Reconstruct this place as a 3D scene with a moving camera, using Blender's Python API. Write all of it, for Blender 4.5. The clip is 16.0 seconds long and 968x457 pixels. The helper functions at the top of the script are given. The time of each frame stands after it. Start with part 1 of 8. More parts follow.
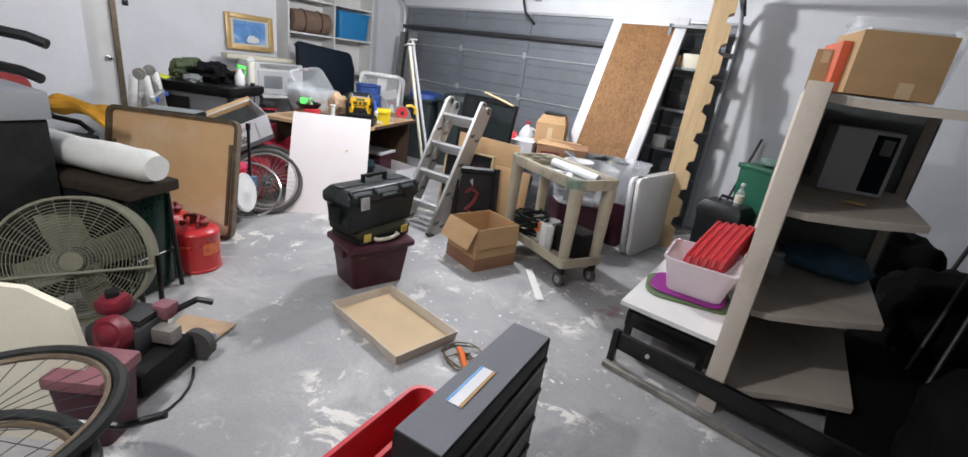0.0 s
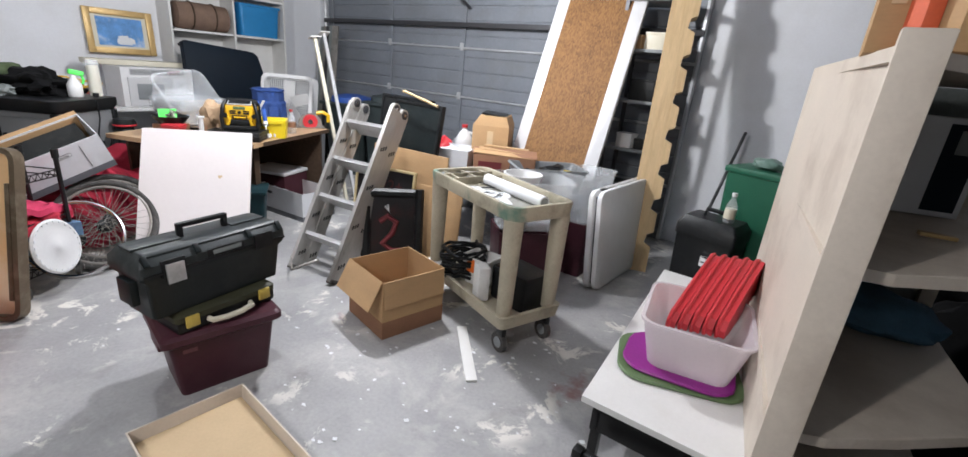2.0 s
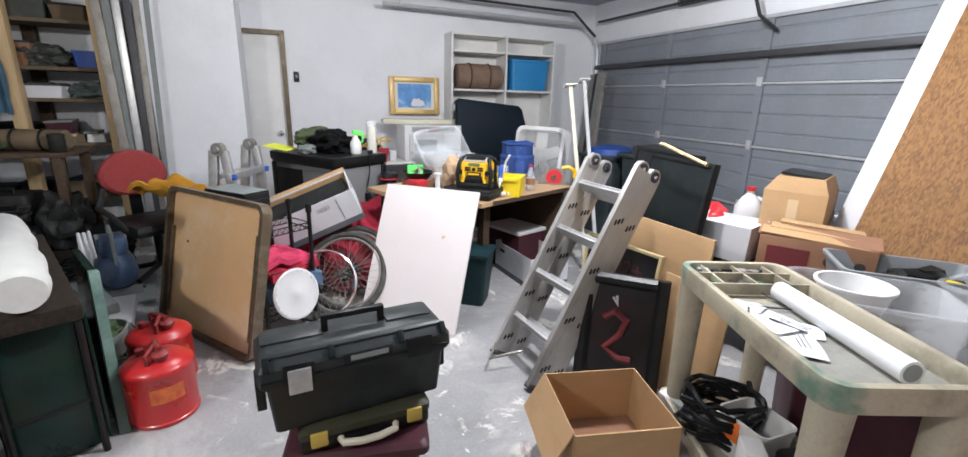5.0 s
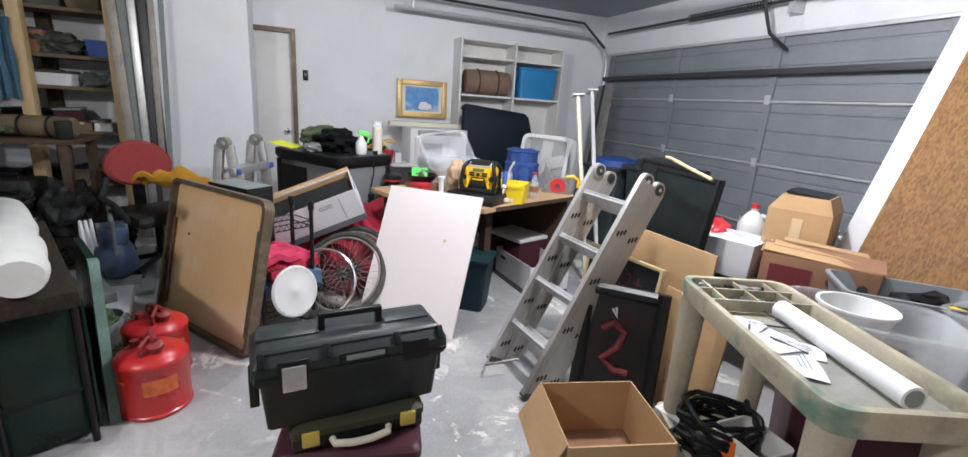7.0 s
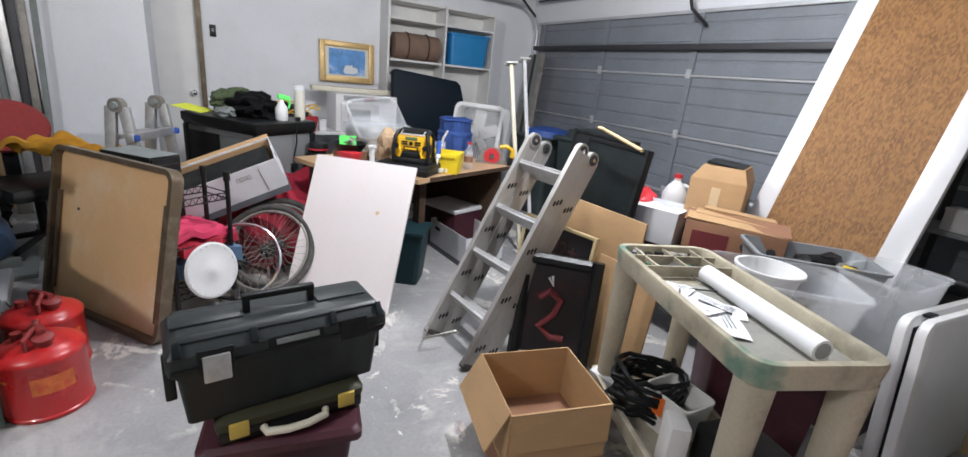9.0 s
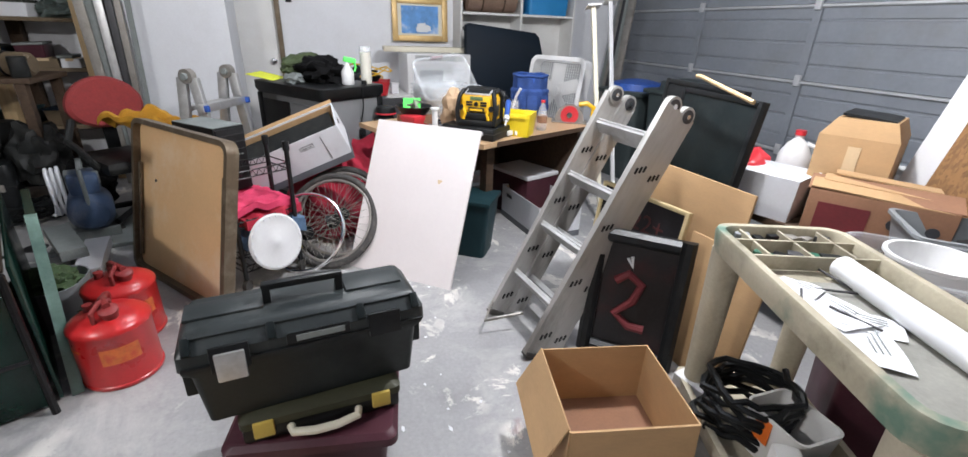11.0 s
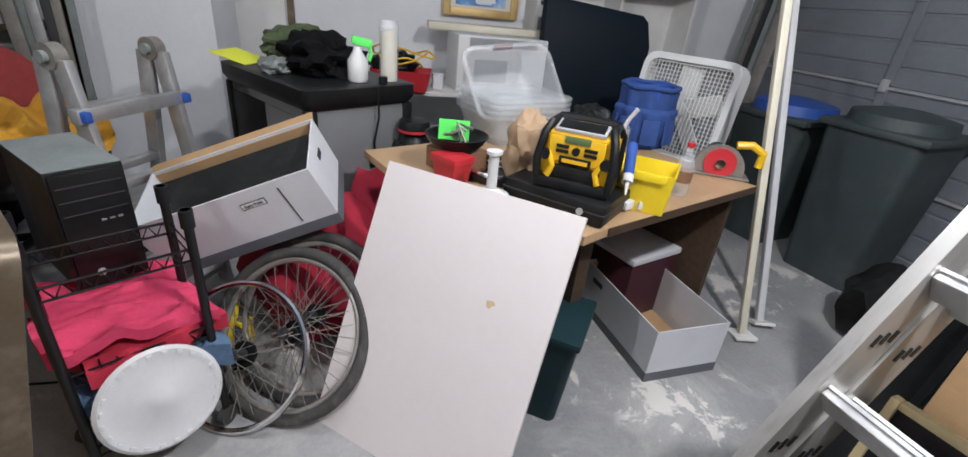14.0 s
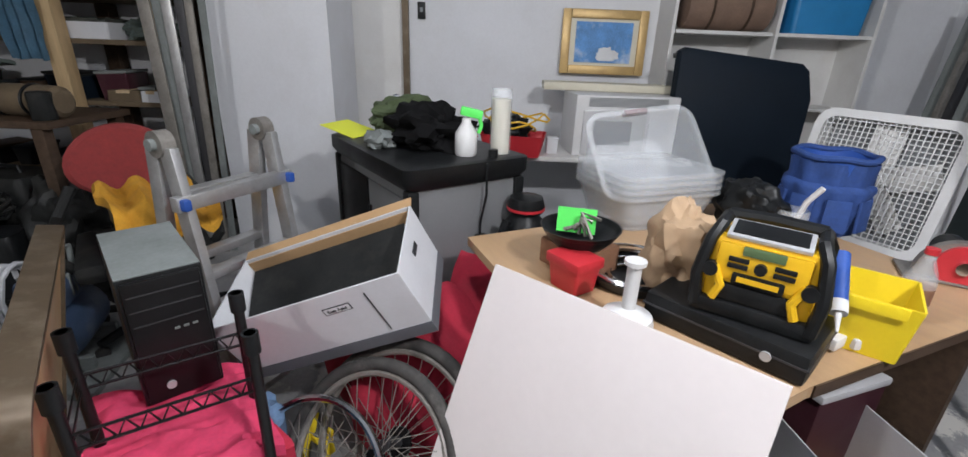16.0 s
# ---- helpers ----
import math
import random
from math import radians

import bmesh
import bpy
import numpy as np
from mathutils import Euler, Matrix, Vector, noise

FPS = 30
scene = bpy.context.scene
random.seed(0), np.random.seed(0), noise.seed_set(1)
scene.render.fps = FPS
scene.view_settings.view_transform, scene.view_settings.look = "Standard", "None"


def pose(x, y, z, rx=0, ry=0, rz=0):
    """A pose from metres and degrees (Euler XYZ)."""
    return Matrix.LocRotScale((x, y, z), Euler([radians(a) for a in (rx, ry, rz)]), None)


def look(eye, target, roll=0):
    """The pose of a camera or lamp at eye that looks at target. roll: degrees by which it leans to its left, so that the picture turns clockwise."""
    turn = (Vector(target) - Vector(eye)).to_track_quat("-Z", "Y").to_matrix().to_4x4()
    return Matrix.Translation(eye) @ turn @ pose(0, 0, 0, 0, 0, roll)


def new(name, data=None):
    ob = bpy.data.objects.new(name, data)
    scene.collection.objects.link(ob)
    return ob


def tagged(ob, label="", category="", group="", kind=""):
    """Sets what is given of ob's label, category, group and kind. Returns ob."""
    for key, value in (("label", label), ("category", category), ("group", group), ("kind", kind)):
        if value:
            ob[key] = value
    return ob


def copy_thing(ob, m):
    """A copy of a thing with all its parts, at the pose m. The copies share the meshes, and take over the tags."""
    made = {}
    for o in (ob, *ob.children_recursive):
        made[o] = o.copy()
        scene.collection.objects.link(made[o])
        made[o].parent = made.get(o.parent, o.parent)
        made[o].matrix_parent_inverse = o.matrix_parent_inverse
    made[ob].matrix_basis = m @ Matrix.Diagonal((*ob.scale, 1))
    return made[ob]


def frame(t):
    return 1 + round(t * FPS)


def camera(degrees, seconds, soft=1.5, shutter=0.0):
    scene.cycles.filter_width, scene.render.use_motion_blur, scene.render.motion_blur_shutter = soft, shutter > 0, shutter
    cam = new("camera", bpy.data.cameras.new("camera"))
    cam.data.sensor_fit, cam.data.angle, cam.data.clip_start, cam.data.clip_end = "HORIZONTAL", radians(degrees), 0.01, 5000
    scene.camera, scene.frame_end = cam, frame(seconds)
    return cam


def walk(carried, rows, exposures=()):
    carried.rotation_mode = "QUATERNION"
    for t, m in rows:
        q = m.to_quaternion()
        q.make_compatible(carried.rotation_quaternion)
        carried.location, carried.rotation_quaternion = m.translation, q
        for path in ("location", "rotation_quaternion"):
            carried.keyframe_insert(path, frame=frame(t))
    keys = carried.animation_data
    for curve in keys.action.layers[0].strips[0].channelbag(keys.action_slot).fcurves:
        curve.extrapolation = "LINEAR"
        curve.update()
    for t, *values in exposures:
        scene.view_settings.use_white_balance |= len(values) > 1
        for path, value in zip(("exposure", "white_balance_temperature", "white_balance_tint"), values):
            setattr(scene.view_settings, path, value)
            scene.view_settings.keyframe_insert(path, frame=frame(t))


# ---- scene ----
cam = camera(92.4, 16.0)
PATH = [
    (0, (0.644, 0.582, 1.464), (-0.499, 2.08, 0.792), 7.9),
    (0.5, (0.636, 0.833, 1.476), (-0.501, 2.333, 0.8), 5.5),
    (1, (0.489, 1.064, 1.445), (-0.57, 2.637, 0.808), 6.3),
    (1.5, (0.359, 1.322, 1.443), (-0.49, 3.028, 0.835), 7.8),
    (2, (0.311, 1.552, 1.413), (-0.744, 3.119, 0.758), 5.4),
    (2.5, (0.221, 1.75, 1.398), (-1.037, 3.143, 0.708), 4.6),
    (3, (0.006, 1.978, 1.413), (-1.274, 3.37, 0.763), 5.5),
    (3.5, (-0.077, 2.152, 1.376), (-1.618, 3.231, 0.698), 4.0),
    (4, (-0.102, 2.245, 1.389), (-1.84, 2.948, 0.694), 2.5),
    (4.5, (-0.155, 2.227, 1.4), (-1.926, 2.923, 0.783), 3.0),
    (4.7, (-0.177, 2.254, 1.41), (-1.963, 2.963, 0.856), 1.2),
    (7, (-0.187, 2.253, 1.404), (-1.983, 2.966, 0.889), 4.0),
    (7.5, (-0.196, 2.283, 1.399), (-1.948, 3.079, 0.854), 3.9),
    (8, (-0.198, 2.281, 1.404), (-1.918, 3.137, 0.846), 4.4),
    (8.5, (-0.211, 2.281, 1.399), (-1.9, 3.183, 0.819), 4.7),
    (9, (-0.248, 2.245, 1.389), (-1.882, 3.222, 0.778), 5.8),
    (9.2, (-0.263, 2.233, 1.395), (-1.893, 3.209, 0.772), 5.7),
    (11.3, (-0.562, 2.521, 1.334), (-2.302, 3.085, 0.525), 3.2),
    (11.5, (-0.694, 2.555, 1.322), (-2.438, 3.119, 0.522), 5.1),
    (12, (-0.973, 2.628, 1.351), (-2.699, 3.244, 0.55), 5.2),
    (12.5, (-1.19, 2.73, 1.323), (-2.94, 3.146, 0.448), 1.8),
    (13, (-1.387, 2.826, 1.353), (-3.14, 3.202, 0.467), 2.6),
    (13.5, (-1.704, 2.807, 1.333), (-3.448, 3.261, 0.467), 4.2),
    (14, (-1.877, 2.759, 1.326), (-3.614, 3.216, 0.447), 5.9),
    (14.5, (-2.007, 2.781, 1.317), (-3.786, 2.904, 0.413), 2.5),
    (15, (-2.154, 2.827, 1.353), (-3.95, 2.557, 0.517), -1.3),
    (15.5, (-2.22, 2.784, 1.372), (-4.077, 2.589, 0.655), -0.1),
    (16, (-2.267, 2.767, 1.355), (-4.13, 2.778, 0.628), 2.2),
]
walk(cam, [(t, look(eye, target, roll)) for t, eye, target, roll in PATH],
     [(0, -0.05), (1.5, 0.0), (2.2, 0.0), (3, 0.05), (4, 0.1), (7, -0.08), (9.2, -0.17), (11.4, 0.08), (12.2, 0.0), (13, -0.42), (16, -0.4)])

# ---- world and light ----
world = bpy.data.worlds.new("night")
scene.world = world
world.use_nodes = True
world.node_tree.nodes["Background"].inputs["Color"].default_value = (0.35, 0.45, 0.65, 1)
world.node_tree.nodes["Background"].inputs["Strength"].default_value = 0.005


def lamp(name, kind, at, watts, size, color):
    data = bpy.data.lights.new(name, kind)
    data.energy, data.color = watts, color
    if kind == "AREA":
        data.shape, data.size = "DISK", size
    else:
        data.shadow_soft_size = size
    ob = new(name, data)
    ob.matrix_world = pose(*at)
    return ob


# the bulbs of the two ceiling lamps and of the door opener
lamp("ceiling_bulb", "POINT", (-1.98, 3.82, 2.36), 190, 0.06, (0.98, 0.98, 1.0))
lamp("rear_bulb", "POINT", (-0.75, 0.2, 2.36), 132, 0.05, (1.0, 0.975, 0.95))
lamp("opener_bulb", "POINT", (-3.1, 2.66, 2.28), 52, 0.05, (0.97, 0.98, 1.0))


# ---- materials ----
def mat(name, color, rough=0.6, metal=0.0, vary=0.12, scale=8.0, bump=0.15, grain=90.0, dirt=None, dirt_amount=0.0,
        clear=0.0, coat=0.0, stretch=(1, 1, 1), spec=0.5):
    """A surface with blotches at one scale, fine grain at another, and patches of dirt or wear."""
    m = bpy.data.materials.new(name)
    m.use_nodes = True
    t = m.node_tree
    n, l = t.nodes, t.links
    b = n["Principled BSDF"]
    co = n.new("ShaderNodeTexCoord")
    mp = n.new("ShaderNodeMapping")
    mp.inputs["Scale"].default_value = stretch
    l.new(co.outputs["Object"], mp.inputs["Vector"])
    big = n.new("ShaderNodeTexNoise")
    big.inputs["Scale"].default_value, big.inputs["Detail"].default_value = scale, 5
    fine = n.new("ShaderNodeTexNoise")
    fine.inputs["Scale"].default_value, fine.inputs["Detail"].default_value = grain, 3
    for x in (big, fine):
        l.new(mp.outputs["Vector"], x.inputs["Vector"])
    ramp = n.new("ShaderNodeMapRange")
    ramp.inputs["From Min"].default_value, ramp.inputs["From Max"].default_value = 0.3, 0.7
    ramp.inputs["To Min"].default_value, ramp.inputs["To Max"].default_value = 1 - vary, 1 + vary
    mix0 = n.new("ShaderNodeMix")
    mix0.inputs["Factor"].default_value = 0.35
    l.new(big.outputs["Fac"], mix0.inputs["A"])
    l.new(fine.outputs["Fac"], mix0.inputs["B"])
    l.new(mix0.outputs["Result"], ramp.inputs["Value"])
    mul = n.new("ShaderNodeVectorMath")
    mul.operation = "SCALE"
    mul.inputs[0].default_value = color[:3]
    l.new(ramp.outputs["Result"], mul.inputs["Scale"])
    out = mul.outputs["Vector"]
    if dirt is not None:
        blot = n.new("ShaderNodeTexNoise")
        blot.inputs["Scale"].default_value, blot.inputs["Detail"].default_value = scale * 0.6, 8
        blot.inputs["Roughness"].default_value = 0.65
        l.new(mp.outputs["Vector"], blot.inputs["Vector"])
        step = n.new("ShaderNodeMapRange")
        step.inputs["From Min"].default_value, step.inputs["From Max"].default_value = 0.5, 0.66
        step.inputs["To Max"].default_value = dirt_amount
        l.new(blot.outputs["Fac"], step.inputs["Value"])
        mx = n.new("ShaderNodeMix")
        mx.data_type = "RGBA"
        l.new(step.outputs["Result"], mx.inputs["Factor"])
        l.new(out, mx.inputs["A"])
        mx.inputs["B"].default_value = (*dirt[:3], 1)
        out = mx.outputs["Result"]
    l.new(out, b.inputs["Base Color"])
    b.inputs["Metallic"].default_value = metal
    rr = n.new("ShaderNodeMapRange")
    rr.inputs["To Min"].default_value, rr.inputs["To Max"].default_value = max(0.03, rough - 0.12), min(1, rough + 0.12)
    l.new(big.outputs["Fac"], rr.inputs["Value"])
    l.new(rr.outputs["Result"], b.inputs["Roughness"])
    b.inputs["Coat Weight"].default_value = coat
    b.inputs["Specular IOR Level"].default_value = spec
    if clear:
        b.inputs["Transmission Weight"].default_value = clear
        b.inputs["IOR"].default_value = 1.2
    if bump:
        bp = n.new("ShaderNodeBump")
        bp.inputs["Strength"].default_value, bp.inputs["Distance"].default_value = bump, 0.004
        l.new(mix0.outputs["Result"], bp.inputs["Height"])
        l.new(bp.outputs["Normal"], b.inputs["Normal"])
    return m


def stained(m, color, spots):
    """Ragged stains of one colour laid round a few places of a surface."""
    n, l = m.node_tree.nodes, m.node_tree.links
    b = n["Principled BSDF"]
    co = n.new("ShaderNodeTexCoord")
    no = n.new("ShaderNodeTexNoise")
    no.inputs["Scale"].default_value, no.inputs["Detail"].default_value = 14, 8
    l.new(co.outputs["Object"], no.inputs["Vector"])
    out = b.inputs["Base Color"].links[0].from_socket
    for at, reach in spots:
        d = n.new("ShaderNodeVectorMath")
        d.operation = "DISTANCE"
        l.new(co.outputs["Object"], d.inputs[0])
        d.inputs[1].default_value = at
        near = n.new("ShaderNodeMapRange")
        near.inputs["From Max"].default_value = reach
        near.inputs["To Min"].default_value, near.inputs["To Max"].default_value = 0.30, -0.40
        l.new(d.outputs["Value"], near.inputs["Value"])
        add = n.new("ShaderNodeMath")
        l.new(near.outputs["Result"], add.inputs[0])
        l.new(no.outputs["Fac"], add.inputs[1])
        edge = n.new("ShaderNodeMapRange")
        edge.inputs["From Min"].default_value, edge.inputs["From Max"].default_value = 0.52, 0.80
        edge.inputs["To Max"].default_value = 0.75
        l.new(add.outputs["Value"], edge.inputs["Value"])
        mx = n.new("ShaderNodeMix")
        mx.data_type = "RGBA"
        l.new(edge.outputs["Result"], mx.inputs["Factor"])
        l.new(out, mx.inputs["A"])
        mx.inputs["B"].default_value = (*color, 1)
        out = mx.outputs["Result"]
    l.new(out, b.inputs["Base Color"])
    return m


def concrete():
    """Grey floor paint, worn through to pale bare concrete in flakes, with dust and stains."""
    m = bpy.data.materials.new("painted concrete")
    m.use_nodes = True
    n, l = m.node_tree.nodes, m.node_tree.links
    b = n["Principled BSDF"]
    co = n.new("ShaderNodeTexCoord")

    def noise_tex(scale, detail, rough=0.6, dist=0.0):
        x = n.new("ShaderNodeTexNoise")
        x.inputs["Scale"].default_value, x.inputs["Detail"].default_value = scale, detail
        x.inputs["Roughness"].default_value, x.inputs["Distortion"].default_value = rough, dist
        l.new(co.outputs["Object"], x.inputs["Vector"])
        return x.outputs["Fac"]

    def rng(v, a, z, lo=0.0, hi=1.0):
        x = n.new("ShaderNodeMapRange")
        for k, val in (("From Min", a), ("From Max", z), ("To Min", lo), ("To Max", hi)):
            x.inputs[k].default_value = val
        l.new(v, x.inputs["Value"])
        return x.outputs["Result"]

    def mixc(f, a, c):
        x = n.new("ShaderNodeMix")
        x.data_type = "RGBA"
        l.new(f, x.inputs["Factor"])
        for key, val in (("A", a), ("B", c)):
            if isinstance(val, tuple):
                x.inputs[key].default_value = (*val, 1)
            else:
                l.new(val, x.inputs[key])
        return x.outputs["Result"]

    base = mixc(rng(noise_tex(1.3, 6), 0.35, 0.65), (0.27, 0.27, 0.275), (0.40, 0.395, 0.39))
    base = mixc(rng(noise_tex(60, 3), 0.3, 0.75, 0, 0.35), base, (0.18, 0.18, 0.18))
    dust = mixc(rng(noise_tex(2.1, 9, 0.7, 0.6), 0.52, 0.66, 0, 0.6), base, (0.50, 0.49, 0.47))
    add = n.new("ShaderNodeMath")
    add.operation = "MULTIPLY"
    l.new(rng(noise_tex(1.7, 3, 0.5, 0.3), 0.48, 0.56), add.inputs[0])
    l.new(rng(noise_tex(4.2, 12, 0.70, 0.5), 0.54, 0.575), add.inputs[1])
    flakes = mixc(add.outputs["Value"], dust, (0.67, 0.65, 0.60))
    dark = mixc(rng(noise_tex(3.3, 7, 0.6, 0.3), 0.60, 0.75, 0, 0.45), flakes, (0.13, 0.12, 0.11))
    l.new(dark, b.inputs["Base Color"])
    l.new(rng(noise_tex(4, 5), 0.3, 0.7, 0.38, 0.68), b.inputs["Roughness"])
    bp = n.new("ShaderNodeBump")
    bp.inputs["Strength"].default_value, bp.inputs["Distance"].default_value = 0.3, 0.004
    l.new(flakes, bp.inputs["Height"])
    l.new(bp.outputs["Normal"], b.inputs["Normal"])
    return m


def strand_board():
    """Pressed wood flakes, tan and amber."""
    m = bpy.data.materials.new("strand board")
    m.use_nodes = True
    n, l = m.node_tree.nodes, m.node_tree.links
    b = n["Principled BSDF"]
    co = n.new("ShaderNodeTexCoord")
    v = n.new("ShaderNodeTexVoronoi")
    v.inputs["Scale"].default_value = 130
    mp = n.new("ShaderNodeMapping")
    mp.inputs["Scale"].default_value = (1, 1, 0.4)
    l.new(co.outputs["Object"], mp.inputs["Vector"])
    l.new(mp.outputs["Vector"], v.inputs["Vector"])
    no = n.new("ShaderNodeTexNoise")
    no.inputs["Scale"].default_value, no.inputs["Detail"].default_value = 6, 8
    l.new(co.outputs["Object"], no.inputs["Vector"])
    sep = n.new("ShaderNodeSeparateColor")
    l.new(v.outputs["Color"], sep.inputs["Color"])
    av = n.new("ShaderNodeMath")
    av.operation = "ADD"
    l.new(sep.outputs["Red"], av.inputs[0])
    l.new(no.outputs["Fac"], av.inputs[1])
    r = n.new("ShaderNodeValToRGB")
    r.color_ramp.elements[0].position, r.color_ramp.elements[0].color = 0.3, (0.12, 0.052, 0.014, 1)
    r.color_ramp.elements[1].position, r.color_ramp.elements[1].color = 1.0, (0.235, 0.115, 0.036, 1)
    hf = n.new("ShaderNodeMath")
    hf.operation = "MULTIPLY"
    hf.inputs[1].default_value = 0.75
    l.new(av.outputs["Value"], hf.inputs[0])
    l.new(hf.outputs["Value"], r.inputs["Fac"])
    l.new(r.outputs["Color"], b.inputs["Base Color"])
    b.inputs["Roughness"].default_value = 0.75
    return m


# old rust red stains on the floor: place and reach
FLOOR_STAINS = (((-0.30, 3.38, 0.0), 0.30), ((-1.62, 3.05, 0.0), 0.10))
M = {}
M["floor"] = stained(concrete(), (0.20, 0.075, 0.07), FLOOR_STAINS)
M["osb"] = strand_board()
M["wall"] = mat("wall paint", (0.75, 0.765, 0.80), 0.7, vary=0.05, scale=2, bump=0.25, grain=60, dirt=(0.55, 0.54, 0.52), dirt_amount=0.25)
# bluish ceiling, coloured darker than it is so shadows get less bounce
M["ceiling"] = mat("dimmed ceiling", (0.35, 0.38, 0.44), 0.8, vary=0.05, scale=3, bump=0.3, grain=70)
M["door_steel"] = mat("galvanised door steel", (0.195, 0.212, 0.24), 0.45, 0.0, vary=0.14, scale=3, bump=0.1, grain=30, dirt=(0.17, 0.17, 0.17), dirt_amount=0.4)
M["strut"] = mat("dark steel", (0.07, 0.07, 0.075), 0.5, 0.6, scale=10)
M["light_steel"] = mat("light steel", (0.52, 0.53, 0.55), 0.4, 0.35, scale=10)
M["white"] = mat("white paint", (0.72, 0.715, 0.70), 0.5, vary=0.05, scale=5, dirt=(0.55, 0.52, 0.47), dirt_amount=0.25)
M["white_gloss"] = mat("white gloss", (0.60, 0.60, 0.61), 0.22, vary=0.04, scale=5, bump=0.03, coat=0.3)
M["plastic_white"] = mat("white plastic", (0.68, 0.68, 0.68), 0.45, vary=0.05, scale=12, bump=0.05)
M["melamine"] = mat("white melamine", (0.70, 0.65, 0.64), 0.5, vary=0.035, scale=3, bump=0.05, grain=40, dirt=(0.6, 0.53, 0.5), dirt_amount=0.15)
M["carton"] = mat("corrugated carton", (0.43, 0.27, 0.135), 0.85, vary=0.10, scale=6, bump=0.2, grain=50, stretch=(1, 1, 3))
M["carton_dark"] = mat("printed carton", (0.25, 0.125, 0.07), 0.85, vary=0.15, scale=7, bump=0.2)
M["carton_tan"] = mat("pale carton", (0.56, 0.42, 0.26), 0.85, vary=0.08, scale=6)
M["kraft"] = mat("kraft paper", (0.42, 0.29, 0.18), 0.8, vary=0.15, scale=14, bump=0.5, grain=40)
M["box_white"] = mat("white card", (0.64, 0.65, 0.68), 0.7, vary=0.05, scale=8, dirt=(0.55, 0.54, 0.53), dirt_amount=0.2)
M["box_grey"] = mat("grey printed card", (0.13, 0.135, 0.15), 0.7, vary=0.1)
M["hardboard"] = mat("hardboard", (0.70, 0.45, 0.23), 0.45, vary=0.08, scale=3, bump=0.1, dirt=(0.76, 0.60, 0.43), dirt_amount=0.8)
M["bronze"] = mat("brown enamelled steel", (0.135, 0.10, 0.065), 0.4, 0.4, scale=20, dirt=(0.3, 0.25, 0.19), dirt_amount=0.4)
M["pine"] = mat("raw pine", (0.56, 0.40, 0.22), 0.65, vary=0.16, scale=5, bump=0.2, grain=30, stretch=(6, 6, 0.6), dirt=(0.42, 0.27, 0.13), dirt_amount=0.5)
M["desk_wood"] = mat("oak laminate", (0.46, 0.30, 0.17), 0.45, vary=0.10, scale=5, stretch=(8, 1, 8), bump=0.05)
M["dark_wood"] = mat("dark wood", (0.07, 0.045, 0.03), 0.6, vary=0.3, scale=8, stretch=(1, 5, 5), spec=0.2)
M["cream_wood"] = mat("cream painted board", (0.60, 0.53, 0.45), 0.6, vary=0.07, scale=4, dirt=(0.38, 0.31, 0.25), dirt_amount=0.5)
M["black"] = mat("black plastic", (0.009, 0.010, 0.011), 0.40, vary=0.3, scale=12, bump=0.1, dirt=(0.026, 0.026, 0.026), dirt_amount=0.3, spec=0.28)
M["black_teal"] = mat("black green plastic", (0.006, 0.010, 0.011), 0.42, vary=0.25, scale=9, bump=0.12, dirt=(0.035, 0.04, 0.04), dirt_amount=0.3, spec=0.28)
M["black_metal"] = mat("black metal", (0.010, 0.010, 0.011), 0.35, 0.3, scale=20)
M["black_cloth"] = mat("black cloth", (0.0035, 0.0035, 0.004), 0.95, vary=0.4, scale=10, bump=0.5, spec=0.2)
M["rubber"] = mat("tyre rubber", (0.05, 0.047, 0.045), 0.8, vary=0.3, scale=20, dirt=(0.17, 0.155, 0.14), dirt_amount=0.5)
M["maroon"] = mat("maroon plastic", (0.060, 0.018, 0.027), 0.45, vary=0.15, scale=10, dirt=(0.085, 0.04, 0.048), dirt_amount=0.4, spec=0.28)
M["red"] = mat("red paint", (0.50, 0.018, 0.020), 0.3, vary=0.12, scale=8, bump=0.05, coat=0.3, dirt=(0.25, 0.03, 0.02), dirt_amount=0.35)
M["red_plastic"] = mat("red plastic", (0.52, 0.03, 0.04), 0.4, vary=0.1)
M["red_cloth"] = mat("red cloth", (0.42, 0.018, 0.045), 0.85, vary=0.2, scale=9, bump=0.5)
M["pink_cloth"] = mat("rose red cloth", (0.62, 0.045, 0.12), 0.85, vary=0.2, scale=9, bump=0.5)
M["chair_red"] = mat("red upholstery", (0.26, 0.035, 0.035), 0.9, vary=0.15, scale=30, bump=0.4)
M["yellow_cloth"] = mat("mustard cloth", (0.60, 0.30, 0.025), 0.85, vary=0.2, scale=9, bump=0.5)
M["denim"] = mat("blue denim", (0.10, 0.17, 0.28), 0.9, vary=0.3, scale=20, bump=0.5)
M["yellow"] = mat("yellow plastic", (0.78, 0.46, 0.015), 0.4, vary=0.06, scale=14, bump=0.05)
M["bin_yellow"] = mat("bright yellow plastic", (0.80, 0.60, 0.02), 0.4, vary=0.05)
M["lime"] = mat("fluorescent card", (0.12, 0.85, 0.14), 0.6, vary=0.04)
M["lemon"] = mat("fluorescent yellow card", (0.85, 0.90, 0.06), 0.6, vary=0.04)
M["aluminium"] = mat("aluminium", (0.60, 0.60, 0.60), 0.38, 0.75, vary=0.10, scale=16, bump=0.08, dirt=(0.33, 0.32, 0.30), dirt_amount=0.4)
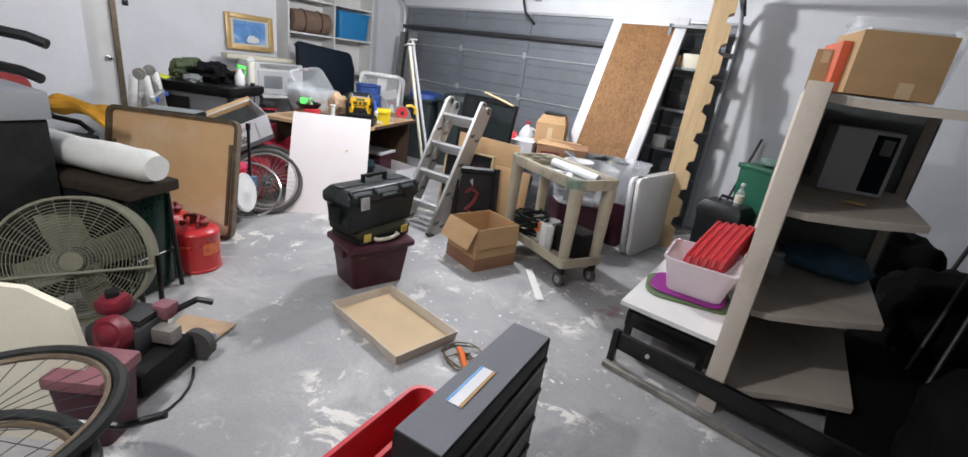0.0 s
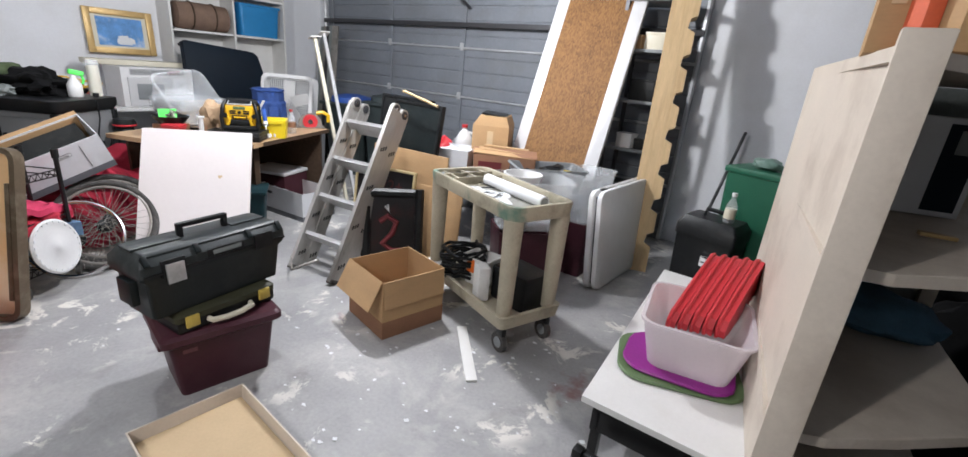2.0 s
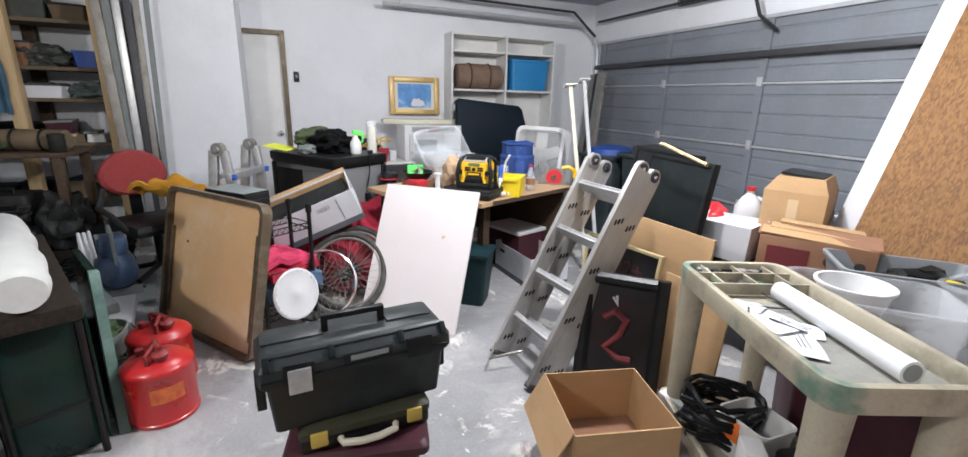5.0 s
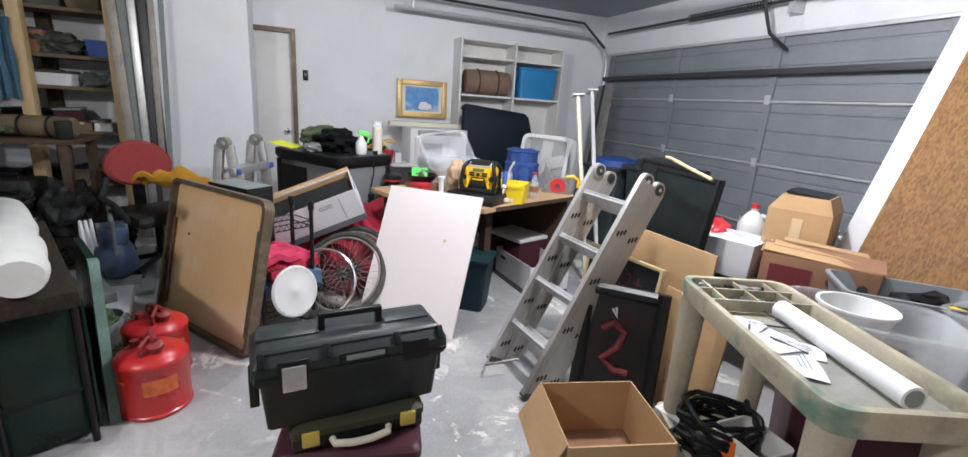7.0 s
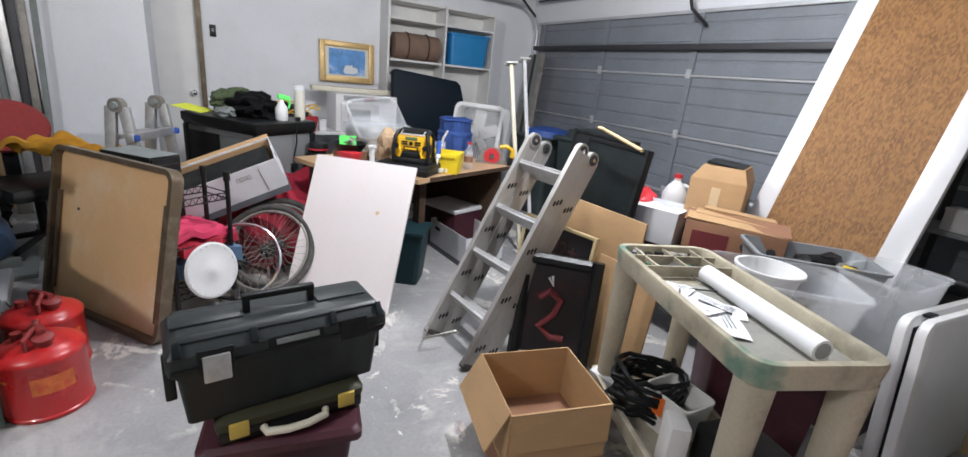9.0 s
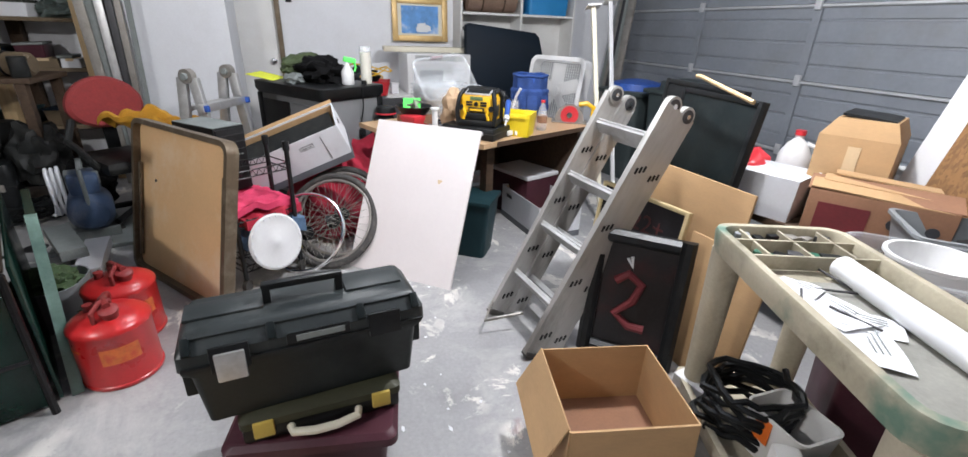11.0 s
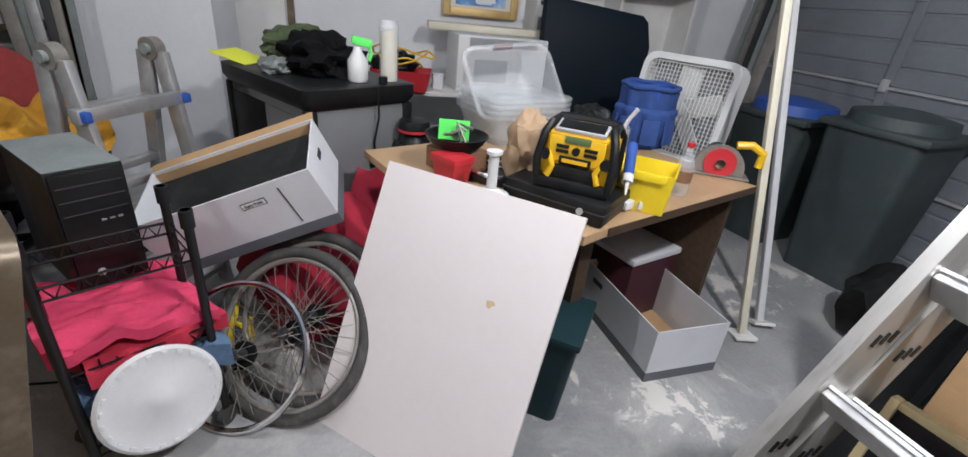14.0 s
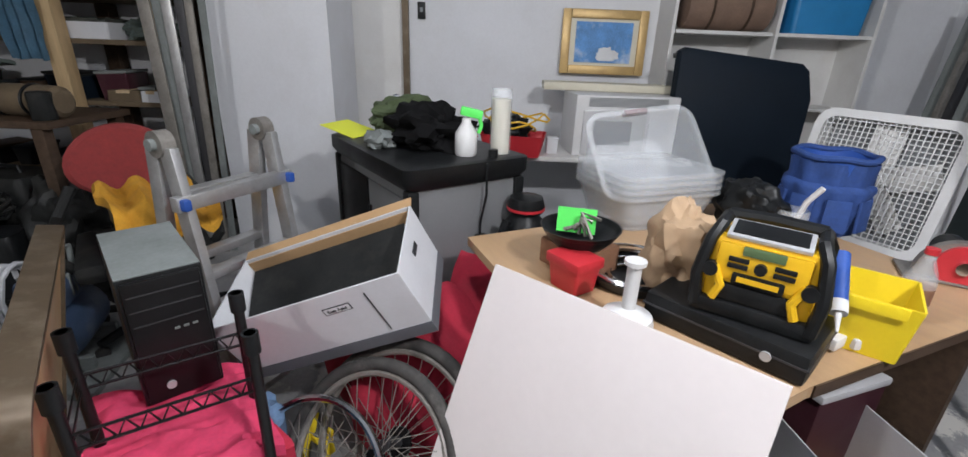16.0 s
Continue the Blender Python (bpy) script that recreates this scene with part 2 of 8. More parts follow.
M["alu_dirty"] = mat("weathered aluminium", (0.30, 0.28, 0.255), 0.5, 0.5, vary=0.22, scale=9, bump=0.1, dirt=(0.12, 0.11, 0.10), dirt_amount=0.6)
M["chrome"] = mat("chrome", (0.75, 0.75, 0.76), 0.15, 1.0, vary=0.05, bump=0.0)
M["cart"] = mat("stained beige cart plastic", (0.41, 0.365, 0.275), 0.55, vary=0.16, scale=6, bump=0.2, dirt=(0.17, 0.155, 0.11), dirt_amount=0.8)
M["cart_top"] = stained(mat("green stained cart plastic", (0.39, 0.35, 0.26), 0.5, vary=0.16, scale=6, bump=0.25, dirt=(0.15, 0.14, 0.10), dirt_amount=0.85), (0.03, 0.15, 0.115), (((-0.40, 0.19, 0.77), 0.26), ((0.38, 0.17, 0.80), 0.17), ((0.0, 0.24, 0.74), 0.14)))
M["cart_floor"] = mat("grimy tray", (0.27, 0.265, 0.235), 0.5, vary=0.2, scale=8, dirt=(0.12, 0.12, 0.11), dirt_amount=0.6)
M["cabinet_grey"] = mat("grey moulded plastic", (0.17, 0.175, 0.18), 0.55, vary=0.06, scale=5, bump=0.1)
M["mid_grey"] = mat("mid grey plastic", (0.22, 0.235, 0.245), 0.5, vary=0.08)
M["navy"] = mat("dark navy vinyl", (0.006, 0.012, 0.021), 0.6, vary=0.2, scale=4, bump=0.1, spec=0.2)
M["blue"] = mat("blue plastic", (0.025, 0.085, 0.36), 0.45, vary=0.1)
M["blue_bin"] = mat("sky blue plastic", (0.02, 0.22, 0.50), 0.45, vary=0.08)
M["blue_dull"] = mat("dull blue bag", (0.055, 0.13, 0.20), 0.75, vary=0.25, scale=9, bump=0.4)
M["blue_cloth"] = mat("blue canvas", (0.025, 0.065, 0.23), 0.85, vary=0.2, scale=20, bump=0.4)
M["green_bin"] = mat("dark green plastic", (0.012, 0.10, 0.055), 0.45, vary=0.12)
M["green_panel"] = mat("pale green with dark blotches", (0.16, 0.25, 0.21), 0.35, vary=0.2, scale=4, dirt=(0.04, 0.09, 0.075), dirt_amount=0.9)
M["green_deep"] = mat("deep green glassy board", (0.004, 0.022, 0.016), 0.22, vary=0.3, scale=4, dirt=(0.012, 0.03, 0.022), dirt_amount=0.6, spec=0.4)
M["green_moss"] = mat("green needles", (0.05, 0.085, 0.035), 0.8, vary=0.5, scale=30, bump=0.5)
M["army"] = mat("army green cloth", (0.07, 0.095, 0.045), 0.9, vary=0.3, scale=14, bump=0.5)
M["cream"] = mat("cream plastic", (0.66, 0.62, 0.50), 0.45, vary=0.06)
M["canvas"] = mat("white plastic sheeting", (0.62, 0.62, 0.59), 0.55, vary=0.1, scale=7, bump=0.5, grain=25)
M["wicker"] = mat("dark wicker", (0.030, 0.022, 0.016), 0.8, vary=0.5, scale=40, bump=0.6, spec=0.2)
M["gold"] = mat("gilded wood", (0.50, 0.34, 0.14), 0.4, 0.3, vary=0.15, scale=14)
M["art_blue"] = mat("blue painted canvas", (0.12, 0.30, 0.62), 0.7, vary=0.35, scale=9, dirt=(0.62, 0.70, 0.80), dirt_amount=0.9)
M["paper"] = mat("paper", (0.70, 0.71, 0.73), 0.8, vary=0.03)
M["ink"] = mat("dark ink", (0.03, 0.03, 0.035), 0.7)
M["orange"] = mat("orange cord", (0.75, 0.16, 0.02), 0.5)
M["orange_cloth"] = mat("orange red card", (0.60, 0.11, 0.045), 0.7)
M["purple"] = mat("purple plastic", (0.25, 0.015, 0.22), 0.4)
M["olive"] = mat("olive green plastic", (0.10, 0.16, 0.07), 0.5)
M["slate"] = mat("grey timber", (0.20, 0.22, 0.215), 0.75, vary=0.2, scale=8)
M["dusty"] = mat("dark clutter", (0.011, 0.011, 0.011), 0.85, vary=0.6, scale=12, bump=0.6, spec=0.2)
M["teal"] = mat("dark teal plastic", (0.012, 0.035, 0.042), 0.5, spec=0.2)
M["dusty_red"] = mat("dusty red plastic", (0.20, 0.075, 0.09), 0.6, vary=0.2, scale=8, dirt=(0.32, 0.22, 0.22), dirt_amount=0.4)
M["engine_red"] = mat("grimy red enamel", (0.17, 0.009, 0.022), 0.45, vary=0.3, scale=14, bump=0.2, dirt=(0.05, 0.03, 0.03), dirt_amount=0.6)
M["fan_olive"] = mat("old olive enamel", (0.15, 0.145, 0.10), 0.55, vary=0.2, scale=10, dirt=(0.09, 0.085, 0.06), dirt_amount=0.6)
M["faded_red"] = mat("faded red print", (0.14, 0.017, 0.021), 0.7, vary=0.2, scale=10)
M["olive_dark"] = mat("dark olive plastic", (0.035, 0.035, 0.018), 0.5, vary=0.15, spec=0.3)
M["latch_yellow"] = mat("dull yellow plastic", (0.55, 0.40, 0.08), 0.5, vary=0.08)
M["poster"] = mat("faded dark poster", (0.014, 0.013, 0.015), 0.4, vary=0.4, scale=5, dirt=(0.06, 0.014, 0.016), dirt_amount=0.6, spec=0.35)
M["gold_pale"] = mat("pale gilt moulding", (0.56, 0.45, 0.25), 0.45, 0.2, vary=0.12, scale=14)
M["rail_alu"] = mat("scuffed aluminium rail", (0.50, 0.49, 0.47), 0.42, 0.6, vary=0.14, scale=12, bump=0.1, grain=60, stretch=(1, 1, 0.25), dirt=(0.20, 0.185, 0.165), dirt_amount=0.7)
M["lid_dusty"] = mat("dusty black green plastic", (0.022, 0.027, 0.028), 0.42, vary=0.25, scale=9, bump=0.12, dirt=(0.085, 0.09, 0.09), dirt_amount=0.6, spec=0.35)
M["red_worn"] = mat("worn dark red metal", (0.22, 0.022, 0.022), 0.5, vary=0.25, scale=16, bump=0.1, dirt=(0.12, 0.06, 0.05), dirt_amount=0.5)
M["decal_orange"] = mat("faded orange decal", (0.58, 0.14, 0.035), 0.45, vary=0.2, scale=30, dirt=(0.48, 0.03, 0.02), dirt_amount=0.8)
M["duffel"] = mat("brown canvas", (0.20, 0.13, 0.095), 0.85, vary=0.2, scale=10, bump=0.4)
M["dull_print"] = mat("dull red print", (0.07, 0.014, 0.014), 0.6, vary=0.3, scale=12)
M["bin_dark"] = mat("dark grey green plastic", (0.035, 0.048, 0.05), 0.55, vary=0.15, scale=6, dirt=(0.08, 0.09, 0.09), dirt_amount=0.4)
M["grey_olive"] = mat("dusty grey plastic", (0.045, 0.05, 0.042), 0.7, vary=0.35, scale=9, bump=0.3, dirt=(0.10, 0.095, 0.075), dirt_amount=0.5)
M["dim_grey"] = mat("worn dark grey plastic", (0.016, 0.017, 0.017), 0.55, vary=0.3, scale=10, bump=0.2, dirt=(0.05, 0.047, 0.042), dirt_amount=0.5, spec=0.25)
M["foam_brown"] = mat("rolled brown foam", (0.13, 0.095, 0.058), 0.85, vary=0.2, scale=8, bump=0.4)
# grey for the unseen south wall, set low to cut bounced light
M["dim_wall"] = mat("dim grey wall", (0.30, 0.30, 0.29), 0.85, vary=0.1, scale=4, bump=0.4, grain=40)
M["compressor_blue"] = mat("dusty blue enamel", (0.05, 0.085, 0.16), 0.5, vary=0.2, scale=8, dirt=(0.17, 0.18, 0.2), dirt_amount=0.5)
M["stand_green"] = mat("grey green enamel", (0.12, 0.155, 0.145), 0.5, vary=0.15, scale=8)


def frosted(name, tint, alpha):
    """Milky see-through plastic."""
    m = mat(name, tint, 0.35, vary=0.05, scale=9, bump=0.05)
    m.node_tree.nodes["Principled BSDF"].inputs["Alpha"].default_value = alpha
    return m


M["clear"] = frosted("milky clear plastic", (0.82, 0.85, 0.88), 0.26)
M["clear_pink"] = frosted("milky rose plastic", (0.75, 0.68, 0.72), 0.55)


# ---- mesh tools ----
def box(bm, s, c=(0, 0, 0), r=(0, 0, 0), bev=0.0):
    """A block of size s round c, its edges eased by bev."""
    made = bmesh.ops.create_cube(bm, size=1, matrix=pose(*c, *r) @ Matrix.Diagonal((*s, 1)))["verts"]
    if bev:
        edges = list({e for v in made for e in v.link_edges})
        bmesh.ops.bevel(bm, geom=edges, offset=bev, segments=2, profile=0.6, affect="EDGES")
    return bm


def cyl(bm, r, h, c=(0, 0, 0), rot=(0, 0, 0), r2=None, seg=20):
    """A rod or cone of height h round c."""
    bmesh.ops.create_cone(bm, cap_ends=True, segments=seg, radius1=r, radius2=r if r2 is None else r2, depth=h, matrix=pose(*c, *rot))
    return bm


def rings(bm, loops, closed=False, caps=True):
    """Skin over loops of points with equal counts."""
    vs = [[bm.verts.new(p) for p in loop] for loop in loops]
    n = len(vs[0])
    pairs = list(zip(vs, vs[1:] + vs[:1])) if closed else list(zip(vs, vs[1:]))
    for a, b in pairs:
        for i in range(n):
            bm.faces.new((a[i], a[(i + 1) % n], b[(i + 1) % n], b[i]))
    if caps and not closed:
        bm.faces.new(vs[0][::-1])
        bm.faces.new(vs[-1])
    return bm


def tube(bm, pts, r, seg=6, closed=False):
    """A round rod along a line of points."""
    pts = [Vector(p) for p in pts]
    loops, up = [], None
    n = len(pts)
    for i, p in enumerate(pts):
        a = pts[i - 1] if (i or closed) else p
        b = pts[(i + 1) % n] if (i < n - 1 or closed) else p
        d = (b - a).normalized()
        if up is None:
            up = d.orthogonal().normalized()
        up = (up - d * up.dot(d)).normalized()
        s = d.cross(up)
        loops.append([p + (up * math.cos(2 * math.pi * k / seg) + s * math.sin(2 * math.pi * k / seg)) * r for k in range(seg)])
    return rings(bm, loops, closed)


def circle(r, seg=32, c=(0, 0, 0)):
    """Points of a ring in the xz plane."""
    return [(c[0] + r * math.cos(2 * math.pi * k / seg), c[1], c[2] + r * math.sin(2 * math.pi * k / seg)) for k in range(seg)]


def lathe(bm, prof, seg=24, m=None):
    """Turn a profile of (radius, height) round z."""
    m = m or Matrix()
    loops = [[m @ Vector((r * math.cos(2 * math.pi * k / seg), r * math.sin(2 * math.pi * k / seg), z)) for k in range(seg)] for r, z in prof]
    return rings(bm, loops)


def rect(w, d, z, rad=0.0, c=(0, 0), seg=4):
    """A rounded rectangle of points at height z."""
    if not rad:
        return [(c[0] + sx * w / 2, c[1] + sy * d / 2, z) for sx, sy in ((-1, -1), (1, -1), (1, 1), (-1, 1))]
    out = []
    for sx, sy, a0 in ((1, 1, 0), (-1, 1, 90), (-1, -1, 180), (1, -1, 270)):
        for k in range(seg + 1):
            a = radians(a0 + 90 * k / seg)
            out.append((c[0] + sx * (w / 2 - rad) + rad * math.cos(a), c[1] + sy * (d / 2 - rad) + rad * math.sin(a), z))
    return out


def tub(bm, bottom, top, h, t=0.004, rad=0.03, lip=0.0, z=0.0):
    """An open container with walls of thickness t and, if wanted, an outward lip."""
    (w0, d0), (w1, d1) = bottom, top
    inner = max(0.001, rad - t) if rad else 0.0
    loops = [rect(w0, d0, z, rad), rect(w1, d1, z + h, rad)]
    if lip:
        loops += [rect(w1 + 2 * lip, d1 + 2 * lip, z + h, rad + lip), rect(w1 + 2 * lip, d1 + 2 * lip, z + h + 0.012, rad + lip), rect(w1 - 2 * t, d1 - 2 * t, z + h + 0.012, inner)]
    else:
        loops += [rect(w1 - 2 * t, d1 - 2 * t, z + h, inner)]
    loops += [rect(w0 - 2 * t, d0 - 2 * t, z + t, inner)]
    return rings(bm, loops)


def solid(bm, bottom, top, h, z=0.0, rad=0.02):
    """A closed block that tapers from one rounded outline to another."""
    return rings(bm, [rect(*bottom, z, rad), rect(*top, z + h, rad)])


def prism(bm, pts, h, m=None):
    """A flat outline in xy, given thickness h along z."""
    m = m or Matrix()
    return rings(bm, [[m @ Vector((x, y, 0)) for x, y in pts], [m @ Vector((x, y, h)) for x, y in pts]])


def cloth(bm, w, d, fn, nx=14, ny=14, t=0.006, edge=0.0):
    """A draped sheet whose height is fn(u, v) over the unit square, with uneven edges."""
    top, low = [], []
    for j in range(ny + 1):
        for i in range(nx + 1):
            u, v = i / nx, j / ny
            k = edge * noise.noise((u * 3, v * 3, w * 7))
            p = Vector(((u - 0.5) * (w + k), (v - 0.5) * (d + k), fn(u, v)))
            top.append(bm.verts.new(p))
            low.append(bm.verts.new(p - Vector((0, 0, t))))
    at = lambda i, j: j * (nx + 1) + i
    for j in range(ny):
        for i in range(nx):
            q = (at(i, j), at(i + 1, j), at(i + 1, j + 1), at(i, j + 1))
            bm.faces.new([top[k] for k in q])
            bm.faces.new([low[k] for k in q[::-1]])
    rim = [at(i, 0) for i in range(nx)] + [at(nx, j) for j in range(ny)] + [at(i, ny) for i in range(nx, 0, -1)] + [at(0, j) for j in range(ny, 0, -1)]
    for a, b in zip(rim, rim[1:] + rim[:1]):
        bm.faces.new((top[b], top[a], low[a], low[b]))
    return bm


def lump(bm, s, c=(0, 0, 0), rough=0.25, freq=2.2, seed=0.0, sub=3, r=(0, 0, 0)):
    """A soft uneven heap, flat beneath."""
    made = bmesh.ops.create_icosphere(bm, subdivisions=sub, radius=1)["verts"]
    m = pose(*c, *r)
    for v in made:
        d = 1 + rough * noise.noise(v.co * freq + Vector((seed, seed * 2, 3))) + rough * 0.45 * noise.noise(v.co * freq * 2.7 + Vector((seed, 1, 9)))
        q = v.co * d
        v.co = m @ Vector((q.x * s[0], q.y * s[1], max(q.z, -0.75) * s[2]))
    return bm


def mesh_of(name, bm, material, smooth=False):
    bmesh.ops.recalc_face_normals(bm, faces=bm.faces)
    data = bpy.data.meshes.new(name)
    bm.to_mesh(data)
    bm.free()
    data.materials.append(M[material] if isinstance(material, str) else material)
    if smooth:
        data.shade_smooth()
        data.set_sharp_from_angle(angle=radians(40))
    return data


def part(name, bm, material, parent, label="", smooth=True, m=None):
    """One mesh under a thing or under a part."""
    ob = new(name, mesh_of(name, bm, material, smooth))
    ob.parent = parent
    if m is not None:
        ob.matrix_basis = m
    return tagged(ob, label)


def thing(name, label, category, m, group="", kind=""):
    """An empty at a thing's base, for its parts."""
    ob = new(name)
    ob.empty_display_size = 0.05
    ob.matrix_basis = m
    return tagged(ob, label, category, group, kind)


def single(name, bm, material, label, category, m=None, group="", kind="", smooth=True):
    """A thing of one mesh."""
    ob = new(name, mesh_of(name, bm, material, smooth))
    ob.matrix_basis = m or Matrix()
    return tagged(ob, label, category, group, kind)


def text(body, size, material, parent, m, name="lettering", depth=0.0008):
    """Raised letters in the built-in font, turned into a mesh."""
    cu = bpy.data.curves.new(name, "FONT")
    cu.body, cu.size, cu.extrude, cu.align_x, cu.align_y = body, size, depth, "CENTER", "CENTER"
    tmp = bpy.data.objects.new(name, cu)
    scene.collection.objects.link(tmp)
    dg = bpy.context.evaluated_depsgraph_get()
    data = bpy.data.meshes.new_from_object(tmp.evaluated_get(dg))
    bpy.data.objects.remove(tmp)
    data.materials.clear()
    data.materials.append(M[material])
    ob = new(name, data)
    ob.parent = parent
    ob.matrix_basis = m
    return ob


def bm_new():
    return bmesh.new()


def struct(name, bm, material, label, category="wall", m=None):
    return single(name, bm, material, label, category, m, kind="structure", smooth=False)


# ---- the garage itself ----
W, E, N, S, H = -5.87, 1.9, 6.05, -2.6, 2.62      # inner faces and ceiling height
struct("floor", box(bm_new(), (E - W + 0.4, N - S + 0.4, 0.12), ((E + W) / 2, (N + S) / 2, -0.06)), "floor", "grey painted concrete floor with worn flaking patches", "floor")
struct("ceiling", box(bm_new(), (E - W + 0.4, N - S + 0.4, 0.1), ((E + W) / 2, (N + S) / 2, H + 0.05)), "ceiling", "flat garage ceiling, coloured darker to bounce less light", "ceiling")
DY0, DY1, DZ = 1.36, 2.20, 2.04                   # side door
bm = bm_new()
box(bm, (0.16, DY0 - S + 0.2, H), (W - 0.08, (DY0 + S - 0.2) / 2, H / 2))
box(bm, (0.16, N + 0.2 - DY1, H), (W - 0.08, (DY1 + N + 0.2) / 2, H / 2))
box(bm, (0.16, DY1 - DY0, H - DZ), (W - 0.08, (DY1 + DY0) / 2, (H + DZ) / 2))
struct("wall_west", bm, "wall", "white painted plaster wall with faint stains")
struct("wall_pillar", box(bm_new(), (0.56, 0.74, H), (-5.585, 1.43, H / 2)), "wall", "white plastered pillar beside the side door")
struct("wall_east", box(bm_new(), (0.16, N - S + 0.4, H), (E + 0.08, (N + S) / 2, H / 2)), "wall", "white painted side wall in shade")
# never in view; its grey only keeps bounced light down
struct("wall_south", box(bm_new(), (E - W, 0.16, H), ((E + W) / 2, S - 0.08, H / 2)), "dim_wall", "unseen wall behind the walker, coloured grey to cut bounced light")
GX0, GX1, GZ = -5.56, -0.7, 2.14                  # garage door opening
bm = bm_new()
box(bm, (GX0 - W, 0.16, H), ((GX0 + W) / 2, N + 0.08, H / 2))
box(bm, (E - GX1, 0.16, H), ((GX1 + E) / 2, N + 0.08, H / 2))
box(bm, (GX1 - GX0, 0.16, H - GZ), ((GX1 + GX0) / 2, N + 0.08, (H + GZ) / 2))
struct("wall_north", bm, "wall", "white painted wall round the garage door")

# side door in the west wall
d = thing("door_1", "closed flush white side door in a grey frame", "door", pose(W, (DY0 + DY1) / 2, 0), kind="structure")
part("leaf", box(bm_new(), (0.04, DY1 - DY0 - 0.09, DZ - 0.05), (-0.05, 0, (DZ - 0.05) / 2 + 0.005), bev=0.003), "white", d)
for sy in (-1, 1):
    part("jamb", box(bm_new(), (0.19, 0.045, DZ), (-0.07, sy * ((DY1 - DY0) / 2 - 0.024), DZ / 2)), "bronze", d, "brown grey door jamb")
part("head", box(bm_new(), (0.19, DY1 - DY0 - 0.1, 0.045), (-0.07, 0, DZ - 0.023)), "bronze", d)
part("knob", lathe(bm_new(), [(0.026, 0), (0.026, 0.006), (0.01, 0.01), (0.01, 0.035), (0.026, 0.045), (0.028, 0.06), (0.015, 0.07)], 16, pose(-0.03, 0.31, 0.98, 0, 90, 0)), "chrome", d, "round chrome knob")

# sectional garage door
gd = thing("garage_door", "closed grey steel sectional garage door with ribbed panels", "garage door", pose((GX0 + GX1) / 2, N - 0.05, 0), kind="structure")
gw, sec = GX1 - GX0 + 0.1, 0.535
for k in range(4):
    bm = bm_new()
    z0, z1 = k * sec + 0.003, (k + 1) * sec - 0.003
    prof = [(0.0, z0), (0.0, z0 + 0.10), (0.008, z0 + 0.105), (0.008, z0 + 0.118), (0.0, z0 + 0.123), (0.0, z0 + 0.255), (0.008, z0 + 0.26),
            (0.008, z0 + 0.273), (0.0, z0 + 0.278), (0.0, z0 + 0.41), (0.008, z0 + 0.415), (0.008, z0 + 0.428), (0.0, z0 + 0.433), (0.0, z1), (0.04, z1), (0.04, z0)]
    rings(bm, [[(-gw / 2, y, z) for y, z in prof], [(gw / 2, y, z) for y, z in prof]])
    part("panel", bm, "door_steel", gd, smooth=False)
# joint lips in a paler steel, which paints in the light they catch
for k in range(1, 4):
    bm = bm_new()
    z = k * sec
    rings(bm, [[(x, -0.004, z - 0.028), (x, -0.022, z - 0.018), (x, -0.022, z - 0.004), (x, -0.004, z)] for x in (-gw / 2, gw / 2)])
    part("lit_seam_lip", bm, "light_steel", gd, "rolled joint edge, coloured pale for the light it catches", smooth=False)
for k in range(5):
    x = -4.355 + 1.158 * (k - 1) - (GX0 + GX1) / 2
    for s in range(4):
        part("stile", box(bm_new(), (0.06, 0.018, sec - 0.045), (x, -0.012, s * sec + sec / 2 - 0.005), bev=0.003), "door_steel", gd, smooth=False)
        if s:
            part("hinge", box(bm_new(), (0.05, 0.02, 0.08), (x, -0.03, s * sec), bev=0.004), "light_steel", gd)
part("strut", box(bm_new(), (gw, 0.06, 0.05), (0, -0.052, 1.83), bev=0.006), "strut", gd, "dark stiffening rail")
part("top_strut", box(bm_new(), (gw, 0.03, 0.03), (0, -0.02, 2.125), bev=0.004), "light_steel", gd)

# tracks, torsion shaft and opener rail
for x in (-5.62, -0.66):
    tr = thing("door_track", "galvanised curved garage door track", "track", pose(x, 0, 0), group="garage door tracks", kind="structure")
    pts = [(0, N - 0.09, 0.02), (0, N - 0.09, 1.98)] + [(0, N - 0.09 - 0.35 * (1 - math.cos(radians(a))), 1.98 + 0.35 * math.sin(radians(a))) for a in range(10, 91, 10)] + [(0, 3.2, 2.36)]
    part("rail", tube(bm_new(), pts, 0.022, 6), "light_steel", tr)
    part("hanger", box(bm_new(), (0.03, 0.03, H - 2.36), (0, 3.4, (H + 2.36) / 2)), "light_steel", tr)
    part("top_rail", tube(bm_new(), [(0.02, N - 0.16, 2.2), (0.02, N - 0.5, 2.46), (0.02, 3.2, 2.5)], 0.016, 6), "strut", tr)
ts = thing("torsion_shaft", "dark steel torsion shaft with coil springs over the garage door", "shaft", pose((GX0 + GX1) / 2, N - 0.12, 2.38), kind="structure")
part("shaft", cyl(bm_new(), 0.014, gw, rot=(0, 90, 0), seg=12), "strut", ts)
for x in (-0.65, 0.65):
    part("spring", tube(bm_new(), [(x - 0.45 + 0.9 * k / 200, 0.032 * math.cos(k * 0.9), 0.032 * math.sin(k * 0.9)) for k in range(200)], 0.006, 5), "strut", ts)
part("bracket", box(bm_new(), (0.06, 0.12, 0.2), (0, 0.06, 0), bev=0.004), "light_steel", ts)
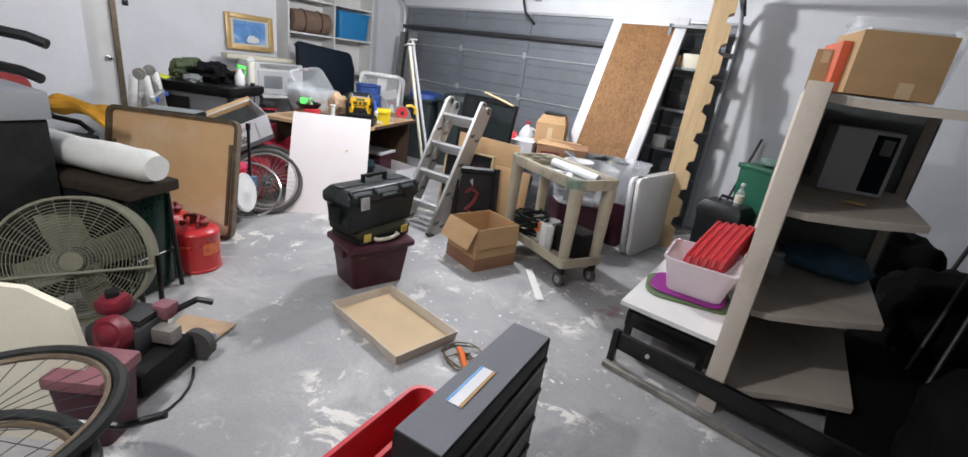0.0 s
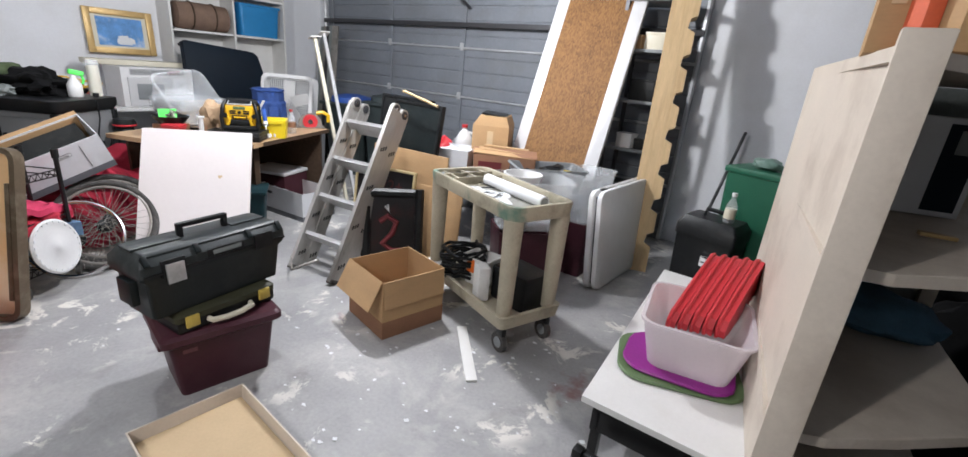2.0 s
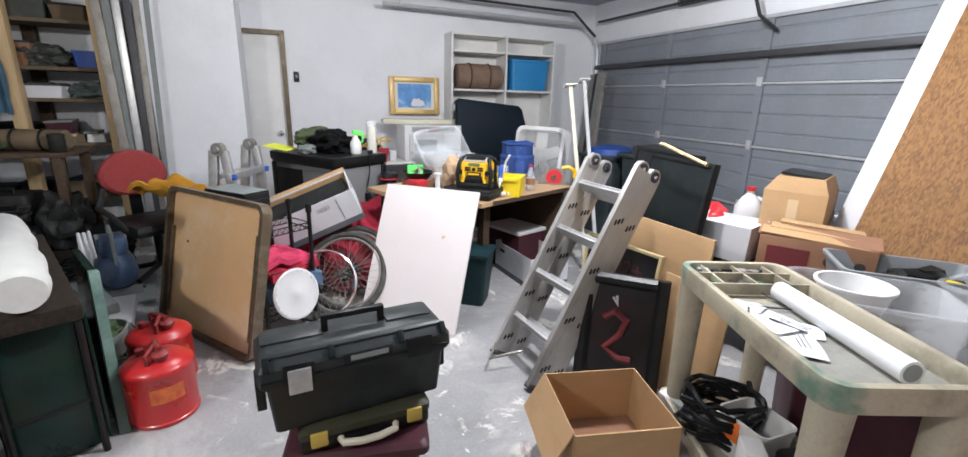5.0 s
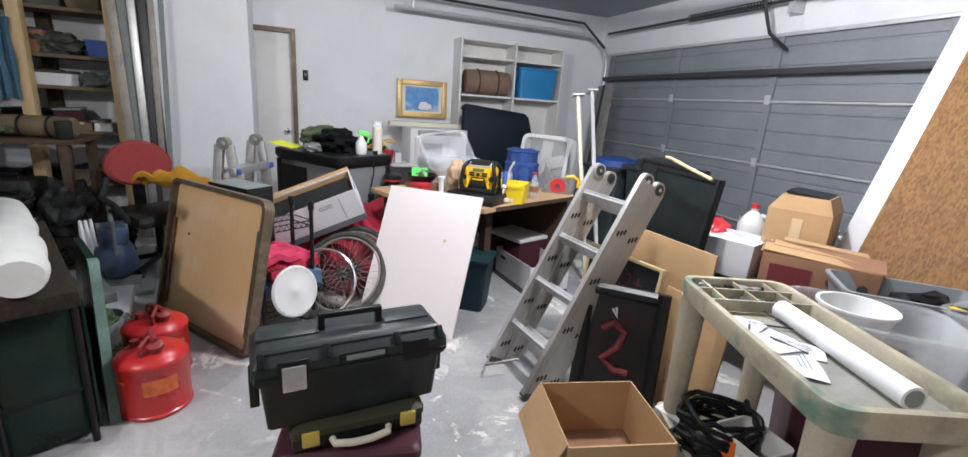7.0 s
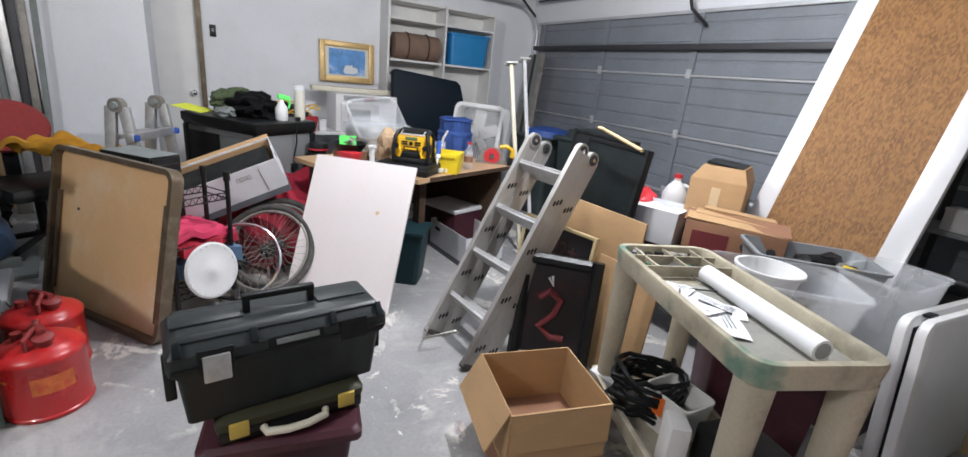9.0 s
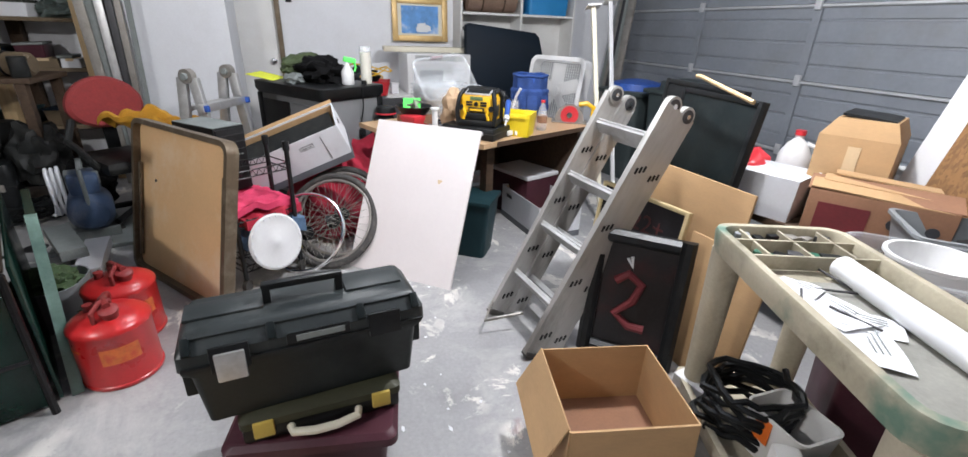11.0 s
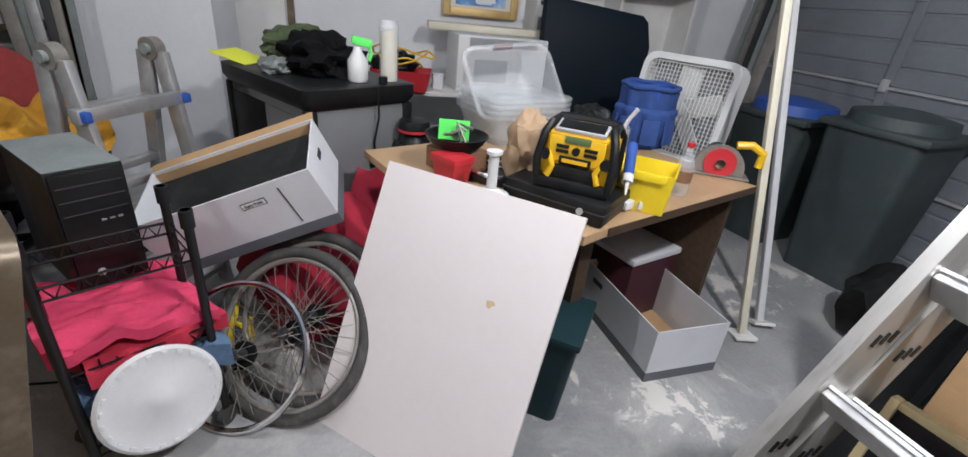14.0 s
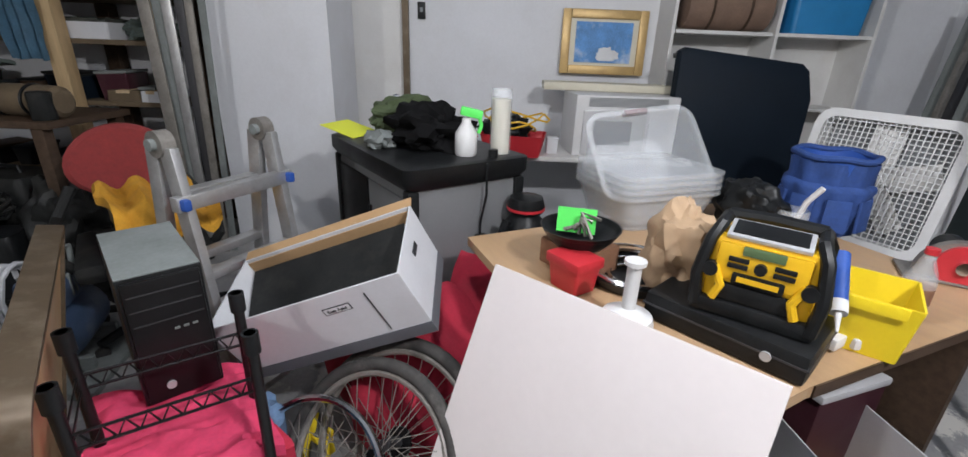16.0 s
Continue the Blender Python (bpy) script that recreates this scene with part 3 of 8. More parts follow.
op = thing("garage_door_opener", "dark opener rail with drop arm to the garage door", "opener", pose(-3.1, 0, 0), kind="structure")
part("rail", box(bm_new(), (0.05, 2.9, 0.05), (0, 4.6, 2.42), bev=0.004), "strut", op)
part("arm", tube(bm_new(), [(0, 5.55, 2.40), (0, 5.72, 2.1), (0, 5.95, 2.0)], 0.014, 6), "strut", op)
part("motor_box", box(bm_new(), (0.3, 0.42, 0.16), (0, 3.0, 2.44), bev=0.02), "mid_grey", op)
part("strap", box(bm_new(), (0.03, 0.03, 0.12), (0, 3.0, 2.56)), "light_steel", op)
part("lens", box(bm_new(), (0.2, 0.12, 0.02), (0, 2.84, 2.36), bev=0.008), "plastic_white", op)
cl = thing("ceiling_lamp", "plain ceiling lamp holder with bare bulb", "lamp", pose(-1.98, 3.82, H), group="ceiling lamps")
part("base", lathe(bm_new(), [(0.06, -0.001), (0.06, -0.02), (0.035, -0.05), (0.02, -0.10)], 20), "plastic_white", cl)
part("socket", cyl(bm_new(), 0.02, 0.06, (0, 0, -0.125), seg=12), "black", cl)
copy_thing(cl, pose(-0.75, 0.2, H))
sw = thing("wall_switch", "small black switch plate on the white wall", "switch", pose(W, 2.29, 1.58))
part("plate", box(bm_new(), (0.012, 0.055, 0.11), (0.0065, 0, 0), bev=0.003), "black", sw)
part("button", box(bm_new(), (0.01, 0.02, 0.03), (0.016, 0, 0.005), bev=0.002), "mid_grey", sw)


# ---- frames from two floor points ----
def along(p, q, z=0.0):
    """A pose at p whose x axis runs level towards q."""
    return pose(p[0], p[1], z, 0, 0, math.degrees(math.atan2(q[1] - p[1], q[0] - p[0])))


def axes(o, x, z):
    """A pose at o with its x axis along x and its z axis as near to z as may be."""
    x = Vector(x).normalized()
    y = Vector(z).cross(x).normalized()
    z = x.cross(y)
    m = Matrix((x, y, z)).transposed().to_4x4()
    m.translation = o
    return m


# ---- middle of the floor: tool boxes on a bin ----
bn = thing("storage_bin", "dark maroon plastic storage bin standing on the floor", "bin", pose(-1.645, 2.385, 0, 0, 0, 80) @ Matrix.Diagonal((0.88, 0.98, 0.925, 1)))
part("body", solid(bm_new(), (0.40, 0.26), (0.47, 0.31), 0.29, 0, 0.025), "maroon", bn)
part("lid", rings(bm_new(), [rect(0.50, 0.345, 0.28, 0.03), rect(0.53, 0.37, 0.292, 0.03), rect(0.53, 0.37, 0.32, 0.03), rect(0.50, 0.34, 0.335, 0.03)]), "maroon", bn)
for sx in (-1, 1):
    part("handle", box(bm_new(), (0.03, 0.14, 0.06), (sx * 0.245, 0, 0.25), bev=0.008), "maroon", bn)
part("logo", box(bm_new(), (0.06, 0.003, 0.018), (-0.15, -0.152, 0.24), (-5, 0, 0)), "dusty_red", bn)

yc = thing("tool_case", "dark olive tool case with yellow latches and pale handle", "tool case", pose(-1.655, 2.39, 0.311, 0, 0, 94))
part("body", box(bm_new(), (0.42, 0.27, 0.05), (0, 0, 0.026), bev=0.012), "black", yc)
part("lid", rings(bm_new(), [rect(0.43, 0.28, 0.052, 0.02), rect(0.43, 0.28, 0.075, 0.02), rect(0.38, 0.23, 0.094, 0.02)]), "olive_dark", yc, "dark olive lid")
for x in (-0.155, 0.155):
    part("latch", box(bm_new(), (0.052, 0.014, 0.05), (x, -0.142, 0.05), bev=0.005), "latch_yellow", yc, "dull yellow latch")
part("handle", tube(bm_new(), [(-0.09, -0.135, 0.03), (-0.085, -0.16, 0.03), (-0.03, -0.17, 0.026), (0.03, -0.17, 0.026), (0.085, -0.16, 0.03), (0.09, -0.135, 0.03)], 0.012, 8), "cream", yc, "pale yellow handle")

tb = thing("toolbox", "large black green plastic toolbox with steel latch on the case", "toolbox", pose(-1.640, 2.3785, 0.406, 0, 0, 96.6) @ Matrix.Diagonal((0.92, 0.78, 0.90, 1)))
part("body", rings(bm_new(), [rect(0.58, 0.24, 0, 0.02), rect(0.61, 0.275, 0.17, 0.02), rect(0.65, 0.30, 0.19, 0.02), rect(0.65, 0.30, 0.205, 0.02)]), "black_teal", tb)
lidp = rings(bm_new(), [rect(0.66, 0.31, 0.206, 0.02), rect(0.655, 0.305, 0.25, 0.02), rect(0.60, 0.22, 0.292, 0.02), rect(0.58, 0.2, 0.296, 0.02)])
lid = part("lid", lidp, "lid_dusty", tb, "dusty grey black lid")
for x in (-0.30, -0.10, 0.14, 0.30):
    part("hinge_tab", box(bm_new(), (0.022, 0.05, 0.045), (x, -0.128, 0.262), (45, 0, 0), bev=0.004), "black_teal", lid)
part("rib", box(bm_new(), (0.60, 0.022, 0.014), (0, -0.112, 0.286), (25, 0, 0), bev=0.005), "lid_dusty", lid)
part("raised_panel", box(bm_new(), (0.20, 0.10, 0.012), (-0.21, 0.01, 0.298), bev=0.005), "lid_dusty", lid)
part("raised_panel", box(bm_new(), (0.17, 0.10, 0.012), (0.20, 0.01, 0.298), bev=0.005), "lid_dusty", lid)
part("groove_bar", box(bm_new(), (0.64, 0.012, 0.012), (0, -0.156, 0.212), bev=0.004), "black", lid)
hd = bm_new()
for x in (-0.1, 0.1):
    box(hd, (0.022, 0.03, 0.055), (x, 0.0, 0.322), bev=0.005)
box(hd, (0.225, 0.032, 0.022), (0, 0.0, 0.348), bev=0.008)
part("handle", hd, "black", tb, "black carrying handle")
for x in (-0.205, 0.205):
    part("latch_seat", box(bm_new(), (0.095, 0.014, 0.075), (x, -0.154, 0.225), (-8, 0, 0), bev=0.004), "black", tb)
part("latch", box(bm_new(), (0.072, 0.012, 0.085), (-0.205, -0.168, 0.205), (-4, 0, 0), bev=0.004), "aluminium", tb, "bare steel latch")
part("badge", box(bm_new(), (0.17, 0.006, 0.035), (0.02, -0.152, 0.238), (-8, 0, 0), bev=0.002), "black", tb)
part("badge_mark", box(bm_new(), (0.13, 0.004, 0.018), (0.025, -0.1555, 0.2385), (-8, 0, 0)), "slate", tb, "grey raised maker's mark")
for sx in (-1, 1):
    part("end_grip", box(bm_new(), (0.03, 0.12, 0.11), (sx * 0.322, 0, 0.12), bev=0.006), "black_teal", tb)

# open carton
cb = thing("cardboard_box", "open brown cardboard box with one flap folded out", "box", pose(-1.41, 3.27, 0, 0, 0, 77))
part("carton", tub(bm_new(), (0.39, 0.37), (0.39, 0.37), 0.33, 0.005, 0.0), "carton", cb, smooth=False)
part("base_band", box(bm_new(), (0.394, 0.374, 0.10), (0, 0, 0.051)), "carton_dark", cb, "darker printed lower band", smooth=False)
part("flap", box(bm_new(), (0.005, 0.36, 0.17), (-0.235, 0, 0.262), (0, 28, 0)), "carton", cb, smooth=False)
part("flap", box(bm_new(), (0.38, 0.005, 0.15), (0, -0.192, 0.256), (-5, 0, 0)), "carton", cb, smooth=False)

tr = thing("cardboard_tray", "shallow pale edged cardboard tray lying on the floor", "tray", pose(-1.085, 2.125, 0, 0, 0, -5))
part("tray", tub(bm_new(), (0.62, 0.39), (0.64, 0.41), 0.06, 0.006, 0.0), "cream_wood", tr, smooth=False)
part("lining", box(bm_new(), (0.605, 0.375, 0.004), (0, 0, 0.0085)), "carton_tan", tr, smooth=False)

wd = thing("wood_strip", "white painted wood strip lying on the floor", "strip", along((-0.71, 3.085), (-1.13, 3.52)))
part("strip", box(bm_new(), (0.48, 0.055, 0.012), (0.24, 0, 0.006), bev=0.002), "white", wd)

# orange power cord with a tangle of wire
co = thing("extension_cord", "orange and black tangled extension cord on the floor", "cord", pose(-0.62, 2.20, 0))
random.seed(4)
pts = [(0.13 * math.cos(k * 0.55) * (0.5 + 0.5 * math.sin(k * 0.21)) + 0.02 * random.random(), 0.12 * math.sin(k * 0.55) * (0.6 + 0.4 * math.cos(k * 0.17)), 0.006 + 0.02 * random.random()) for k in range(70)]
part("wire", tube(bm_new(), pts, 0.004, 5), "bronze", co, "dark tangled wire")
part("orange_plug", tube(bm_new(), [(-0.05, 0.03, 0.02), (0.0, 0.0, 0.03), (0.06, -0.05, 0.025), (0.1, -0.06, 0.012)], 0.016, 8), "orange", co, "bright orange plug end")

# ---- utility cart ----
ct = thing("utility_cart", "stained beige plastic utility cart on casters", "cart", along((-0.65, 3.508), (-1.415, 3.80)))
L, Wd = 0.85, 0.41
part("top_tray", rings(bm_new(), [rect(L - 0.05, Wd - 0.05, 0.728, 0.05), rect(L - 0.012, Wd - 0.012, 0.738, 0.06), rect(L, Wd, 0.80, 0.06), rect(L - 0.008, Wd - 0.008, 0.81, 0.058),
                              rect(L - 0.05, Wd - 0.05, 0.81, 0.045), rect(L - 0.06, Wd - 0.06, 0.80, 0.04), rect(L - 0.068, Wd - 0.068, 0.757, 0.035)]), "cart_top", ct, "beige tray with green stained rim", m=pose(L / 2, 0, 0))
part("tray_floor", box(bm_new(), (L - 0.32, Wd - 0.06, 0.004), (L / 2 - 0.13, 0, 0.7605)), "cart_floor", ct, "grimy worn tray floor", smooth=False)
for y in (-0.12, 0.0, 0.12):
    part("divider", box(bm_new(), (0.19, 0.008, 0.04), (0.735, y, 0.782)), "cart", ct, smooth=False)
for x in (0.63, 0.735):
    part("divider", box(bm_new(), (0.008, 0.36, 0.042), (x, 0, 0.783)), "cart", ct, smooth=False)
part("lower_shelf", tub(bm_new(), (L - 0.02, Wd - 0.02), (L, Wd), 0.07, 0.022, 0.03, z=0.16), "cart", ct, m=pose(L / 2, 0, 0))
for x in (0.055, L - 0.055):
    for y in (-0.15, 0.15):
        part("leg", solid(bm_new(), (0.074, 0.074), (0.09, 0.09), 0.53, 0.21, 0.034), "cart", ct, m=pose(x, y, 0))
        cs = part("caster", box(bm_new(), (0.05, 0.03, 0.06), (x, y, 0.13), bev=0.006), "black_metal", ct)
        part("wheel", cyl(bm_new(), 0.055, 0.025, (x + 0.01, y, 0.055), (90, 0, 0)), "rubber", cs)
        part("rim", cyl(bm_new(), 0.03, 0.03, (x + 0.01, y, 0.055), (90, 0, 0)), "mid_grey", cs)
CARTM = along((-0.65, 3.508), (-1.415, 3.80))


def on_cart(x, y, z, rz=0, rx=0, ry=0):
    return CARTM @ pose(x, y, z, rx, ry, rz)


rl = thing("paper_roll", "long white rolled paper tube on the cart", "paper roll", on_cart(0.344, -0.056, 0.794, 1))
part("roll", cyl(bm_new(), 0.032, 0.505, rot=(0, 90, 0), seg=24), "paper", rl)
part("roll_core", cyl(bm_new(), 0.024, 0.507, rot=(0, 90, 0), seg=20), "mid_grey", rl, "dark hollow ends")
for x, y, r, s in ((0.42, 0.08, 15, 0.17), (0.30, 0.10, -20, 0.2), (0.52, 0.1, 40, 0.1), (0.36, 0.03, 60, 0.12)):
    sh = thing("paper_sheet", "loose white printed sheet on the cart", "paper", on_cart(x, y, 0.764 + 0.001 * (x * 10 % 3), r), group="papers on the cart")
    part("sheet", cloth(bm_new(), s, s * 0.7, lambda u, v: 0.004 * math.sin(u * 5 + v * 3) + 0.004, 8, 6, 0.0008), "paper", sh)
    for row in range(3):
        part("print", box(bm_new(), (s * (0.5 - 0.1 * row), 0.0025, 0.0008), (-0.05 * s * row, -s * 0.2 + 0.012 * row, 0.0088)), "slate", sh, "line of grey print", smooth=False)
for k, (x, y, r) in enumerate(((0.38, 0.06, 30), (0.5, 0.02, 80), (0.46, 0.13, -30), (0.57, -0.02, 10))):
    single("screwdriver", tube(bm_new(), [(-0.06, 0, 0.006), (0, 0, 0.006), (0.05, 0, 0.006)], 0.0032, 6), "strut", "small dark hand tool on the cart", "tool", on_cart(x, y, 0.766, r), group="hand tools on the cart")
for k in range(12):
    random.seed(k)
    single("small_part", box(bm_new(), (0.03 + 0.03 * random.random(), 0.02 + 0.02 * random.random(), 0.015 + 0.02 * random.random()), (0, 0, 0.012), bev=0.004), random.choice(["black", "green_bin", "strut", "mid_grey", "alu_dirty"]), "small hardware piece in a cart compartment", "hardware", on_cart(0.68 + 0.13 * (k % 2), -0.15 + 0.05 * (k // 2) + 0.015, 0.765, 40 * k), group="hardware in the cart compartments")
# things on the lower shelf
random.seed(9)
pts = []
for k in range(150):
    a = k * 0.33
    pts.append((0.13 * math.cos(a) * (0.75 + 0.3 * random.random()), 0.15 * math.sin(a) * (0.75 + 0.3 * random.random()), 0.02 + 0.16 * k / 150 + 0.02 * random.random()))
single("cable_coil", tube(bm_new(), pts, 0.011, 6), "black", "heap of thick black cable on the cart shelf", "cable", on_cart(0.62, 0.06, 0.185))
pw = thing("plastic_housing", "dusty pink white plastic housing on the cart shelf", "housing", on_cart(0.50, 0.0, 0.184, 20))
part("shell", tub(bm_new(), (0.16, 0.14), (0.2, 0.17), 0.17, 0.008, 0.03), "white", pw)
part("orange_tag", box(bm_new(), (0.05, 0.004, 0.08), (0.02, 0.0845, 0.12), bev=0.001), "orange", pw)
single("black_case", box(bm_new(), (0.26, 0.2, 0.2), (0, 0, 0.1), bev=0.015), "black", "black plastic case on the cart shelf", "case", on_cart(0.2, -0.06, 0.184, 8))
single("white_block", box(bm_new(), (0.1, 0.07, 0.2), (0, 0, 0.1), bev=0.015), "white", "white plastic block on the cart shelf", "block", on_cart(0.32, 0.12, 0.184, -15))
single("adapter_box", box(bm_new(), (0.13, 0.09, 0.05), (0, 0, 0.025), bev=0.01), "plastic_white", "white power adapter on the cart shelf", "adapter", on_cart(0.78, 0.15, 0.184, 30))

# ---- aluminium folding ladder ----
up = Vector((-0.13, 0.57, 1.095)).normalized()
lm = axes((-2.16, 3.245, 0.012), (1, 0.10, 0), up)
la = thing("step_ladder", "grey aluminium multi position ladder leaning folded", "ladder", lm)
LW, LH = 0.37, 1.22
for half, (yoff, w, mt) in enumerate(((-0.0, LW, "aluminium"), (0.098, LW - 0.012, "alu_dirty"))):
    for sx in (-1, 1):
        rail = rings(bm_new(), [[(sx * w / 2 - 0.014, yoff - 0.045, z), (sx * w / 2 + 0.014, yoff - 0.045, z), (sx * w / 2 + 0.014, yoff + 0.05, z), (sx * w / 2 - 0.014, yoff + 0.05, z)] for z in (0, LH)])
        rp = part("side_rail", rail, "rail_alu", la, smooth=False)
        for k in range(4):
            for q in range(3):
                part("hole", box(bm_new(), (0.032, 0.011, 0.028), (sx * w / 2, yoff - 0.012 + 0.019 * q, 0.10 + 0.275 * k + 0.012 * q)), "black", rp, "punched dark slot", smooth=False)
        part("foot", box(bm_new(), (0.045, 0.085, 0.03), (sx * w / 2, yoff, 0.003), bev=0.006), "rubber", la)
    for k in range(4):
        z = 0.235 + 0.275 * k
        rg = bm_new()
        box(rg, (w - 0.03, 0.06, 0.02), (0, yoff, z), (-31, 0, 0), bev=0.003)
        for q in (-0.022, 0.0, 0.022):
            box(rg, (w - 0.03, 0.006, 0.008), (0, yoff + q, z + 0.012 - q * 0.6), (-31, 0, 0))
        part("rung", rg, "aluminium", la, smooth=False)
for sx in (-1, 1):
    for yo in (0.0, 0.098):
        hg = part("hinge", cyl(bm_new(), 0.040, 0.030, (sx * (LW / 2 - 0.006), yo + 0.002, LH + 0.002), (0, 90, 0), seg=24), "rail_alu", la, "round scuffed locking hinge")
        part("lock_plate", cyl(bm_new(), 0.029, 0.036, (sx * (LW / 2 - 0.006), yo + 0.002, LH + 0.002), (0, 90, 0), seg=20), "strut", hg)
        part("pin", cyl(bm_new(), 0.010, 0.044, (sx * (LW / 2 - 0.006), yo + 0.002, LH + 0.002), (0, 90, 0), seg=14), "chrome", hg)
part("stay", tube(bm_new(), [(-0.22, -0.02, 0.06), (-0.05, -0.14, 0.0), (-0.02, 0.02, 0.1)], 0.008, 6), "alu_dirty", la)

# dark sheets, frames and card leaning behind the ladder
def leaning(name, label, cat, p, q, h, t, lean, material, z=0.0, group=""):
    """A sheet whose foot runs from p to q and whose top tilts back by lean degrees."""
    w = math.dist(p, q)
    m = along(p, q, z) @ pose(0, 0, 0, -lean, 0, 0)
    return single(name, box(bm_new(), (w, t, h), (w / 2, t / 2, h / 2), bev=0.003), material, label, cat, m, group)


def framed_panel(label, p, q, h, lean, material):
    """A dark flat panel with a slim edge bar on each side."""
    w = math.dist(p, q)
    fp = thing("black_board", label, "board", along(p, q) @ pose(0, 0, 0, -lean, 0, 0), group="black panels behind the ladder")
    part("face", box(bm_new(), (w - 0.05, 0.03, h - 0.05), (w / 2, 0.02, h / 2), bev=0.003), material, fp)
    for x in (0.0125, w - 0.0125):
        part("side_bar", box(bm_new(), (0.025, 0.042, h), (x, 0.02, h / 2), bev=0.005), "black", fp)
    for z in (0.0125, h - 0.0125):
        part("cross_bar", box(bm_new(), (w - 0.05, 0.042, 0.025), (w / 2, 0.02, z), bev=0.005), "black", fp)


framed_panel("large black flat panel leaning behind the ladder", (-2.55, 4.16), (-2.0, 4.11), 1.12, 8, "black_teal")
framed_panel("second black flat panel behind the ladder", (-2.75, 4.25), (-2.15, 4.20), 1.14, 6, "black")
leaning("cardboard_sheet", "tan cardboard sheet leaning beside the cart", "cardboard", (-2.40, 3.93), (-1.70, 3.97), 0.80, 0.012, 4, "carton")
leaning("cardboard_sheet", "narrow brown cardboard sheet behind the cart", "cardboard", (-1.86, 3.86), (-1.50, 3.90), 0.60, 0.012, 6, "carton")
PQ = ((-2.36, 3.70), (-1.86, 3.80))
w, h = math.dist(*PQ), 0.68
pf = thing("picture_frame", "dark poster in a thin gilt frame leaning on the cardboard", "picture frame", along(*PQ) @ pose(0, 0, 0, -8, 0, 0), group="leaning pictures")
part("picture", box(bm_new(), (w - 0.03, 0.010, h - 0.03), (w / 2, 0.016, h / 2)), "poster", pf, "faded dark red and black poster")
for x in (0.009, w - 0.009):
    part("side_bar", box(bm_new(), (0.018, 0.028, h), (x, 0.014, h / 2), bev=0.004), "gold_pale", pf)
for z in (0.009, h - 0.009):
    part("cross_bar", box(bm_new(), (w - 0.036, 0.028, 0.018), (w / 2, 0.014, z), bev=0.004), "gold_pale", pf)
text("22+", 0.12, "dull_print", pf, pose(w * 0.62, 0.0095, h - 0.13, 90, 0, 0))
PQ = ((-1.99, 3.50), (-1.70, 3.80))
w, h = math.dist(*PQ), 0.59
pf = thing("picture_frame", "black framed dark picture with a red figure near the ladder", "picture frame", along(*PQ) @ pose(0, 0, 0, -9, 0, 0), group="leaning pictures")
part("picture", box(bm_new(), (w - 0.10, 0.012, h - 0.10), (w / 2, 0.022, h / 2)), "poster", pf)
for x in (0.03, w - 0.03):
    part("side_bar", rings(bm_new(), [[(x - 0.03, 0.0, z), (x - 0.012, -0.022, z), (x + 0.012, -0.022, z), (x + 0.03, 0.0, z), (x + 0.03, 0.03, z), (x - 0.03, 0.03, z)] for z in (0, h)]), "black", pf, smooth=False)
for z in (0.03, h - 0.03):
    part("cross_bar", rings(bm_new(), [[(x, 0.0, z - 0.03), (x, -0.022, z - 0.012), (x, -0.022, z + 0.012), (x, 0.0, z + 0.03), (x, 0.03, z + 0.03), (x, 0.03, z - 0.03)] for x in (0.061, w - 0.061)]), "black", pf, smooth=False)
part("red_shape", tube(bm_new(), [(w * 0.30, 0.014, 0.36), (w * 0.42, 0.012, 0.40), (w * 0.56, 0.012, 0.36), (w * 0.50, 0.012, 0.28), (w * 0.34, 0.012, 0.21), (w * 0.5, 0.012, 0.16), (w * 0.66, 0.014, 0.16)], 0.02, 8), "faded_red", pf, "faded red swirl")
part("white_mark", tube(bm_new(), [(w * 0.38, 0.014, 0.47), (w * 0.44, 0.014, 0.43), (w * 0.42, 0.014, 0.48)], 0.008, 6), "paper", pf, "small white mark")
single("wooden_pole", tube(bm_new(), [(0, 0, 0), (0.04, 0.015, 0), (0.25, 0.1, -0.04), (0.42, 0.19, -0.08)], 0.012, 8), "pine", "pale wooden tool pole poking up", "pole", pose(-2.35, 4.22, 1.18, 0, 0, -30) @ Matrix.Diagonal((0.85, 0.85, 0.85, 1)))

# ---- behind the cart: low table with boxes, and the strand board door ----
lt = thing("low_table", "dark low table loaded with boxes behind the cart", "table", pose(-1.72, 5.0, 0))
part("top", box(bm_new(), (1.2, 1.15, 0.04), (0, 0, 0.56), bev=0.004), "dark_wood", lt)
for x in (-0.56, 0.56):
    for y in (-0.5, 0.5):
        part("leg", box(bm_new(), (0.05, 0.05, 0.54), (x, y, 0.27), bev=0.004), "dark_wood", lt)
od = thing("strand_board_door", "white framed door panel with strand board centre leaning back", "door panel", axes((-1.42, 4.97, 0.585), (1, 0.02, 0), (-0.045, 0.41, 1)))
dw, dh = 0.78, 1.66
part("board", box(bm_new(), (dw - 0.2, 0.02, dh - 0.2), (0, 0.012, dh / 2)), "osb", od, "amber strand board centre")
for sx in (-1, 1):
    part("stile", box(bm_new(), (0.11, 0.045, dh), (sx * (dw / 2 - 0.055), 0.0225, dh / 2), bev=0.006), "white_gloss", od)
for z in (0.05, dh - 0.05):
    part("rail", box(bm_new(), (dw - 0.22, 0.045, 0.1), (0, 0.0225, z), bev=0.006), "white_gloss", od)

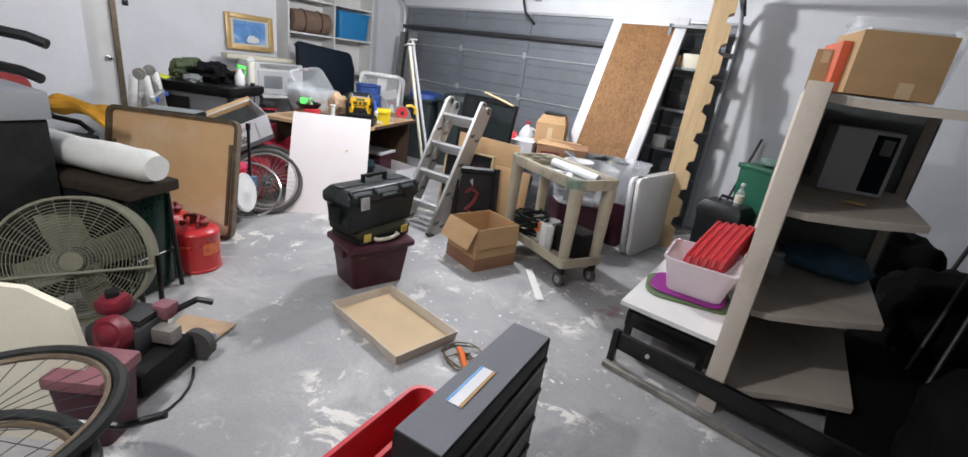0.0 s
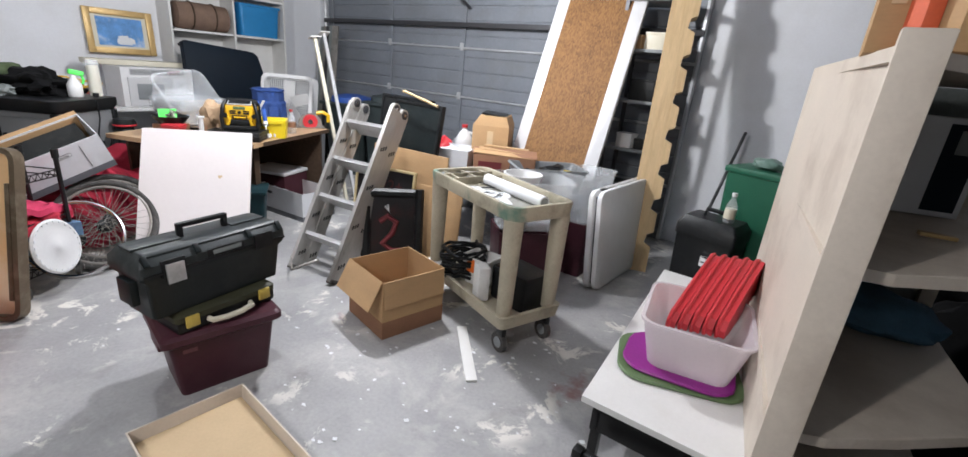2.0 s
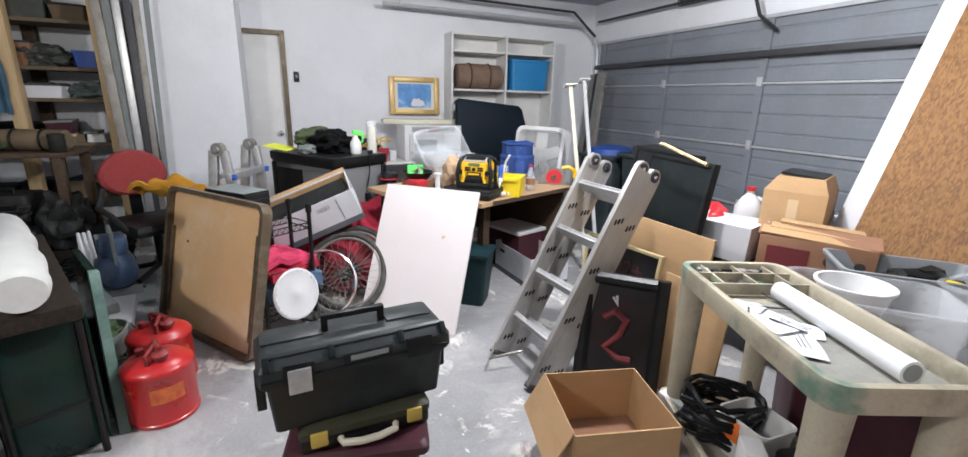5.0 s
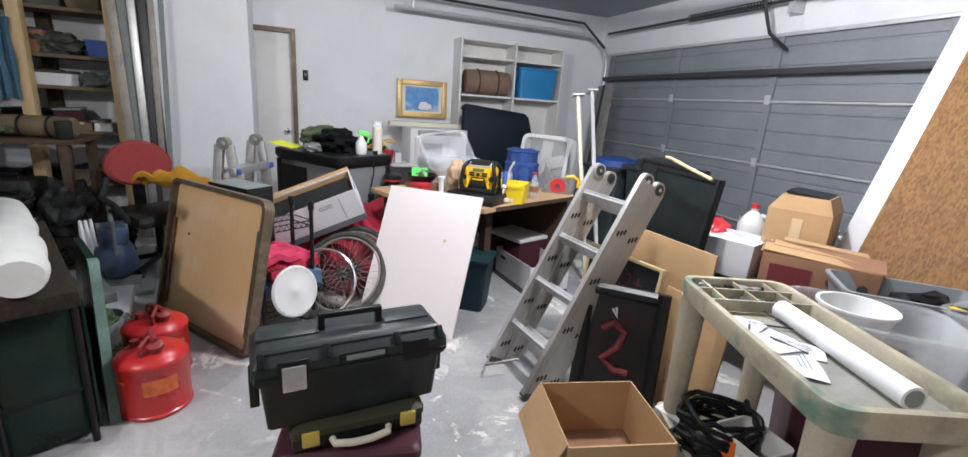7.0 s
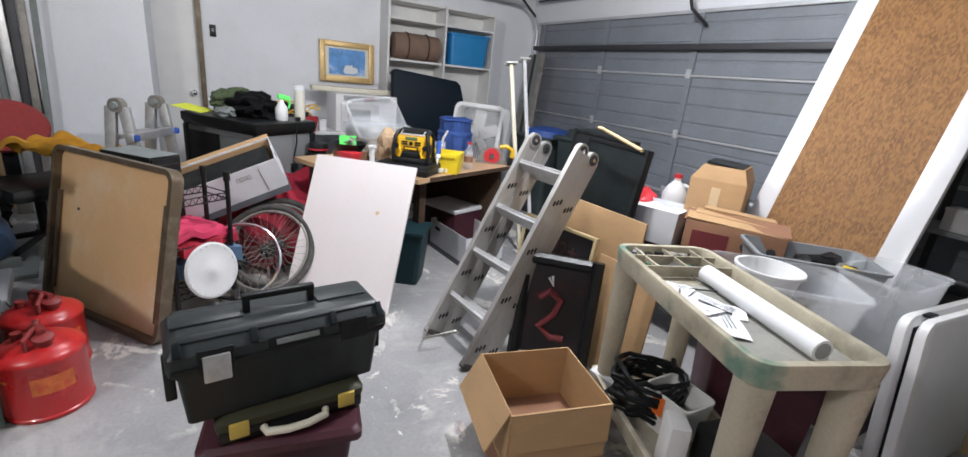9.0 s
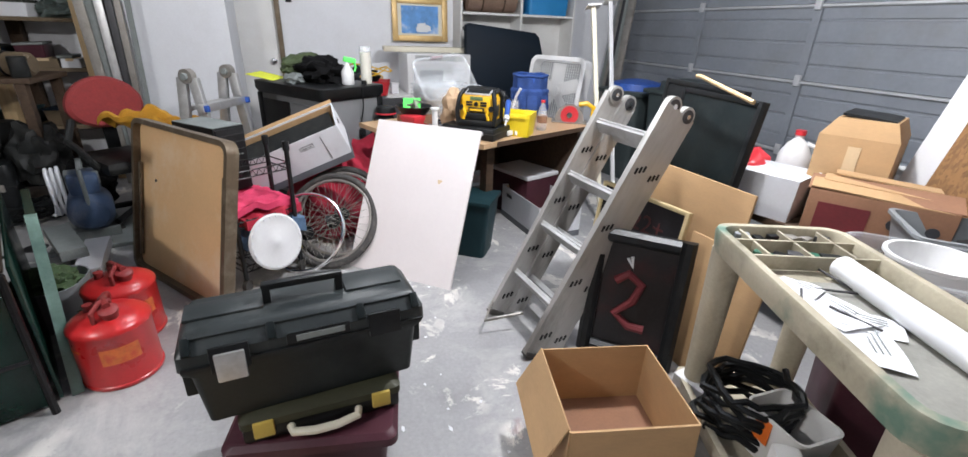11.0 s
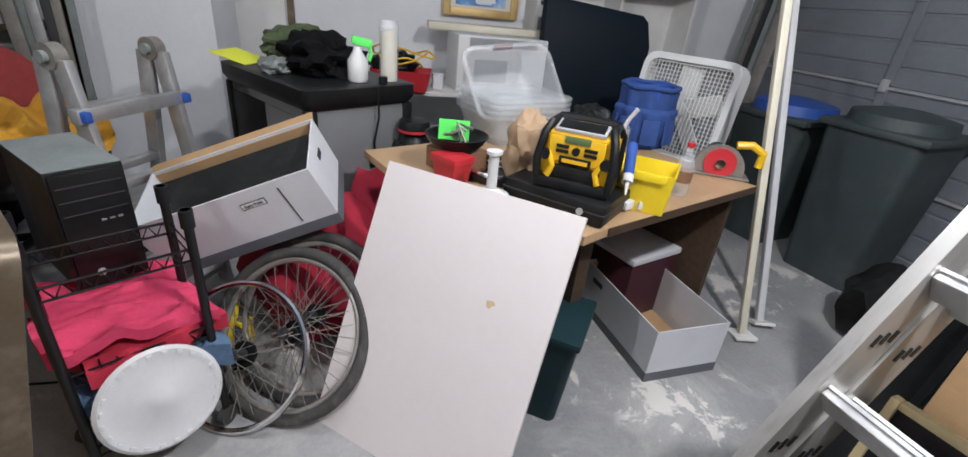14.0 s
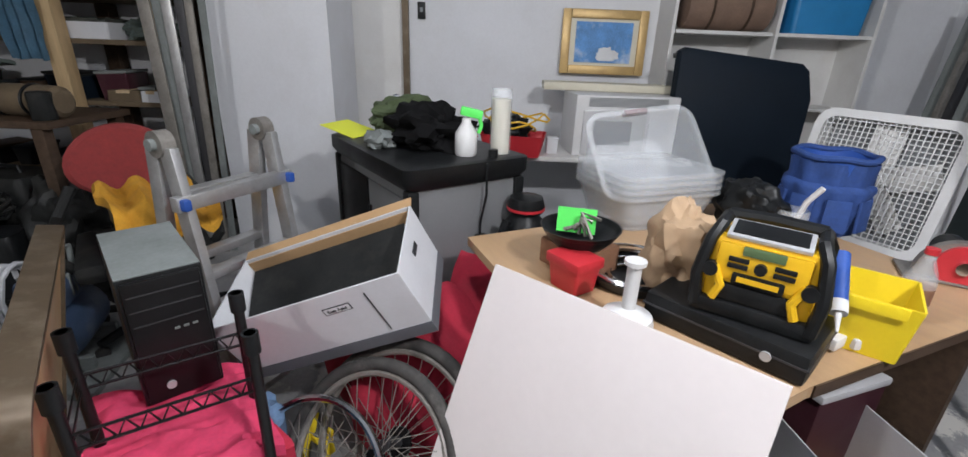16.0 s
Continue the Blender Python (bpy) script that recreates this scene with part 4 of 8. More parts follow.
st = thing("stair_stringer", "raw pine stair stringer with shallow notches leaning on the wall", "stringer", axes((-0.60, 5.06, 0.0), (1, 0.30, 0), (-0.03, 0.20, 1)))
prof = [(-0.10, 0.0), (0.10, 0.0), (0.10, 0.20)]
for k in range(8):
    z = 0.20 + 0.27 * k
    prof += [(0.045, z + 0.03), (0.055, z + 0.10), (0.10, z + 0.12), (0.10, z + 0.27)]
prof += [(0.10, 2.4), (-0.10, 2.4)]
part("plank", prism(bm_new(), prof, 0.085, pose(0, 0.085, 0, 90, 0, 0)), "pine", st, smooth=False)

sv = thing("steel_shelf", "dark steel shelving with small boxes by the garage door", "shelf", pose(-0.99, 5.72, 0))
for x in (-0.2, 0.2):
    for y in (-0.17, 0.17):
        part("post", box(bm_new(), (0.03, 0.03, 2.05), (x, y, 1.025)), "strut", sv)
for z in (0.3, 0.85, 1.25, 1.65, 2.03):
    part("shelf_board", box(bm_new(), (0.43, 0.37, 0.025), (0, 0, z), bev=0.003), "mid_grey", sv)
for x, z, s, mt, nm in ((-0.08, 0.863, 0.14, "plastic_white", "white"), (0.1, 0.863, 0.1, "black", "black"), (0.02, 1.263, 0.2, "black", "black"), (0.05, 1.663, 0.15, "cream", "cream"), (-0.15, 1.663, 0.12, "carton", "brown"), (0.0, 0.313, 0.3, "black", "black")):
    b = thing("small_box", f"small {nm} box on the steel shelving", "box", pose(-0.97 + x * 0.7, 5.62, z, 0, 0, 100 * x), group="boxes on the steel shelving")
    part("carton", box(bm_new(), (s, s * 0.8, s * 0.8), (0, 0, s * 0.4), bev=0.006), mt, b)
    part("lid", box(bm_new(), (s + 0.006, s * 0.8 + 0.006, 0.02), (0, 0, s * 0.8), bev=0.003), mt, b)

bx = thing("cardboard_box", "tall closed cardboard box with torn top on other boxes", "box", along((-2.0, 4.68), (-1.74, 4.80), 0.72))
part("carton", rings(bm_new(), [rect(0.30, 0.34, 0, 0, (0.15, 0.17)), rect(0.30, 0.34, 0.24, 0, (0.15, 0.17)), rect(0.22, 0.30, 0.32, 0, (0.16, 0.17))]), "carton", bx, smooth=False)
part("tape", box(bm_new(), (0.05, 0.002, 0.2), (0.15, -0.002, 0.1)), "carton_tan", bx)
part("black_lid", box(bm_new(), (0.2, 0.26, 0.012), (0.16, 0.17, 0.327), (0, 4, 0)), "black", bx)
bx = thing("printed_carton", "flat brown printed carton on the low table", "box", along((-1.78, 4.42), (-1.32, 4.72), 0.58))
part("carton", box(bm_new(), (0.48, 0.30, 0.20), (0.24, 0.15, 0.1), bev=0.006), "carton_dark", bx)
part("flap", box(bm_new(), (0.5, 0.15, 0.006), (0.24, 0.08, 0.215), (12, 0, 0)), "carton_dark", bx)
part("red_panel", box(bm_new(), (0.18, 0.003, 0.12), (0.13, -0.0008, 0.09)), "faded_red", bx, "dark red printed panel", smooth=False)
for k in range(3):
    part("top_flap", box(bm_new(), (0.46 - 0.05 * k, 0.10, 0.006), (0.23 + 0.01 * k, 0.05 + 0.08 * k, 0.212 + 0.012 * k), (10 - 6 * k, 2, 0)), "carton", bx, smooth=False)
for x in (0.3, 0.36, 0.42):
    part("printed_oval", cyl(bm_new(), 0.022, 0.003, (x, -0.001, 0.11), (90, 0, 0)), "ink", bx)
bx = thing("white_carton", "open white carton with papers on the low table", "box", pose(-2.08, 4.52, 0.58, 0, 0, 20))
part("carton", tub(bm_new(), (0.36, 0.28), (0.38, 0.30), 0.20, 0.006, 0.0), "box_white", bx, smooth=False)
part("papers", cloth(bm_new(), 0.34, 0.26, lambda u, v: 0.17 + 0.03 * noise.noise((u * 4, v * 4, 1)), 8, 8, 0.02), "paper", bx)
jug = thing("plastic_jug", "white plastic jug among clutter near the garage door", "jug", pose(-2.25, 4.9, 0.58, 0, 0, 30))
part("bottle", lathe(bm_new(), [(0.07, 0), (0.08, 0.02), (0.08, 0.2), (0.05, 0.26), (0.022, 0.29), (0.022, 0.31)], 20), "plastic_white", jug)
part("grip", tube(bm_new(), [(0.04, 0, 0.27), (0.1, 0, 0.25), (0.1, 0, 0.17), (0.075, 0, 0.15)], 0.012, 8), "plastic_white", jug)
part("cap", cyl(bm_new(), 0.026, 0.025, (0, 0, 0.322)), "red_plastic", jug)
for k, (x, y, z, mt, nm) in enumerate(((-2.3, 4.65, 0.58, "red_plastic", "red"), (-2.2, 5.2, 0.58, "black", "black"), (-2.32, 5.05, 0.58, "mid_grey", "grey"), (-2.05, 5.3, 0.58, "plastic_white", "white"))):
    single("clutter_piece", lump(bm_new(), (0.11, 0.09, 0.13), (0, 0, 0.1), 0.5, 2.0, k, 3), mt, f"{nm} plastic odds and ends on the low table", "clutter", pose(x, y, z), group="odds and ends by the garage door")

gb = thing("grey_tub", "grey plastic tub with tools beside the board door", "tub", along((-1.30, 4.38), (-0.92, 4.78), 0.58))
part("body", tub(bm_new(), (0.46, 0.26), (0.52, 0.32), 0.17, 0.006, 0.03, 0.012), "mid_grey", gb, m=pose(0.22, 0.14, 0))
single("black_tools", lump(bm_new(), (0.16, 0.08, 0.07), (0, 0, 0.06), 0.6, 3, 5), "black", "black power tool parts in the grey tub", "tool", along((-1.18, 4.62), (-0.92, 4.88), 0.64))
single("yellow_tag", box(bm_new(), (0.05, 0.03, 0.02), (0, 0, 0.01), bev=0.004), "bin_yellow", "small yellow tag on black tools", "tag", pose(-1.08, 4.62, 0.74))
ctb = thing("clear_tub", "milky clear storage tub behind the cart", "tub", pose(-1.14, 4.22, 0.42, 0, 0, 46), group="clear storage tubs")
part("body", tub(bm_new(), (0.42, 0.28), (0.50, 0.36), 0.32, 0.004, 0.06, 0.014), "clear", ctb)
st2 = thing("plastic_crate", "dark crate carrying the clear tub behind the cart", "crate", pose(-1.14, 4.22, 0, 0, 0, 46))
part("body", tub(bm_new(), (0.40, 0.28), (0.44, 0.32), 0.41, 0.012, 0.02), "maroon", st2)
bw = thing("white_bowl", "deep white plastic bowl resting in the clear tub", "bowl", pose(-1.166, 4.141, 0.61))
part("bowl", lathe(bm_new(), [(0.075, 0), (0.085, 0.01), (0.118, 0.16), (0.128, 0.165), (0.128, 0.175), (0.116, 0.175), (0.08, 0.018), (0.03, 0.012)], 36), "plastic_white", bw)
part("foot_block", cyl(bm_new(), 0.07, 0.18, (0, 0, -0.092), seg=24), "mid_grey", bw)
ctb = thing("clear_tub", "second clear storage tub by the board door", "tub", pose(-0.968, 4.76, 0.412, 0, 0, 90), group="clear storage tubs")
part("body", tub(bm_new(), (0.38, 0.22), (0.44, 0.28), 0.34, 0.004, 0.05, 0.010), "clear", ctb)
st2 = thing("plastic_crate", "maroon crate carrying the second clear tub", "crate", pose(-0.968, 4.76, 0, 0, 0, 90))
part("body", tub(bm_new(), (0.36, 0.22), (0.40, 0.26), 0.41, 0.012, 0.02), "maroon", st2)

# folded white table on its edge
ft = thing("folding_table", "white plastic folding table folded and stood on its edge", "folding table", axes((-0.735, 4.44, 0.0), (0.07, 0.99, 0), (-0.10, 0, 1)))
for y in (0.0, -0.062):
    lf = [(x + 0.43, z + 0.35) for x, z, _ in rect(0.86, 0.70, 0, 0.06)]
    part("leaf", rings(bm_new(), [[(0.43 + (x - 0.43) * k, y + dy, 0.35 + (z - 0.35) * k) for x, z in lf] for dy, k in ((-0.0225, 0.975), (-0.014, 1.0), (0.014, 1.0), (0.0225, 0.975))]), "plastic_white", ft)
part("gap_frame", box(bm_new(), (0.80, 0.017, 0.62), (0.43, -0.031, 0.35)), "black_metal", ft, "dark folded leg frame")
part("hinge_latch", box(bm_new(), (0.06, 0.03, 0.012), (0.12, -0.031, 0.70), bev=0.004), "black", ft)


# ---- west side: shelf, picture, microwave, cabinet ----
ws = thing("wall_shelf", "white laminate cubby shelf standing against the wall", "shelf", pose(W, 4.63, 0))
for y in (-0.66, 0.02, 0.66):
    part("upright", box(bm_new(), (0.30, 0.022, 2.13), (0.153, y, 1.066)), "white", ws, smooth=False)
for z in (0.06, 0.55, 1.03, 1.50, 1.93, 2.115):
    for y in (-0.32, 0.34):
        part("shelf_board", box(bm_new(), (0.29, 0.635, 0.022), (0.153, y, z)), "white", ws, smooth=False)
part("back_panel", box(bm_new(), (0.006, 1.3, 2.1), (0.0045, 0, 1.06)), "white", ws, smooth=False)
cbx = thing("duffel_bag", "brown rolled duffel bag on the white wall shelf", "bag", pose(W + 0.20, 4.32, 1.512, 0, 0, 90))
part("bag", rings(bm_new(), [[(x, 0.13 * k * math.cos(a), 0.145 + 0.145 * k * math.sin(a)) for a in [2 * math.pi * j / 24 for j in range(24)]] for x, k in ((-0.28, 0.75), (-0.27, 0.93), (-0.1, 1.0), (0.1, 0.99), (0.27, 0.94), (0.28, 0.75))]), "duffel", cbx)
for x in (-0.12, 0.12):
    part("strap", tube(bm_new(), [(x, 0.134 * math.cos(a), 0.145 + 0.148 * math.sin(a)) for a in [2 * math.pi * j / 24 for j in range(24)]], 0.008, 6, True), "dark_wood", cbx)
bb = thing("blue_bin", "bright blue plastic bin on the white wall shelf", "bin", pose(W + 0.18, 4.97, 1.512))
part("body", solid(bm_new(), (0.24, 0.46), (0.27, 0.50), 0.33, 0, 0.03), "blue_bin", bb)
part("lid", box(bm_new(), (0.28, 0.52, 0.03), (0, 0, 0.345), bev=0.01), "blue_bin", bb)
pt = thing("framed_picture", "gilt framed blue flower picture leaning on the wall", "picture", pose(W + 0.05, 3.585, 1.20, 0, -4, 0))
pw2, ph = 0.60, 0.43
part("canvas", box(bm_new(), (0.012, pw2 - 0.2, ph - 0.16), (0.005, 0, ph / 2), bev=0.001), "art_blue", pt, "blue painting with pale flowers")
part("mat_board", box(bm_new(), (0.008, pw2 - 0.1, ph - 0.08), (0.0, 0, ph / 2)), "cream", pt, "cream mount")
for y in (-1, 1):
    part("side_moulding", box(bm_new(), (0.03, 0.06, ph), (0.01, y * (pw2 / 2 - 0.03), ph / 2), bev=0.008), "gold", pt)
for z in (0.03, ph - 0.03):
    part("cross_moulding", box(bm_new(), (0.03, pw2 - 0.12, 0.06), (0.01, 0, z), bev=0.008), "gold", pt)
part("flower", lump(bm_new(), (0.004, 0.07, 0.05), (0.013, 0.03, 0.13), 0.5, 3, 2), "paper", pt, "pale painted flower shape")
ms = thing("side_shelf", "low pale table carrying the microwave by the wall", "table", pose(W + 0.42, 3.45, 0))
part("top", box(bm_new(), (0.62, 1.25, 0.03), (0, 0, 0.715), bev=0.004), "white", ms)
for x in (-0.26, 0.26):
    for y in (-0.55, 0.55):
        part("leg", box(bm_new(), (0.05, 0.05, 0.70), (x, y, 0.35)), "mid_grey", ms)
mw = thing("microwave", "white microwave oven on the pale table", "microwave", pose(W + 0.46, 3.64, 0.731, 0, 0, 4))
part("case", box(bm_new(), (0.36, 0.66, 0.375), (0, 0, 0.188), bev=0.01), "plastic_white", mw)
part("door", box(bm_new(), (0.02, 0.40, 0.27), (0.188, -0.08, 0.15), bev=0.006), "white_gloss", mw)
part("window", box(bm_new(), (0.006, 0.24, 0.15), (0.198, -0.09, 0.15), bev=0.002), "mid_grey", mw, "grey mesh window")
part("control_panel", box(bm_new(), (0.012, 0.12, 0.26), (0.186, 0.2, 0.15), bev=0.003), "paper", mw)
for k in range(8):
    part("vent_slot", box(bm_new(), (0.004, 0.5, 0.004), (0.181, 0, 0.31 + 0.007 * k), bev=0.0), "mid_grey", mw, smooth=False)
single("wood_plank", box(bm_new(), (0.20, 0.86, 0.05), (0, 0, 0.025), bev=0.008), "cream", "pale thick plank lying on the microwave", "plank", pose(W + 0.30, 3.58, 1.108, 0, 0, -2))
for y, s in ((3.1, 0.07), (3.0, 0.05)):
    ph2 = thing("small_white_box", "small white box beside the microwave", "box", pose(W + 0.6, y + 0.1, 0.731, 0, 0, 20 * s), group="small boxes by the microwave")
    part("carton", box(bm_new(), (s, s, s * 1.4), (0, 0, s * 0.7), bev=0.006), "paper", ph2)
    part("lid", box(bm_new(), (s * 1.06, s * 1.06, 0.012), (0, 0, s * 1.4), bev=0.003), "paper", ph2)
rt = thing("red_tool_tray", "red plastic tool tray with yellow cord", "tool tray", pose(W + 0.66, 2.95, 0.731, 0, 0, 80))
part("tray", tub(bm_new(), (0.34, 0.2), (0.4, 0.26), 0.13, 0.006, 0.03), "red_plastic", rt)
part("yellow_cord", tube(bm_new(), [(0.16 * math.cos(k * 0.5) * (0.6 + 0.02 * k), 0.08 * math.sin(k * 0.5), 0.14 + 0.04 * math.sin(k * 0.8) + 0.003 * k) for k in range(40)], 0.006, 6), "yellow", rt)
part("dark_tool", lump(bm_new(), (0.16, 0.1, 0.1), (-0.06, 0.02, 0.14), 0.5, 2.5, 7), "black", rt)
nv = thing("navy_slab", "large dark navy vinyl covered slab leaning on the wall shelf", "slab", along((W + 0.62, 4.80), (W + 0.62, 3.95)) @ pose(0, 0, 0, 3, 0, 0))
NV = [(0.03, 0.0), (0.85, 0.0), (0.86, 1.38), (0.82, 1.40), (0.10, 1.33), (0.05, 1.29), (0.0, 1.12)]
part("cover", rings(bm_new(), [[(0.43 + (x - 0.43) * k, y, 0.7 + (z - 0.7) * k) for x, z in NV] for y, k in ((-0.035, 0.985), (-0.028, 1.0), (0.022, 1.0), (0.03, 0.985))]), "navy", nv)
part("edge_piping", tube(bm_new(), [(x, -0.03, z) for x, z in NV], 0.006, 6, True), "navy", nv)
part("grip", box(bm_new(), (0.10, 0.02, 0.03), (0.83, -0.035, 1.36), (0, 8, 0), bev=0.006), "black", nv)

M_CAB = pose(-4.37, 2.485, 0, 0, 0, 35.5)
ca = thing("plastic_cabinet", "grey plastic utility cabinet with black top", "cabinet", M_CAB)
part("body", box(bm_new(), (0.78, 0.52, 0.78), (0, 0, 0.46), bev=0.02), "cabinet_grey", ca)
part("top", rings(bm_new(), [rect(0.80, 0.54, 0.85, 0.03), rect(0.84, 0.58, 0.88, 0.04), rect(0.84, 0.58, 0.935, 0.04), rect(0.81, 0.55, 0.94, 0.04)]), "black", ca, "black moulded top")
for x in (-0.385, 0.385):
    for y in (-0.255, 0.255):
        part("corner_post", box(bm_new(), (0.05, 0.05, 0.80), (x * 0.985, y * 0.985, 0.45), bev=0.012), "black", ca)
part("door_left", box(bm_new(), (0.34, 0.012, 0.70), (-0.178, -0.264, 0.46), bev=0.006), "black", ca, "dark recessed door")
part("door_right", box(bm_new(), (0.34, 0.012, 0.70), (0.178, -0.264, 0.46), bev=0.006), "cabinet_grey", ca)
part("handle", box(bm_new(), (0.02, 0.02, 0.2), (0.03, -0.275, 0.6), bev=0.006), "black", ca)
part("base", box(bm_new(), (0.74, 0.48, 0.06), (0, 0, 0.03), bev=0.01), "black", ca)
part("cable", tube(bm_new(), [(0.425, 0.06, 0.93), (0.428, 0.06, 0.8), (0.406, 0.05, 0.68), (0.406, 0.05, 0.62)], 0.005, 6), "black", ca, "hanging black cable")
part("plug", box(bm_new(), (0.03, 0.05, 0.06), (0.41, 0.05, 0.60), bev=0.012), "black", ca)


def on_cab(x, y, z=0.941, rz=0, rx=0, ry=0):
    return M_CAB @ pose(x, y, z, rx, ry, rz)


single("army_bag", lump(bm_new(), (0.15, 0.16, 0.11), (0, 0, 0.08), 0.35, 2.6, 1.2, 4), "army", "crumpled army green cloth bag on the cabinet", "bag", on_cab(-0.2, 0.02))
single("cloth_cap", lump(bm_new(), (0.19, 0.15, 0.10), (0, 0, 0.075), 0.45, 2.4, 3.7, 4), "black_cloth", "black cloth cap heap on the cabinet", "cap", on_cab(0.08, 0.0, rz=15))
single("grey_rag", lump(bm_new(), (0.08, 0.06, 0.04), (0, 0, 0.03), 0.5, 3, 4.4), "slate", "grey plastic scraps on the cabinet", "rag", on_cab(0.0, -0.2))
single("yellow_card", box(bm_new(), (0.24, 0.17, 0.003), (0, 0, 0), bev=0.0), "lemon", "fluorescent yellow card on the cabinet edge", "card", on_cab(-0.37, -0.20, 0.962, 20, 3, 8), smooth=False)
sp = thing("spray_bottle", "white spray bottle with green trigger on the cabinet", "bottle", on_cab(0.30, 0.04, rz=60))
part("bottle", lathe(bm_new(), [(0.04, 0), (0.045, 0.01), (0.045, 0.09), (0.02, 0.13), (0.016, 0.15)], 20), "plastic_white", sp)
part("trigger_head", box(bm_new(), (0.09, 0.03, 0.035), (0.02, 0, 0.17), (0, 12, 0), bev=0.008), "lime", sp, "bright green trigger head")
part("trigger", tube(bm_new(), [(0.05, 0, 0.16), (0.06, 0, 0.12), (0.05, 0, 0.09)], 0.008, 6), "lime", sp)
cu = thing("candle_jar", "tall clear jar of cream candle wax on the cabinet", "jar", on_cab(0.33, 0.19))
part("wax", cyl(bm_new(), 0.038, 0.22, (0, 0, 0.112), seg=24), "cream", cu)
part("jar", lathe(bm_new(), [(0.042, 0), (0.044, 0.01), (0.044, 0.24), (0.04, 0.25), (0.04, 0.262), (0.037, 0.262), (0.037, 0.23)], 24), "clear", cu)
single("black_puck", cyl(bm_new(), 0.02, 0.03, (0, 0, 0.016), seg=16), "black", "small round black cap on the cabinet", "cap", on_cab(0.38, 0.12))
single("pink_cloth", lump(bm_new(), (0.14, 0.08, 0.04), (0, 0, 0.03), 0.4, 2, 6), "pink_cloth", "folded pink cloth at the back of the cabinet", "cloth", on_cab(-0.05, 0.2))

# upright vacuum and clutter between cabinet and desk
vc = thing("upright_vacuum", "black and red upright vacuum cleaner beside the desk", "vacuum", pose(-4.12, 2.95, 0, 0, 0, -20))
part("base", box(bm_new(), (0.32, 0.26, 0.12), (0, 0, 0.06), bev=0.03), "black", vc)
part("body", lathe(bm_new(), [(0.10, 0.12), (0.12, 0.2), (0.12, 0.55), (0.09, 0.66), (0.05, 0.72)], 20), "black", vc)
part("red_cap", lathe(bm_new(), [(0.075, 0.72), (0.08, 0.74), (0.07, 0.78), (0.02, 0.79)], 20), "black", vc)
part("red_band", cyl(bm_new(), 0.081, 0.012, (0, 0, 0.735), seg=20), "red_plastic", vc, "thin red band")
part("hose", tube(bm_new(), [(0.1, -0.05, 0.7), (0.17, -0.1, 0.5), (0.15, -0.14, 0.25), (0.02, -0.16, 0.3), (-0.04, -0.13, 0.6)], 0.02, 8), "black", vc)

# ---- desk ----
DM = along((-3.04, 3.45), (-3.42, 4.33))
ds = thing("desk", "oak laminate desk crowded with tools", "desk", DM)
DT = [(-3.40, 2.87), (-2.99, 3.36), (-3.04, 3.45), (-3.42, 4.33), (-4.34, 3.93), (-3.78, 2.72)]
inv = DM.inverted()
part("top", prism(bm_new(), [tuple((inv @ Vector((x, y, 0))).xy) for x, y in DT], 0.03, pose(0, 0, 0.70)), "desk_wood", ds, smooth=False)
part("edge_band", box(bm_new(), (0.94, 0.004, 0.03), (0.485, -0.0025, 0.715)), "dark_wood", ds, smooth=False)
part("end_panel", box(bm_new(), (0.03, 0.9, 0.70), (0.90, 0.5, 0.35)), "dark_wood", ds, smooth=False)
part("leg", box(bm_new(), (0.06, 0.06, 0.70), (-0.30, 0.60, 0.35)), "dark_wood", ds, smooth=False)
part("leg", box(bm_new(), (0.06, 0.06, 0.70), (0.05, 0.12, 0.35)), "dark_wood", ds, smooth=False)
part("back_panel", box(bm_new(), (1.2, 0.02, 0.45), (0.28, 0.86, 0.47)), "dark_wood", ds, smooth=False)


def on_desk(x, y, z=0.731, rz=0):
    """x, y in the world; turned with the desk."""
    return pose(x, y, z, 0, 0, rz)


kc = thing("tool_case", "flat black plastic tool case on the desk", "tool case", on_desk(-3.25, 3.40, 0.731, 43) @ Matrix.Diagonal((0.86, 0.86, 0.86, 1)))
part("body", box(bm_new(), (0.42, 0.30, 0.085), (0, 0, 0.043), bev=0.015), "black", kc)
part("latch", cyl(bm_new(), 0.013, 0.008, (0.12, -0.152, 0.045), (90, 0, 0)), "light_steel", kc)
part("seam", box(bm_new(), (0.424, 0.304, 0.006), (0, 0, 0.05)), "strut", kc)
ra = thing("jobsite_radio", "yellow and black jobsite radio on a black case", "radio", on_desk(-3.215, 3.405, 0.805, 54) @ Matrix.Diagonal((0.80, 0.80, 0.85, 1)))
part("core", box(bm_new(), (0.27, 0.17, 0.215), (0, 0, 0.115), bev=0.03), "yellow", ra, "yellow plastic shell")
fr = bm_new()
for sx in (-1, 1):
    tube(fr, [(sx * 0.142, -0.095, 0.02), (sx * 0.150, -0.10, 0.11), (sx * 0.135, -0.085, 0.205), (sx * 0.12, -0.05, 0.238), (sx * 0.12, 0.06, 0.238), (sx * 0.14, 0.095, 0.2), (sx * 0.145, 0.1, 0.02)], 0.017, 8)
part("roll_cage", fr, "black", ra, "black rubber roll cage")
part("carry_bar", tube(bm_new(), [(-0.12, 0.055, 0.243), (0, 0.06, 0.247), (0.12, 0.055, 0.243)], 0.018, 8), "black", ra)
